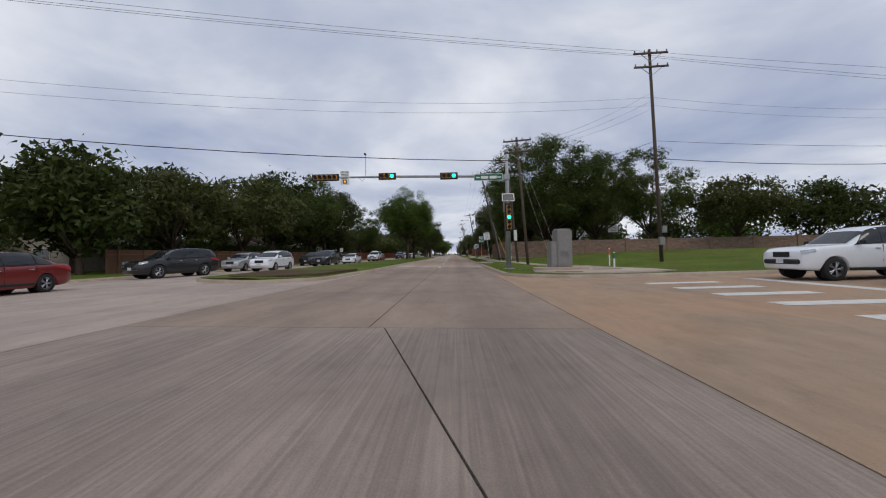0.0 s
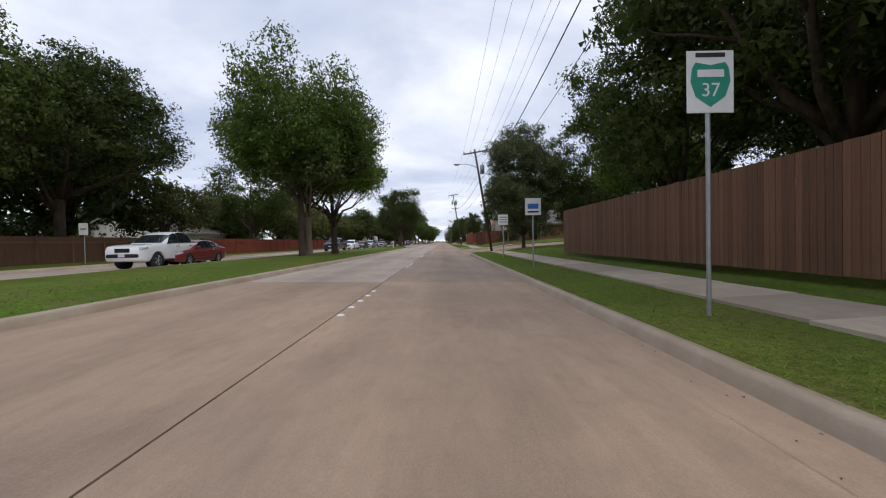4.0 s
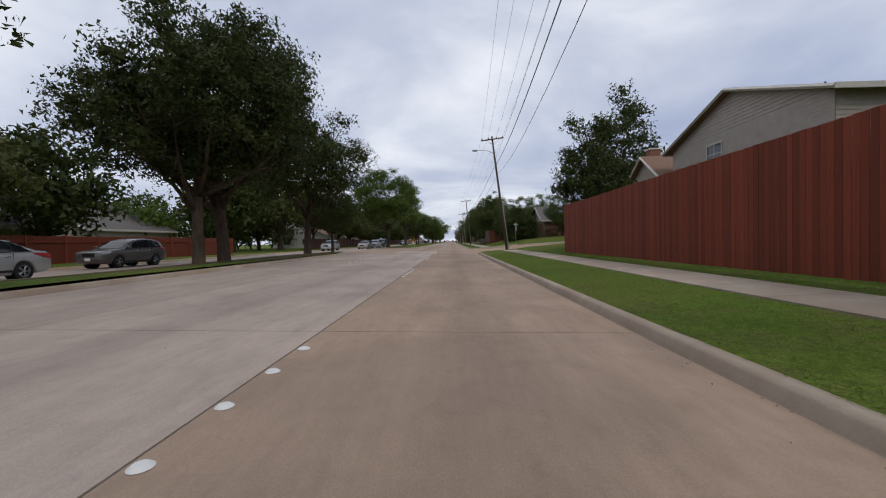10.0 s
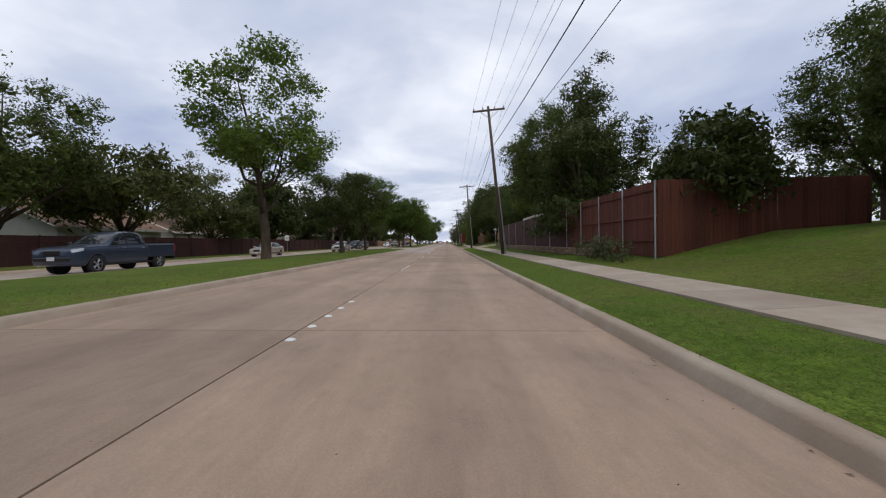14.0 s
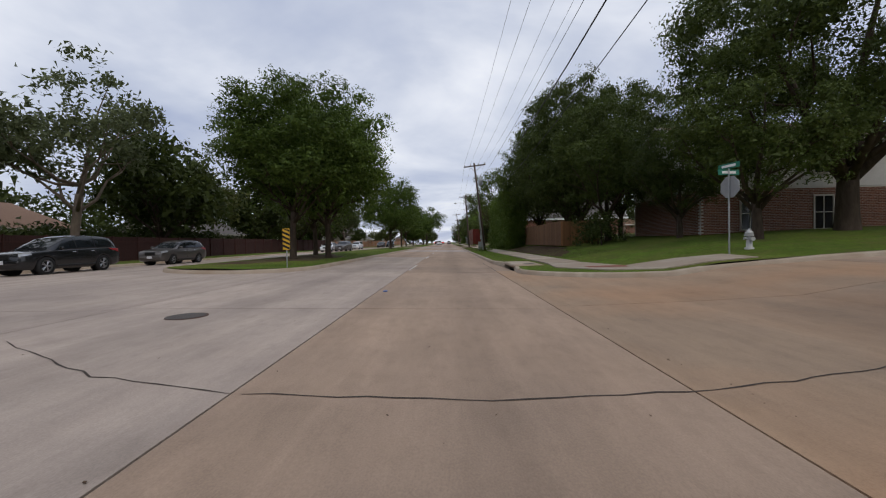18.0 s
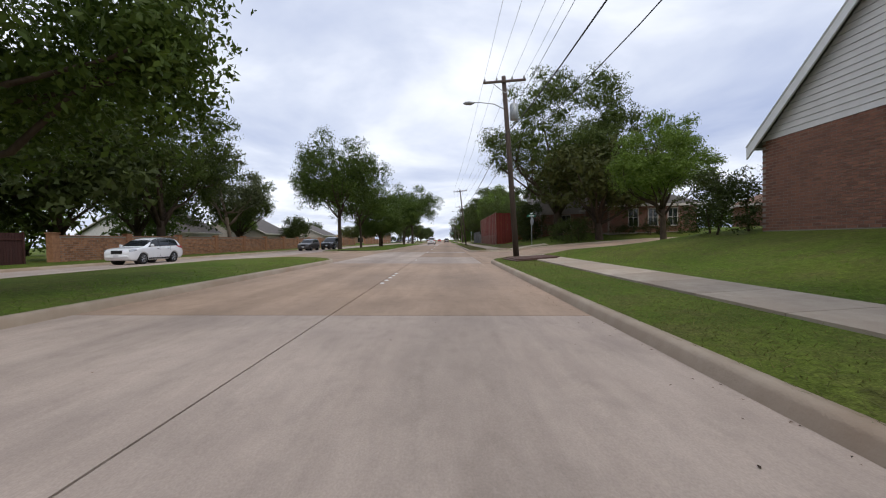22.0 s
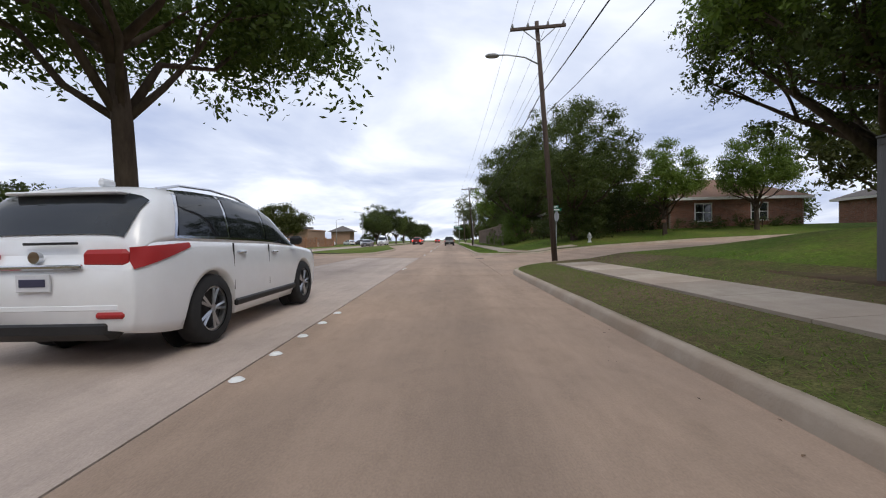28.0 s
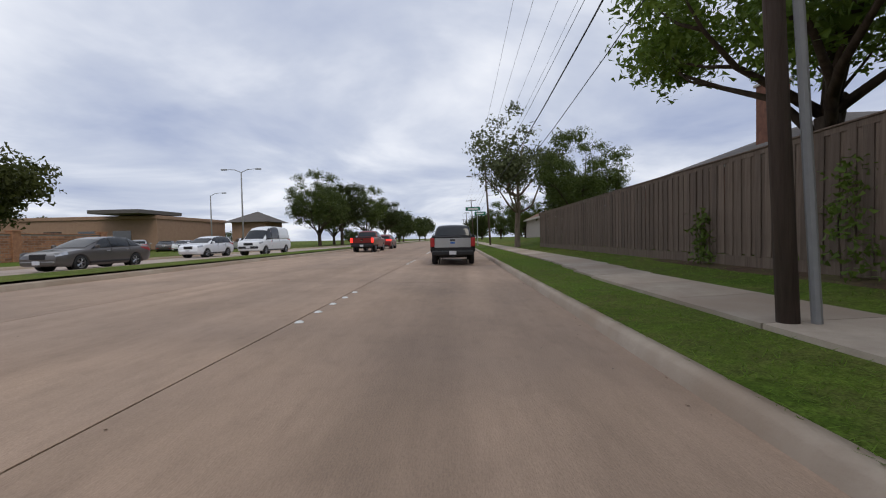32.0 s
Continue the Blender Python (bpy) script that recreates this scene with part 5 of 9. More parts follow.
# guy wires with yellow guards
for x0, y0, h, x1, y1 in ((7.7, 65.4, 9.0, 10.4, 63.4), (7.9, 65.4, 7.0, 9.4, 62.6), (6.4, 84.0, 6.2, 7.8, 76.4)):
    gwire = thing("guy_wire", Matrix.Translation((x1, y1, gz(x1, y1))), "steel guy wire with a yellow plastic guard", "guy wire")
    d = Vector((x0 - x1, y0 - y1, h))
    part("cable", one_tube([(0, 0, -0.1), d], [0.008, 0.008], 5), STEEL, gwire)
    part("guard", one_tube([d * (0.1 if y0 > 80 else 0.02), d * (0.5 if y0 > 80 else 0.26)], [0.022, 0.022], 8), YELLOW, gwire, "yellow guy guard")

# ---------------------------------------------------------------- fences and walls


def fence_wood(name, c1, c2):
    return material(name, c1, c2, 2.2, 0.85, bump=0.5, bump_scale=18, stretch=(6, 6, 0.35), rand=0.24)


WOOD_BROWN = fence_wood("brown_fence_wood", (0.185, 0.092, 0.05), (0.12, 0.06, 0.034))
WOOD_DARK = fence_wood("dark_stained_fence", (0.135, 0.038, 0.022), (0.085, 0.026, 0.016))
WOOD_RED = fence_wood("red_stained_fence", (0.24, 0.052, 0.024), (0.18, 0.038, 0.018))
WOOD_MAROON = fence_wood("maroon_fence_wood", (0.075, 0.026, 0.021), (0.048, 0.018, 0.015))
# weathered boards of the long run, colour lowered to carry the trees' shade
WOOD_OLD_SHADED = fence_wood("weathered_shaded_tan_wood", (0.20, 0.10, 0.045), (0.115, 0.062, 0.032))
WOOD_TAN = fence_wood("tan_fence_wood", (0.30, 0.145, 0.058), (0.21, 0.10, 0.042))
WOOD_TALL = fence_wood("cherry_stained_fence", (0.24, 0.04, 0.027), (0.16, 0.027, 0.019))
WOOD_GREY = fence_wood("weathered_grey_fence", (0.19, 0.142, 0.105), (0.095, 0.066, 0.048))
GREY_PAINT = fence_wood("grey_painted_fence", (0.115, 0.112, 0.11), (0.09, 0.088, 0.087))
BRICK_TAN = material("tan_brick", (0.29, 0.19, 0.135), (0.20, 0.13, 0.095), 5.0, 0.9, bump=0.4, bump_scale=30, rand=0.22)
BRICK_RED = material("red_brown_brick", (0.27, 0.125, 0.08), (0.17, 0.08, 0.055), 5.0, 0.9, bump=0.4, bump_scale=30, rand=0.25)
BRICK_MIX = material("mixed_ochre_brick", (0.42, 0.215, 0.115), (0.25, 0.12, 0.07), 5.0, 0.9, bump=0.4, bump_scale=30, rand=0.3)
MORTAR = material("mortar", (0.33, 0.29, 0.25), (0.26, 0.23, 0.2), 6.0, 0.95)

PALE_STEEL = material("dull_galvanised_steel", (0.36, 0.27, 0.22), (0.24, 0.17, 0.135), 6.0, 0.7, 0.0, spec=0.3)
RUSTY = material("dull_brown_steel", (0.19, 0.105, 0.078), (0.12, 0.068, 0.05), 6.0, 0.85, 0.0, spec=0.2)
rf = random.Random(9)


def picket_mesh(w, h, t_=0.02, top=0.0):
    bm = one_box(0, 0, h / 2, w, t_, h, bevel=0.004)
    me = bpy.data.meshes.new("board")
    bm.to_mesh(me)
    bm.free()
    return me


def wood_fence(a, b, height, mat, label, board=0.145, gap=0.006, cap=False, rails=(), posts=0.0, post_mat=None, base=None, overlap=False, wobble=0.01, joined=False, foot=0.0, post_up=0.0):
    """A board fence from a to b (x, y). rails: heights of rails on the road side; posts: spacing of posts on the road side."""
    a, b = Vector(a), Vector(b)
    d = (b - a)
    length = d.length
    ang = math.atan2(d.y, d.x)
    za, zb = (gz(a.x, a.y), gz(b.x, b.y)) if base is None else (base, base)
    f = thing("fence", Matrix.Translation((a.x, a.y, za)) @ Matrix.Rotation(ang, 4, "Z"), label, "fence")
    n = max(1, int(length / (board + gap)))
    step = length / n
    rise = (zb - za) / length
    if foot:
        part("kickboard", one_box(length / 2, 0, foot / 2 - 0.05, length, 0.04, foot + 0.1), mat, f)
    if joined:
        bm = bmesh.new()
        for k in range(n):
            box(bm, (k + 0.5) * step, 0.012 * (k % 2 if overlap else 0), height / 2 + rise * (k + 0.5) * step + rf.uniform(-wobble, wobble), step - gap, 0.02, height)
        part("boarding", bm, mat, f)["kind"] = "stuff"
        for k0 in range(0, n, 16):
            part("post", one_box(k0 * step, 0.05, height / 2, 0.09, 0.09, height + 0.1, bevel=0.008), mat, f)
        part("rail", one_box(length / 2, 0.04, height * 0.8, length, 0.04, 0.09), mat, f)
    else:
        me = picket_mesh(step - gap if not overlap else step * 1.2, height - foot)
        me.materials.append(mat)
        for k in range(n):
            o = new("board", me)
            o.parent = f
            o.location = ((k + 0.5) * step, (0.024 if k % 2 else 0.0) * (-1 if overlap else 0) + rf.uniform(-0.004, 0.004), foot + rise * (k + 0.5) * step + rf.uniform(-wobble, wobble))
            o.rotation_euler = (0, rf.uniform(-1, 1) * wobble * 0.3, 0)
    side = -0.05
    for h in rails:
        part("rail", one_box(length / 2, side, h + rise * length / 2, length, 0.05, 0.09, bevel=0.006), mat, f)
    if posts:
        m = max(1, round(length / posts))
        for k in range(m + 1):
            part("post", one_tube([(k * length / m, side - 0.06, -0.1), (k * length / m, side - 0.06, height + post_up + rise * k * length / m)], [0.032, 0.032], 8), post_mat or STEEL, f)
    if cap:
        part("cap", one_box(length / 2, 0, height + 0.02 + rise * length / 2, length, 0.13, 0.035, bevel=0.005), mat, f)
        part("trim", one_box(length / 2, -0.02, height - 0.06 + rise * length / 2, length, 0.03, 0.11), mat, f)
    return f


def brick_wall(a, b, height, mat, label, pil=5.0, base=None, courses=True, cap=None, pil_mat=None):
    """A masonry wall with piers and a coping; the bricks towards the road stand proud of the mortar."""
    a, b = Vector(a), Vector(b)
    d = b - a
    length, ang = d.length, math.atan2(d.y, d.x)
    z = gz(min(a.x, b.x, key=abs)) if base is None else base
    w = thing("garden_wall", Matrix.Translation((a.x, a.y, z)) @ Matrix.Rotation(ang, 4, "Z"), label, "wall")
    part("wall", one_box(length / 2, 0, height / 2 - 0.1, length, 0.2, height + 0.2), MORTAR, w)
    bm_v, bm_f = [], []
    rb = random.Random(int(length * 10))
    bl, bh = 0.42, 0.15
    rows, cols = int(height / bh), int(length / bl)
    for r in range(rows):
        for c in range(cols):
            x0 = c * bl + (bl / 2 if r % 2 else 0)
            p = 0.108 + rb.random() * 0.012
            for s in (1, -1):
                i = len(bm_v)
                zz, xx = r * bh, x0
                bm_v += [(xx + 0.01, s * p, zz + 0.01), (xx + bl - 0.01, s * p, zz + 0.01), (xx + bl - 0.01, s * p, zz + bh - 0.01), (xx + 0.01, s * p, zz + bh - 0.01)]
                bm_f.append((i, i + 1, i + 2, i + 3) if s < 0 else (i + 3, i + 2, i + 1, i))
    me = bpy.data.meshes.new("bricks")
    me.from_pydata(bm_v, [], bm_f)
    o = link_mesh("bricks", me, mat, w)
    o["kind"] = "stuff"
    part("coping", one_box(length / 2, 0, height + 0.03, length, 0.3, 0.07, bevel=0.012), cap or mat, w)
    n = max(1, round(length / pil))
    for k in range(n + 1):
        x = k * length / n
        part("pier", one_box(x, 0, (height + 0.15) / 2 - 0.05, 0.5, 0.42, height + 0.25, bevel=0.01), pil_mat or mat, w)
        part("pier_cap", one_box(x, 0, height + 0.2, 0.6, 0.52, 0.08, bevel=0.012), cap or mat, w)
    return w


# island bricks: lightness varies brick by brick inside one mesh
for m_ in (BRICK_TAN, BRICK_RED, BRICK_MIX):
    n_, l_ = m_.node_tree.nodes, m_.node_tree.links
    for q in [q for q in n_ if q.bl_idname == "ShaderNodeObjectInfo"]:
        target = q.outputs["Random"].links[0].to_socket
        l_.new(n_.new("ShaderNodeNewGeometry").outputs["Random Per Island"], target)

brick_wall((8.86, 83.86), (60, 79.5), 2.0, BRICK_TAN, "tan brick garden wall with piers and a coping", 5.2, base=0.62)
wood_fence((8.8, 105.5), (8.8, 84.3), 2.35, WOOD_BROWN, "tall brown wooden board fence beside the walk", base=0.45)
wood_fence((15.0, 159.6), (9.7, 159.6), 2.55, WOOD_DARK, "red-stained board fence with a gate facing the street", base=0.55)
wood_fence((9.7, 175.2), (9.7, 159.6), 2.6, WOOD_DARK, "dark red board-on-board fence with a cap rail", overlap=True, cap=True, base=0.42)
wood_fence((9.0, 198.7), (9.0, 174.9), 2.95, WOOD_RED, "freshly stained red board fence beside the walk", base=0.36)
wood_fence((14.5, 198.7), (9.0, 198.7), 2.95, WOOD_RED, "end run of the red board fence", base=0.36)
wood_fence((17.5, 257.5), (9.8, 257.5), 2.8, WOOD_DARK, "brown board fence facing a lawn", base=0.5)
wood_fence((9.8, 268.0), (9.8, 257.5), 2.8, WOOD_DARK, "brown board fence with rails and steel posts showing", rails=(0.6, 1.5, 2.5), posts=2.4, base=0.5)
wood_fence((10.0, 302.0), (10.0, 268.0), 2.7, WOOD_MAROON, "maroon board fence behind a low stone edging", posts=5.0, base=0.55)
wood_fence((13.6, 336.6), (10.6, 336.6), 1.9, WOOD_TAN, "tan cedar board fence under trees", base=0.75)
wood_fence((10.6, 353.0), (10.6, 336.6), 1.9, WOOD_OLD_SHADED, "weathered cedar board fence, tree shade put in its colour", base=0.75)
wood_fence((14.6, 416.1), (8.9, 416.1), 4.2, WOOD_TALL, "tall red board fence return beside a lawn", base=0.5)
wood_fence((8.9, 439.0), (8.9, 416.1), 4.3, WOOD_TALL, "very tall red fence with rails and steel posts showing", rails=(1.5, 2.4, 3.3, 4.2), posts=1.85, post_mat=PALE_STEEL, base=0.5, post_up=0.05)
for k in range(6):
    for j in range(7):
        kb = tagged(link("retaining_board", one_box(8.82, 417.7 + j * 3.02, 0.42 + 0.11 + k * 0.185, 0.045, 2.98, 0.175, bevel=0.006), WOOD_TALL), "red-stained horizontal retaining board at the fence foot", "fence", "retaining boards")
for j in range(19):
    tagged(link("retaining_post", one_tube([(8.72, 416.4 + j * 1.2, 0.3), (8.72, 416.4 + j * 1.2, 1.75)], [0.034, 0.034], 7), PALE_STEEL), "short steel post holding the retaining boards", "fence post", "retaining posts")
wood_fence((9.1, 446.5), (9.1, 439.0), 1.8, GREY_PAINT, "low dark slatted fence under trees", base=0.42)
wood_fence((9.3, 465.2), (9.3, 446.5), 2.4, GREY_PAINT, "grey painted board-on-board fence with a cap", overlap=True, cap=True, base=0.36, board=0.17)
wood_fence((9.45, 516.2), (9.45, 510.8), 2.85, WOOD_GREY, "old weathered grey board fence with creepers", wobble=0.035, base=0.45, foot=0.2, overlap=True)
wood_fence((9.4, 552.0), (9.4, 516.2), 2.65, WOOD_GREY, "old weathered grey board fence with creepers", wobble=0.03, base=0.42, cap=True, foot=0.2, overlap=True)
# low stacked stone edging
edge_rng = random.Random(4)
STONE = material("ledge_stone", (0.25, 0.165, 0.11), (0.15, 0.10, 0.07), 4.0, 0.9, bump=0.6, bump_scale=20, rand=0.3)
edging = thing("stone_edging", Matrix.Translation((9.35, 262, gz(9.35))), "low dry-stacked brown stone edging beside the walk", "wall")
for r in range(3):
    y = 0.0
    while y < 38:
        w = edge_rng.uniform(0.35, 0.75)
        part("stone", one_box(edge_rng.uniform(-0.02, 0.02), y + w / 2, 0.07 + r * 0.135, 0.3, w - 0.02, 0.13, bevel=0.025), STONE, edging)
        y += w

# far side
wood_fence((-23.6, 122), (-23.6, 58), 1.8, WOOD_BROWN, "brown board fence behind the far verge", joined=True, base=0.22)
wood_fence((-23.6, 218), (-23.6, 124), 1.8, WOOD_RED, "red-brown board fence behind the far verge", joined=True, base=0.22)
wood_fence((-23.6, 386), (-23.6, 240), 1.9, WOOD_MAROON, "dark maroon board fence behind the far verge", joined=True, base=0.22)
brick_wall((-23.8, 472), (-23.8, 388), 1.75, BRICK_MIX, "ochre brick subdivision wall with piers", 6.0, base=0.2)
brick_wall((-24.5, 548), (-24.5, 489), 1.75, BRICK_MIX, "ochre brick subdivision wall with piers", 6.0, base=0.2)

# ---------------------------------------------------------------- houses
ROOF_GREY = material("grey_shingles", (0.15, 0.135, 0.125), (0.10, 0.09, 0.083), 9.0, 0.95, bump=0.6, bump_scale=30, stretch=(1, 1, 4))
ROOF_BROWN = material("brown_shingles", (0.25, 0.15, 0.10), (0.17, 0.105, 0.072), 9.0, 0.95, bump=0.6, bump_scale=30, stretch=(1, 1, 4))
SIDING = material("beige_siding", (0.42, 0.37, 0.32), (0.36, 0.315, 0.27), 2.0, 0.8, rand=0.05)
SIDING_GREY = material("grey_siding", (0.34, 0.31, 0.30), (0.28, 0.255, 0.245), 2.0, 0.8, rand=0.06)
SIDING_WHITE = material("white_siding", (0.68, 0.66, 0.63), (0.60, 0.58, 0.55), 2.0, 0.8, rand=0.04)
TRIM = material("painted_trim", (0.60, 0.56, 0.50), (0.52, 0.49, 0.44), 3.0, 0.7)
TRIM_BROWN = material("brown_trim", (0.14, 0.085, 0.055), (0.11, 0.065, 0.042), 3.0, 0.7)
DOOR = material("dark_door_paint", (0.10, 0.04, 0.025), (0.08, 0.03, 0.02), 3.0, 0.5)
SOLAR = material("solar_panel", (0.03, 0.045, 0.085), (0.025, 0.035, 0.065), 3.0, 0.15, spec=0.7)


def brick_face(parent, p0, p1, z0, z1, mat, proud=0.012):
    """Courses of bricks laid against a wall face from p0 to p1 (local x, y)."""
    a, b = Vector(p0), Vector(p1)
    d = (b - a)
    L = d.length
    d.normalize()
    nrm = Vector((d.y, -d.x))
    vs, fs = [], []
    bl, bh = 0.30, 0.1
    for r in range(int((z1 - z0) / bh)):
        for c in range(int(L / bl)):
            x0 = c * bl + (bl / 2 if r % 2 else 0)
            if x0 + bl > L:
                continue
            i = len(vs)
            for xx, zz in ((x0 + 0.008, z0 + r * bh + 0.008), (x0 + bl - 0.008, z0 + r * bh + 0.008), (x0 + bl - 0.008, z0 + (r + 1) * bh - 0.008), (x0 + 0.008, z0 + (r + 1) * bh - 0.008)):
                q = a + d * xx + nrm * proud
                vs.append((q.x, q.y, zz))
            fs.append((i, i + 1, i + 2, i + 3))
    me = bpy.data.meshes.new("bricks")
    me.from_pydata(vs, [], fs)
    o = link_mesh("bricks", me, mat, parent)
    o["kind"] = "stuff"


def lap_face(parent, p0, p1, z0, z1, mat, gable=None):
    """Lapped siding boards on a wall face; gable: height of the triangle above z1."""
    a, b = Vector(p0), Vector(p1)
    d = (b - a)
    L = d.length
    d.normalize()
    nrm = Vector((d.y, -d.x))
    bm = bmesh.new()
    h = 0.2
    z = z0
    top = z1 + (gable or 0)
    while z < top - 0.02:
        s0 = 0.0 if z < z1 else (z - z1) / gable * L / 2
        s1 = 0.0 if z + h < z1 else (min(z + h, top) - z1) / gable * L / 2 if gable else 0.0
        q = [a + d * s0 + nrm * 0.03, b - d * s0 + nrm * 0.03, b - d * max(s0, s1) + nrm * 0.008, a + d * max(s0, s1) + nrm * 0.008]
        zz = [z, z, min(z + h, top), min(z + h, top)]
        bm.faces.new([bm.verts.new((p.x, p.y, k)) for p, k in zip(q, zz)])
        z += h
    o = part("siding", bm, mat, parent)
    return o


def window(parent, p0, p1, zc, w, h, along, frame=TRIM, panes=2):
    """A framed window on the wall face from p0 to p1, centred at along metres."""
    a, b = Vector(p0), Vector(p1)
    d = (b - a).normalized()
    nrm = Vector((d.y, -d.x))
    c = a + d * along
    ang = math.atan2(d.y, d.x)
    R = Matrix.Translation((c.x + nrm.x * 0.03, c.y + nrm.y * 0.03, zc)) @ Matrix.Rotation(ang, 4, "Z")
    wnd = part("window", one_box(0, 0.02, 0, w, 0.04, h), GLASS, parent, "dark glazed sash window")
    wnd.matrix_local = R
    for nm, bx in (("head", (0, -0.015, h / 2 + 0.04, w + 0.2, 0.08, 0.1)), ("sill", (0, -0.03, -h / 2 - 0.04, w + 0.24, 0.12, 0.08)), ("jamb", (-w / 2 - 0.04, -0.015, 0, 0.08, 0.08, h)), ("jamb", (w / 2 + 0.04, -0.015, 0, 0.08, 0.08, h)), ("mullion", (0, -0.01, 0, w, 0.04, 0.05))):
        part(nm, one_box(*bx, bevel=0.006), frame, wnd)
    if panes > 1:
        part("mullion", one_box(0, -0.01, 0, 0.05, 0.04, h), frame, wnd)


def house(x0, x1, y0, y1, eave, ridge, label, wall="brick", brick=None, roof=ROOF_GREY, axis="y", hip=False, over=0.5, base=None, upper=None, windows=(), chimney=None, trim=TRIM, door=None):
    """A house on the rectangle x0..x1, y0..y1. axis: the way its ridge runs. windows: (face, along, height of centre, width, height)."""
    brick = brick or BRICK_RED
    bz = gz(x0 + 1.0 if x0 > 0 else (x0 + x1) / 2, (y0 + y1) / 2) - 0.1 if base is None else base
    h = thing("house", Matrix.Translation((x0, y0, bz)), label, "house")
    W, D = x1 - x0, y1 - y0
    part("wall", one_box(W / 2, D / 2, eave / 2 - 0.2, W, D, eave + 0.4), MORTAR if wall == "brick" else SIDING if upper is None else upper, h)
    faces = {"front": ((0, D), (0, 0)), "near": ((0, 0), (W, 0)), "back": ((W, 0), (W, D)), "far": ((W, D), (0, D))}
    split = eave if wall == "brick" else 0.0 if wall == "siding" else eave * 0.5
    for key in ("front", "near"):
        p0, p1 = faces[key]
        if split > 0:
            brick_face(h, p0, p1, 0.0, split, brick)
        if split < eave:
            gable = ridge - eave if not hip and ((axis == "y" and key == "near") or (axis == "x" and key == "front")) else None
            lap_face(h, p0, p1, split, eave, upper or SIDING, gable)
        elif not hip and ((axis == "y" and key == "near") or (axis == "x" and key == "front")):
            lap_face(h, p0, p1, eave, eave, upper or SIDING, ridge - eave)
    # roof
    bm = bmesh.new()
    o = over
    if axis == "y":
        e = [(-o, -o), (W + o, -o), (W + o, D + o), (-o, D + o)]
        r0, r1 = ((W / 2, W / 2 if hip else -o), (W / 2, D - W / 2 if hip else D + o))
        if hip and D <= W:
            r0, r1 = (W / 2, D / 2 - 0.3), (W / 2, D / 2 + 0.3)
    else:
        e = [(-o, D + o), (-o, -o), (W + o, -o), (W + o, D + o)]
        r0, r1 = ((D / 2 if hip else -o, D / 2), (W - D / 2 if hip else W + o, D / 2))
        if hip and W <= D:
            r0, r1 = (W / 2 - 0.3, D / 2), (W / 2 + 0.3, D / 2)
    slope = (ridge - eave) / ((W if axis == "y" else D) / 2)
    ez = eave - o * slope * 0.6
    for dz, flip in ((0.16, False), (0.0, True)):
        ev = [bm.verts.new((*p, ez + dz)) for p in e]
        ra, rb = bm.verts.new((*r0, ridge + dz)), bm.verts.new((*r1, ridge + dz))
        fs = [(ev[1], ev[2], rb, ra), (ev[3], ev[0], ra, rb), (ev[0], ev[1], ra), (ev[2], ev[3], rb)]
        for k, f in enumerate(fs):
            if k >= 2 and not hip and flip is False and False:
                continue
            if k < 2 or hip:
                bm.faces.new(f[::-1] if flip else f)
        if flip:
            for k in range(4):
                if hip or k in ((1, 3) if True else ()):
                    pass
    bmesh.ops.recalc_face_normals(bm, faces=bm.faces)
    part("roof", bm, roof, h, "shingled roof")
    for k in range(4):
        a_, b_ = Vector(e[k]), Vector(e[(k + 1) % 4])
        if not hip and k in (0, 2):
            continue
        mid_ = (a_ + b_) / 2
        L = (b_ - a_).length
        ang = math.atan2((b_ - a_).y, (b_ - a_).x)
        fb = part("fascia", one_box(0, 0, 0, L, 0.05, 0.24), trim, h)
        fb.matrix_local = Matrix.Translation((mid_.x, mid_.y, ez + 0.06)) @ Matrix.Rotation(ang, 4, "Z")
    if not hip:
        ends = ((r0, e[0], e[1]), (r1, e[2], e[3]))
        for rr, p, q in ends:
            for s in (p, q):
                part("bargeboard", one_tube([(s[0], s[1], ez + 0.05), (rr[0], rr[1], ridge + 0.05)], [0.1, 0.1], 4), trim, h)
    for key, along, zc, w, hh in windows:
        window(h, *faces[key], zc, w, hh, along, trim)
    if door:
        key, along = door
        p0, p1 = Vector(faces[key][0]), Vector(faces[key][1])
        d = (p1 - p0).normalized()
        nrm = Vector((d.y, -d.x))
        c = p0 + d * along + nrm * 0.03
        dd = part("door", one_box(0, 0, 1.02, 1.0, 0.08, 2.05, bevel=0.01), DOOR, h, "dark front door")
        dd.matrix_local = Matrix.Translation((c.x, c.y, 0)) @ Matrix.Rotation(math.atan2(d.y, d.x), 4, "Z")
        part("handle", one_tube([(0.38, -0.09, 0.95), (0.38, -0.09, 1.15)], [0.015, 0.015], 6), STEEL, dd)
    if chimney:
        cx, cy, ch, cm = chimney
        c = part("chimney", one_box(cx, cy, ch / 2, 0.9, 0.7, ch, bevel=0.02), cm, h)
        part("chimney_cap", one_box(cx, cy, ch + 0.06, 1.05, 0.85, 0.12, bevel=0.02), TRIM, c)
        part("flue", one_tube([(cx, cy, ch), (cx, cy, ch + 0.45)], [0.16, 0.16], 8), BLACK, c)
    # roof vents
    part("vent", one_tube([(W * 0.4, D * 0.5, ridge - 0.6), (W * 0.4, D * 0.5, ridge + 0.35)], [0.05, 0.05], 8), BLACK, h)
    return h


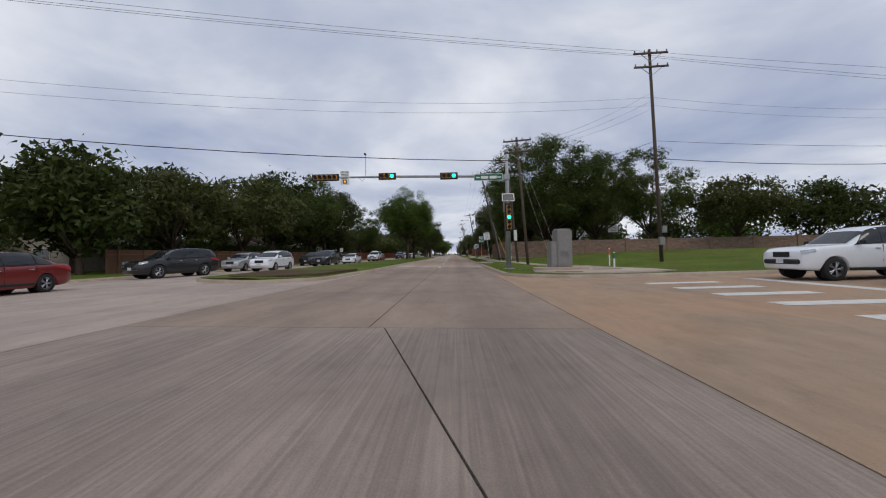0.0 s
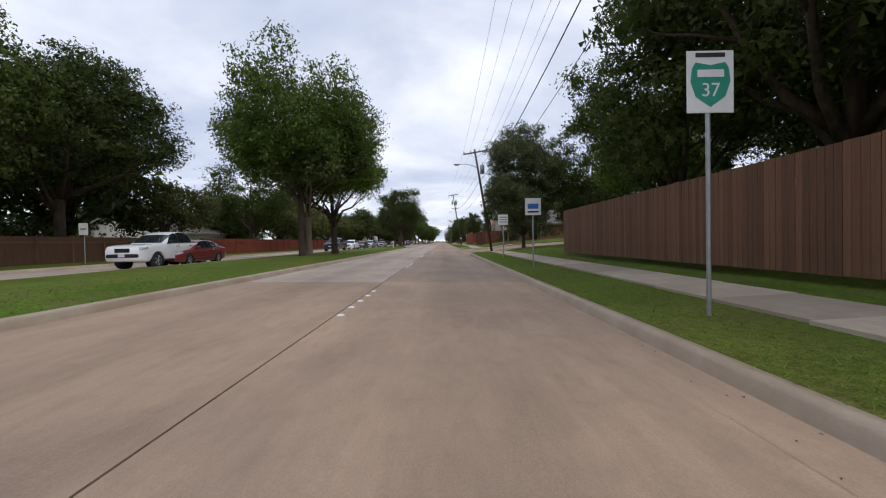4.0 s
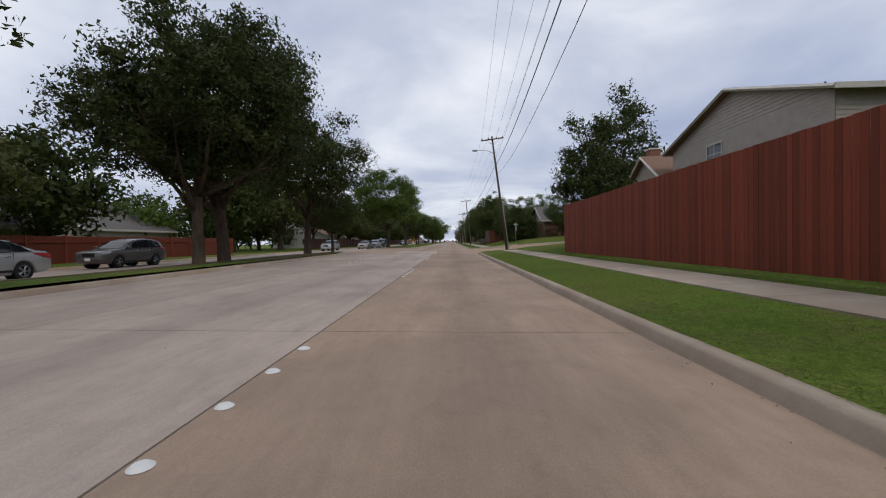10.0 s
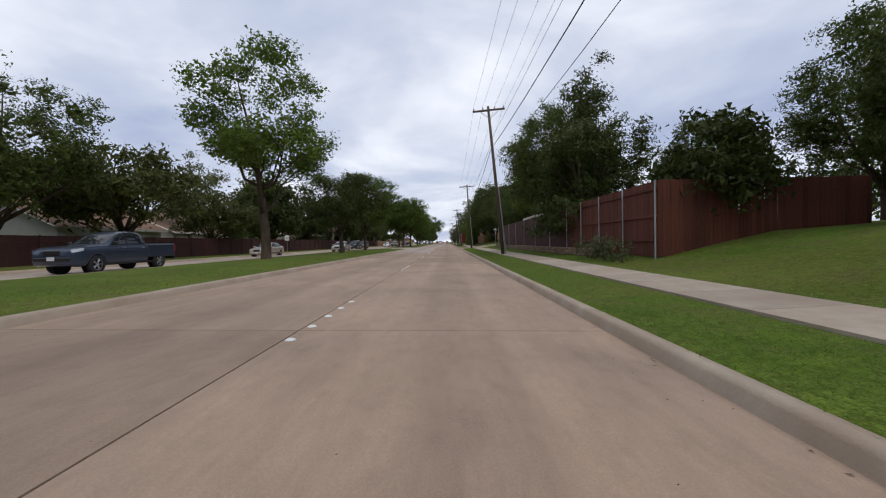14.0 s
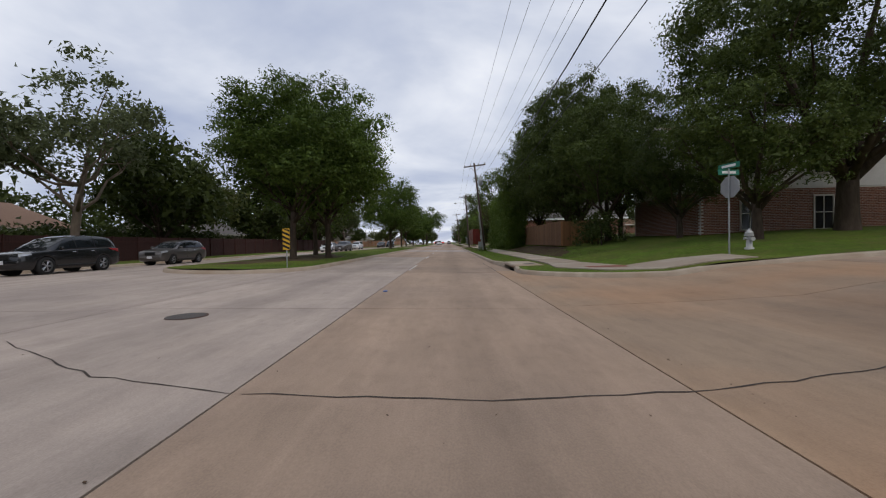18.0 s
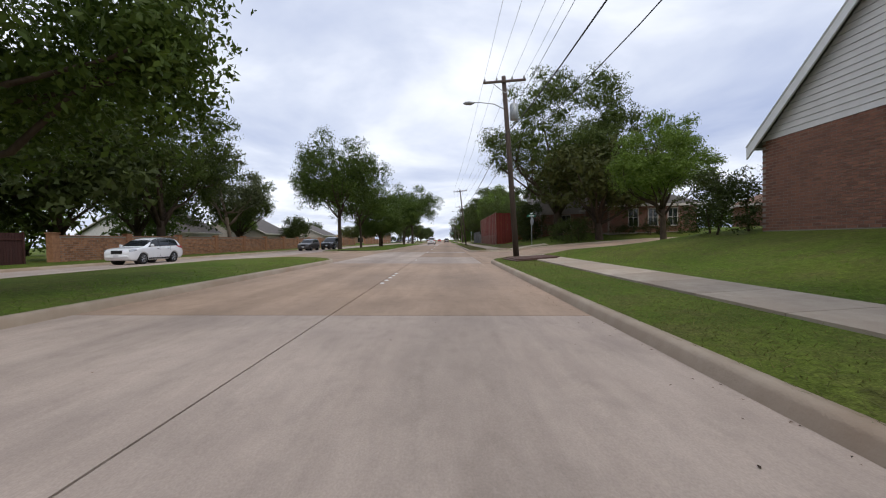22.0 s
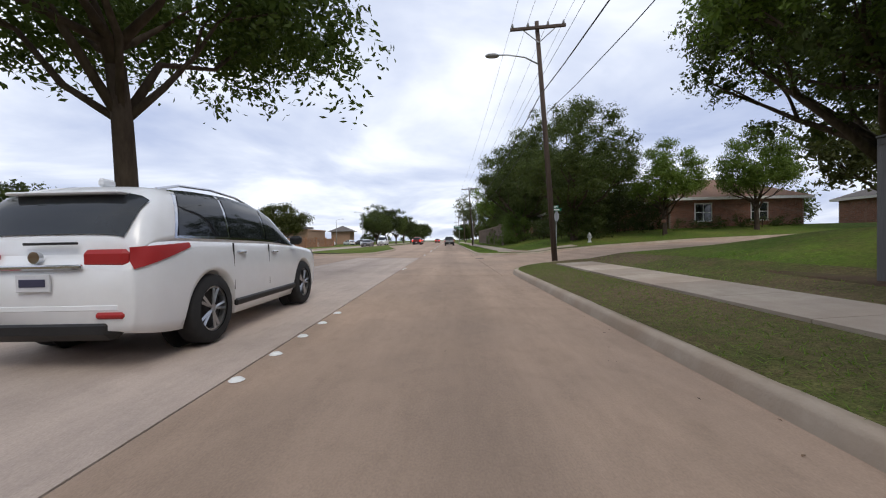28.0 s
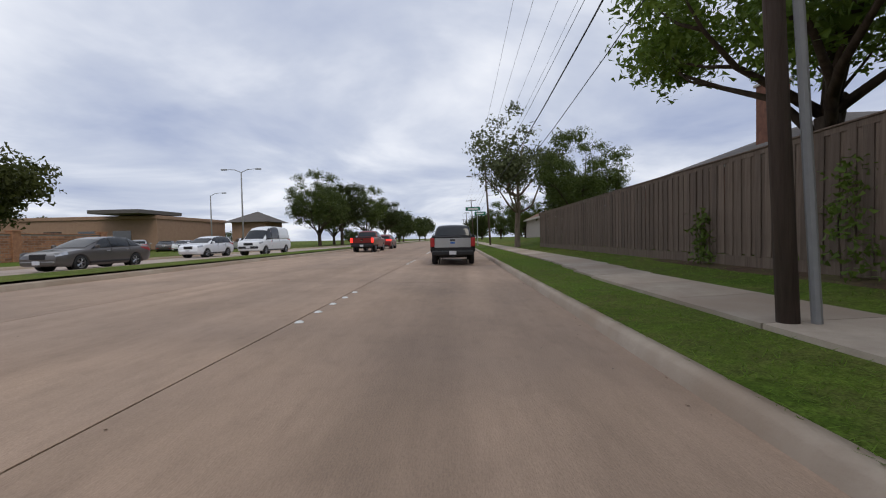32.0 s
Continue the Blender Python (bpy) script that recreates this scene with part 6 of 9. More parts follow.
house(15.0, 33.0, 148.0, 159.0, 2.8, 5.3, "low brick ranch house with a grey hipped roof", roof=ROOF_GREY, hip=True, axis="x", brick=BRICK_MIX, over=0.7, trim=TRIM_BROWN,
      windows=(("near", 3.0, 1.5, 1.6, 1.5), ("near", 8.5, 1.5, 1.8, 1.5), ("near", 14, 1.5, 1.8, 1.5), ("front", 3, 1.6, 0.9, 1.5), ("front", 7, 1.6, 0.9, 1.5)), door=("near", 11.3))
house(18.0, 31.0, 190.5, 202.5, 6.1, 8.3, "two-storey beige house with siding and a brown roof", wall="siding", axis="x", roof=ROOF_BROWN, upper=SIDING,
      windows=(("front", 4.5, 5.0, 1.3, 1.2), ("front", 9.0, 2.2, 1.2, 1.2), ("near", 4.0, 5.2, 1.0, 1.0), ("near", 9.0, 5.2, 1.4, 1.0)))
house(17.6, 27.0, 202.9, 208.4, 4.3, 6.4, "beige sided house wing with a brown roof and chimney", wall="siding", axis="x", roof=ROOF_BROWN, upper=SIDING, chimney=(1.0, 3.6, 7.2, BRICK_RED))
solar_house = house(18.5, 31.0, 245.0, 256.0, 3.0, 5.8, "brick house with solar panels on its roof", hip=False, axis="x", roof=ROOF_GREY, brick=BRICK_RED, windows=(("front", 4, 1.6, 1.6, 1.4), ("near", 4, 1.6, 1.6, 1.4)), chimney=(8, 8, 7.0, BRICK_RED))
ang_ = math.atan2(2.8, 5.5)
for k in range(6):
    o = part("solar_panel", one_box(0, 0, 0, 1.6, 3.4, 0.05, bevel=0.01), SOLAR, solar_house, "dark blue solar panel")
    o.matrix_local = Matrix.Translation((1.6 + k * 1.66, 2.6, 3.0 + 2.6 * 2.8 / 5.5 + 0.27)) @ Matrix.Rotation(ang_, 4, "X")
house(33, 47, 208.0, 216.5, 2.9, 5.2, "red brick bungalow with a brown roof", axis="x", roof=ROOF_BROWN, brick=BRICK_RED, hip=True, windows=(("front", 4, 1.5, 2.0, 1.5), ("near", 4, 1.5, 2, 1.5), ("near", 9, 1.5, 2, 1.5)))
house(13.0, 25.0, 280.0, 296.0, 2.8, 5.0, "low house with a pale brown shingle roof", axis="y", roof=ROOF_BROWN, brick=BRICK_RED, hip=True)
house(17.5, 32.0, 330.5, 339.0, 5.8, 7.8, "two-storey house, brick below and white siding above", wall="half", axis="x", roof=ROOF_BROWN, upper=SIDING_WHITE, brick=BRICK_RED,
      windows=(("near", 3.0, 4.4, 1.1, 1.3), ("near", 7.5, 4.4, 1.1, 1.3), ("near", 3.0, 1.3, 1.1, 2.0), ("near", 7.5, 1.3, 1.1, 2.0), ("front", 4.0, 4.4, 1.1, 1.3)))
house(32, 45, 322, 331, 2.9, 5.0, "red brick bungalow behind trees", axis="x", roof=ROOF_BROWN, hip=True, windows=(("near", 4, 1.5, 2, 1.5),))
gable_house = house(13.5, 29.0, 366.3, 377.0, 3.2, 8.0, "brick house with a tall white gable end", wall="brick", axis="x", roof=ROOF_GREY, upper=SIDING_WHITE, brick=BRICK_RED, over=0.3, trim=WHITE,
      windows=(("front", 5.2, 5.0, 1.2, 0.9),))
for side in (-1, 1):
    bm = bmesh.new()
    mid_y, slope = 5.35, 4.8 / 5.35
    y_e = mid_y + side * (mid_y + 0.3)
    for y, z in ((y_e, 3.2 - 0.3 * slope), (mid_y, 8.0)):
        for dz in (0.1, -0.28):
            for x in (-0.36, -0.3):
                bm.verts.new((x, y, z + dz))
    bmesh.ops.convex_hull(bm, input=bm.verts)
    part("rake_board", bm, WHITE, gable_house, "cream painted rake board")
house(13.5, 27.0, 410.0, 417.6, 5.6, 7.2, "two-storey house, dark brick below and grey siding above", wall="half", axis="x", roof=ROOF_GREY, upper=SIDING_GREY, brick=BRICK_RED,
      windows=(("near", 3.0, 4.9, 1.0, 1.5), ("near", 6.5, 4.9, 1.0, 1.5), ("near", 3.0, 1.6, 1.0, 1.9), ("near", 6.5, 1.6, 1.0, 1.9), ("near", 10.0, 1.6, 1.0, 1.9), ("front", 4, 4.9, 1.0, 1.4)), door=("near", 8.3))
house(18.5, 27.5, 402.5, 409.0, 2.8, 4.6, "low brick house with a grey hipped roof under a big oak", axis="x", roof=ROOF_GREY, brick=BRICK_RED, hip=True, windows=(("near", 2.5, 1.5, 0.9, 1.7), ("near", 4.5, 1.5, 0.9, 1.7), ("near", 6.5, 1.5, 0.9, 1.7)))
house(38, 50, 403.0, 412.0, 2.8, 5.2, "low brick house with a brown hipped roof", axis="x", roof=ROOF_BROWN, brick=BRICK_RED, hip=True)
house(22, 34, 494.0, 502.0, 2.8, 4.8, "low brick house with a red-brown roof and porch posts", axis="x", roof=ROOF_BROWN, brick=BRICK_RED, hip=True, windows=(("near", 3, 1.5, 1.4, 1.5), ("near", 8, 1.5, 1.4, 1.5)), trim=WHITE)
house(44, 58, 492.0, 501.0, 2.8, 5.0, "low brick house with a grey roof", axis="x", roof=ROOF_GREY, hip=True)
house(14.2, 27.0, 500.0, 509.5, 2.8, 4.9, "low house with a brown roof behind shrubs", axis="x", roof=ROOF_BROWN, hip=True)
house(13.5, 27.0, 531.5, 543.0, 2.7, 5.0, "house roof with a brick chimney behind the fence", axis="x", roof=ROOF_GREY, hip=True, chimney=(2.5, 5.0, 6.2, BRICK_RED))
house(14, 24, 572, 584, 2.8, 5.2, "pale house with a brown roof beyond the fence", wall="siding", axis="x", roof=ROOF_BROWN, hip=True, windows=(("near", 3, 1.5, 1.2, 1.2),))
# far side
for x0, x1, y0, y1, e_, r_, up, rf_, lab in ((-46, -33, 134, 146, 3.0, 6.2, SIDING_WHITE, ROOF_GREY, "white-gabled house behind the far fence"), (-50, -35, 212, 224, 3.0, 6.4, SIDING, ROOF_GREY, "tan house with a steep grey roof"),
                                              (-44, -32, 196, 206, 2.8, 5.0, SIDING, ROOF_GREY, "house with a grey roof among far trees"), (-46, -31, 276, 288, 3.0, 6.6, SIDING_WHITE, ROOF_BROWN, "pale house behind the far fence"), (-47, -33, 293, 304, 3.0, 6.0, SIDING, ROOF_BROWN, "tan house behind the far fence"),
                                              (-48, -34, 362, 374, 3.0, 6.4, SIDING, ROOF_GREY, "tan house with a grey roof behind far trees"), (-52, -38, 420, 431, 3.0, 7.0, SIDING_WHITE, ROOF_GREY, "white house with a dark gabled roof beyond the brick wall"), (-48, -34, 440, 452, 3.0, 6.8, SIDING, ROOF_GREY, "brown-roofed house beyond the brick wall"),
                                              (-46, -32, 470, 482, 3.0, 6.2, SIDING, ROOF_GREY, "grey-roofed house beyond the brick wall"), (-44, -30, 96, 108, 2.8, 5.0, SIDING, ROOF_BROWN, "low house among far trees"), (-46, -33, 66, 78, 2.8, 5.2, SIDING, ROOF_GREY, "low house among far trees"),
                                              (-46, -33, 330, 342, 2.8, 5.4, SIDING, ROOF_BROWN, "low house among far trees")):
    house(x0, x1, y0, y1, e_, r_, lab, wall="siding", axis="y", roof=rf_, upper=up, windows=(("near", 4, 1.6, 1.6, 1.4), ("near", 9, 1.6, 1.6, 1.4)))
# commercial block and canopy far left
TAN_WALL = material("tan_stucco", (0.36, 0.23, 0.155), (0.31, 0.195, 0.13), 2.0, 0.9)
shop = thing("shop_building", Matrix.Translation((-70, 572, 0.4)), "long low tan stucco commercial building", "building")
part("wall", one_box(14, 8, 2.2, 34, 16, 4.4, bevel=0.05), TAN_WALL, shop)
part("parapet", one_box(14, 8, 4.5, 34.4, 16.4, 0.5, bevel=0.04), TAN_WALL, shop)
for k in range(6):
    part("window", one_box(1 + k * 5, -0.03, 1.6, 2.6, 0.1, 2.2), GLASS, shop)
part("roof", polygon_prism([(24, -3), (31, -3), (31, 5), (24, 5)], 4.9, 5.4), ROOF_GREY, shop)
kiosk = thing("pavilion", Matrix.Translation((-33, 588, 0.4)), "pavilion with a green-grey hipped roof", "building")
bm = bmesh.new()
v = [bm.verts.new(p) for p in ((-4, -4, 4.2), (4, -4, 4.2), (4, 4, 4.2), (-4, 4, 4.2), (0, 0, 6.2))]
for f in ((0, 1, 4), (1, 2, 4), (2, 3, 4), (3, 0, 4)):
    bm.faces.new([v[k] for k in f])
bm.faces.new([v[3], v[2], v[1], v[0]])
part("roof", bm, ROOF_GREY, kiosk)
part("wall", one_box(0, 0, 2.1, 6, 6, 4.2), TAN_WALL, kiosk)

# ---------------------------------------------------------------- vehicles (each faces its own +y)
RUBBER = material("tyre_rubber", (0.022, 0.022, 0.023), (0.016, 0.016, 0.017), 9.0, 0.85)
ALLOY = material("alloy_rim", (0.45, 0.46, 0.48), (0.36, 0.37, 0.39), 8.0, 0.3, 0.85)
CAR_GLASS = material("tinted_car_glass", (0.018, 0.022, 0.026), (0.013, 0.016, 0.019), 2.0, 0.03, spec=0.5)
RED_LENS = glow_material("red_tail_lens", (0.30, 0.012, 0.012), 0.06)
RED_LIT = glow_material("lit_brake_lens", (0.9, 0.03, 0.02), 2.2)
CLEAR_LENS = material("clear_headlamp", (0.55, 0.57, 0.6), (0.4, 0.42, 0.45), 6.0, 0.1, 0.4)
CHROME = material("chrome_trim", (0.62, 0.63, 0.65), (0.55, 0.56, 0.58), 5.0, 0.12, 1.0)
PLATE = material("licence_plate", (0.62, 0.63, 0.66), (0.55, 0.56, 0.6), 9.0, 0.5)
PLATE_INK = material("plate_ink", (0.05, 0.05, 0.09), (0.04, 0.04, 0.08), 5.0, 0.5)

PROFILES = {
    # y, underside z, shoulder z, half width
    "sedan": dict(L=4.75, H=1.45, st=[(2.36, .32, .60, .70), (2.28, .24, .70, .82), (2.0, .20, .78, .88), (1.5, .20, .86, .905), (.95, .20, .92, .91), (0, .20, .94, .915), (-1.1, .20, .97, .915), (-1.75, .22, 1.0, .90), (-2.15, .26, 1.0, .87), (-2.33, .32, .94, .82), (-2.38, .40, .80, .76)],
                  roof=[(1.12, .93), (.75, 1.13), (.25, 1.36), (-.1, 1.43), (-.6, 1.45), (-1.1, 1.39), (-1.5, 1.22), (-1.9, 1.01)], side=[(.95, .30, .0, .05), (-.05, .02, -1.0, -.95), (-1.06, -1.0, -1.62, -1.2)], ws=(1.05, .35), bg=(-1.85, -1.12), wheel=(1.42, -1.36, .325), lamp_z=.72, tail_z=.86),
    "suv": dict(L=5.0, H=1.74, st=[(2.47, .36, .78, .74), (2.38, .28, .92, .86), (2.05, .25, 1.02, .94), (1.5, .25, 1.08, .965), (.95, .25, 1.12, .975), (0, .25, 1.17, .98), (-1.2, .25, 1.2, .985), (-2.0, .27, 1.22, .975), (-2.35, .32, 1.2, .95), (-2.48, .36, 1.08, .90), (-2.53, .42, .84, .86)],
                roof=[(1.3, 1.14), (.9, 1.42), (.4, 1.7), (-.05, 1.80), (-.7, 1.85), (-1.4, 1.84), (-2.0, 1.79), (-2.26, 1.58), (-2.44, 1.18)], side=[(1.05, .42, .02, .06), (-.03, .02, -.98, -.94), (-1.04, -1.0, -1.95, -1.72)], ws=(1.15, .45), bg=(-2.41, -2.12), wheel=(1.46, -1.44, .405), lamp_z=.95, tail_z=1.1),
    "crossover": dict(L=4.55, H=1.66, st=[(2.25, .36, .74, .70), (2.17, .28, .88, .82), (1.85, .25, .97, .885), (1.35, .25, 1.02, .905), (.85, .25, 1.06, .91), (0, .25, 1.07, .915), (-1.1, .25, 1.09, .915), (-1.8, .27, 1.1, .90), (-2.12, .32, 1.07, .87), (-2.24, .38, .98, .83), (-2.28, .45, .8, .79)],
                      roof=[(1.1, 1.05), (.72, 1.28), (.28, 1.52), (-.1, 1.61), (-.7, 1.65), (-1.3, 1.63), (-1.8, 1.55), (-2.0, 1.36), (-2.18, 1.07)], side=[(.92, .36, .0, .04), (-.05, .0, -.92, -.88), (-.98, -.94, -1.72, -1.5)], ws=(1.02, .38), bg=(-2.17, -1.92), wheel=(1.33, -1.3, .35), lamp_z=.86, tail_z=1.02),
    "pickup": dict(L=5.9, H=1.92, st=[(2.93, .45, .95, .78), (2.84, .38, 1.08, .92), (2.5, .36, 1.16, .98), (1.9, .36, 1.2, 1.0), (1.35, .36, 1.23, 1.0), (.4, .36, 1.24, 1.0), (-.6, .38, 1.25, 1.0), (-.98, .4, 1.25, 1.0)],
                   roof=[(1.4, 1.22), (1.05, 1.48), (.6, 1.78), (.2, 1.88), (-.3, 1.91), (-.72, 1.86), (-.92, 1.55), (-.97, 1.26)], side=[(1.2, .68, .32, .36), (.26, .28, -.78, -.72)], ws=(1.32, .7), bg=(-.975, -.78), wheel=(1.88, -1.8, .40), lamp_z=1.02, tail_z=1.05, bed=True),
    "van": dict(L=5.6, H=2.35, st=[(2.75, .42, .95, .80), (2.66, .35, 1.1, .93), (2.2, .33, 1.18, .98), (1.7, .33, 1.22, 1.0), (.6, .33, 1.24, 1.0), (-1.2, .33, 1.24, 1.0), (-2.6, .36, 1.24, .99), (-2.75, .42, 1.2, .95), (-2.8, .5, 1.0, .92)],
                roof=[(1.95, 1.2), (1.6, 1.55), (1.25, 1.9), (.9, 2.2), (0, 2.33), (-1.5, 2.33), (-2.5, 2.28), (-2.68, 1.9), (-2.74, 1.22)], side=[(1.75, 1.35, .85, .88), (.75, .75, -.5, -.5)], ws=(1.88, 1.15), bg=(-2.73, -2.6), wheel=(1.85, -1.75, .37), lamp_z=.98, tail_z=1.2),
}


def wheel_mesh(r, w=0.24):
    bm = bmesh.new()
    prof = [(-w / 2, r * 0.66), (-w / 2, r * 0.92), (-w / 2 + 0.03, r), (w / 2 - 0.03, r), (w / 2, r * 0.92), (w / 2, r * 0.66)]
    n = 24
    rings = [[bm.verts.new((x, q * math.cos(2 * math.pi * k / n), q * math.sin(2 * math.pi * k / n))) for x, q in prof] for k in range(n)]
    for k in range(n):
        a, b = rings[k], rings[(k + 1) % n]
        for j in range(len(prof) - 1):
            bm.faces.new((a[j], a[j + 1], b[j + 1], b[j]))
    bmesh.ops.recalc_face_normals(bm, faces=bm.faces)
    return bm


def rim_mesh(r, w=0.2, spokes=5):
    bm = bmesh.new()
    R = r * 0.68
    n = 24
    for x0, x1, q0, q1 in ((w / 2, w / 2, R, R * 0.88), (w / 2, -w / 2, R * 0.88, R * 0.86), (w / 2 + 0.004, w / 2 - 0.01, R * 0.2, 0.001)):
        a = [bm.verts.new((x0, q0 * math.cos(2 * math.pi * k / n), q0 * math.sin(2 * math.pi * k / n))) for k in range(n)]
        b = [bm.verts.new((x1, q1 * math.cos(2 * math.pi * k / n), q1 * math.sin(2 * math.pi * k / n))) for k in range(n)]
        for k in range(n):
            bm.faces.new((a[k], a[(k + 1) % n], b[(k + 1) % n], b[k]))
    for s in range(spokes):
        for d in (-0.16, 0.16):
            a = 2 * math.pi * s / spokes
            p0 = Vector((w / 2 - 0.01, R * 0.12 * math.cos(a), R * 0.12 * math.sin(a)))
            p1 = Vector((w / 2 - 0.012, R * 0.9 * math.cos(a + d), R * 0.9 * math.sin(a + d)))
            tube(bm, [p0, p1], [R * 0.06, R * 0.075], 4)
    # dark brake well behind the spokes
    c = [bm.verts.new((w / 2 - 0.06, R * 0.86 * math.cos(2 * math.pi * k / n), R * 0.86 * math.sin(2 * math.pi * k / n))) for k in range(n)]
    return bm


def loft(sections):
    bm = bmesh.new()
    rings = [[bm.verts.new(p) for p in s] for s in sections]
    for a, b in zip(rings, rings[1:]):
        for k in range(len(a)):
            bm.faces.new((a[k], a[(k + 1) % len(a)], b[(k + 1) % len(b)], b[k]))
    bm.faces.new(rings[0][::-1])
    bm.faces.new(rings[-1])
    bmesh.ops.recalc_face_normals(bm, faces=bm.faces)
    return bm


def quad(pts, thick=0.01):
    """A thin pane from corner points, thickened along its normal."""
    bm = bmesh.new()
    P = [Vector(p) for p in pts]
    n = (P[1] - P[0]).cross(P[-1] - P[0]).normalized() * thick
    a = [bm.verts.new(p) for p in P]
    b = [bm.verts.new(p + n) for p in P]
    bm.faces.new(a[::-1])
    bm.faces.new(b)
    for k in range(len(P)):
        j = (k + 1) % len(P)
        bm.faces.new((a[k], a[j], b[j], b[k]))
    bmesh.ops.recalc_face_normals(bm, faces=bm.faces)
    return bm


CABIN = [(0.94, 0.0), (0.925, 0.2), (0.885, 0.46), (0.835, 0.70), (0.77, 0.86), (0.66, 0.945), (0.48, 0.985), (0.25, 1.0), (0.0, 1.006)]


def soft_interp(x, xs, vs, w=0.12):
    """Linear interpolation with its corners rounded."""
    return float(np.mean([np.interp(x + d, xs, vs) for d in (-w, -w * 0.5, 0, w * 0.5, w)]))


def flank(g):
    """Half width of the body side against height, 0 at the sill and 1 at the waist."""
    return float(np.interp(g, [0, 0.1, 0.25, 0.42, 0.58, 0.7, 0.85, 0.95, 1], [0.93, 0.965, 0.985, 0.995, 1.0, 0.995, 0.985, 0.965, 0.93]))


def build_car(kind, body, label, category, lower=None, spokes=5, lit=False, tail_band=None, roof_rails=False):
    P = PROFILES[kind]
    st, roof = P["st"], P["roof"]
    c = thing("car" if kind != "pickup" else "pickup_truck", Matrix(), label, category, "road traffic")
    yk = [-s[0] for s in st]
    zs = lambda y: soft_interp(-y, yk, [s[2] for s in st])
    hw = lambda y: soft_interp(-y, yk, [s[3] for s in st])
    zb = lambda y: soft_interp(-y, yk, [s[1] for s in st])
    zr = lambda y: soft_interp(-y, [-s[0] for s in roof], [s[1] for s in roof], 0.07)
    yf, yr, r = P["wheel"]

    def under(y):
        """Lower edge of the flank, rising over the wheels."""
        z = zb(y)
        for yw in (yf, yr):
            d = (1.15 * r) ** 2 - (y - yw) ** 2
            if d > 0:
                z = max(z, r * 0.98 + math.sqrt(d))
        return z

    # lower body, cut out over the wheels
    sec = []
    n = 84 if roof_rails else 46
    for k in range(n + 1):
        y = st[0][0] + (st[-1][0] - st[0][0]) * (0.5 - 0.5 * math.cos(math.pi * k / n)) * 0.35 + (st[-1][0] - st[0][0]) * (k / n) * 0.65
        lo, zt, w = under(y), zs(y), hw(y)
        full = zb(y)
        half = []
        for f in (0.0, 0.12, 0.28, 0.45, 0.6, 0.74, 0.86, 0.95, 1.0):
            z = lo + (zt - lo) * f
            g = min(max((z - full) / max(zt - full, 0.01), 0), 1)
            half.append((w * flank(g), z))
        half += [(w * 0.86, zt + 0.012), (w * 0.66, zt + 0.024), (w * 0.35, zt + 0.03)]
        sec.append([(x, y, z) for x, z in half] + [(-x, y, z) for x, z in reversed(half)])
    part("body", loft(sec), body, c, smooth=True)
    part("underbody", one_box(0, (yf + yr) / 2, 0.42 if r < 0.36 else 0.5, hw(0) * 1.3, yf - yr + 2.6 * r, 0.36, bevel=0.03), BLACK, c)

    def cabin(y, v, side=1, out=0.0):
        """A point on the cabin: v = 0 at the waist, 1 at the middle of the roof."""
        k = v * (len(CABIN) - 1)
        i = min(int(k), len(CABIN) - 2)
        f = k - i
        p = [CABIN[max(i - 1, 0)], CABIN[i], CABIN[i + 1], CABIN[min(i + 2, len(CABIN) - 1)]]
        q = [0.5 * (2 * p[1][j] + (p[2][j] - p[0][j]) * f + (2 * p[0][j] - 5 * p[1][j] + 4 * p[2][j] - p[3][j]) * f * f + (3 * p[1][j] - p[0][j] - 3 * p[2][j] + p[3][j]) * f ** 3) for j in (0, 1)]
        lo = zs(y) - 0.02
        return Vector((side * (hw(y) * q[0] + out * (1 - v * 0.6)), y, lo + max(zr(y) - lo, 0.012) * q[1] + out * v))

    sec = []
    y0, y1 = roof[0][0], roof[-1][0]
    nc = 40 if roof_rails else 20
    for k in range(nc + 1):
        y = y0 + (y1 - y0) * k / nc
        vs = [j / 11 for j in range(12)]
        sec.append([cabin(y, v) for v in vs] + [cabin(y, v, -1) for v in reversed(vs[:-1])])
    part("cabin", loft(sec), body, c, smooth=True)

    def pane(name, ya, yb, va, vb, side, out, mat, label, nu=10, nv=4, across=False):
        """A curved pane lying on the cabin between two lines."""
        bm = bmesh.new()
        g = []
        for i in range(nu + 1):
            row_ = []
            for j in range(nv + 1):
                f, h_ = i / nu, j / nv
                if across:
                    # from one flank over the middle to the other
                    y = ya + (yb - ya) * h_
                    v = 1 - abs(2 * f - 1) * (1 - va)
                    p = cabin(y, v, 1 if f > 0.5 else -1, 0.0) + Vector((0, out * (1 if ya > 0 else -1), out))
                else:
                    y = (ya[0] + (yb[0] - ya[0]) * f) * (1 - h_) + (ya[1] + (yb[1] - ya[1]) * f) * h_
                    p = cabin(y, va + (vb - va) * h_, side, out)
                row_.append(bm.verts.new(p))
            g.append(row_)
        for i in range(nu):
            for j in range(nv):
                bm.faces.new((g[i][j], g[i + 1][j], g[i + 1][j + 1], g[i][j + 1]))
        bmesh.ops.recalc_face_normals(bm, faces=bm.faces)
        part(name, bm, mat, c, label, smooth=True)

    for s in (-1, 1):
        ys_all = [q for w_ in P["side"] for q in w_]
        pane("window_trim", (max(P["side"][0][:2]) + 0.04, P["side"][0][1] + 0.06), (P["side"][-1][2] - 0.06, P["side"][-1][3] - 0.06), 0.05, 0.60, s, 0.006, CHROME if roof_rails else BLACK, "")
        for y0b, y0t, y1b, y1t in P["side"]:
            pane("window", (y0b, y0t), (y1b, y1t), 0.08, 0.575, s, 0.012, CAR_GLASS, "dark tinted side window")
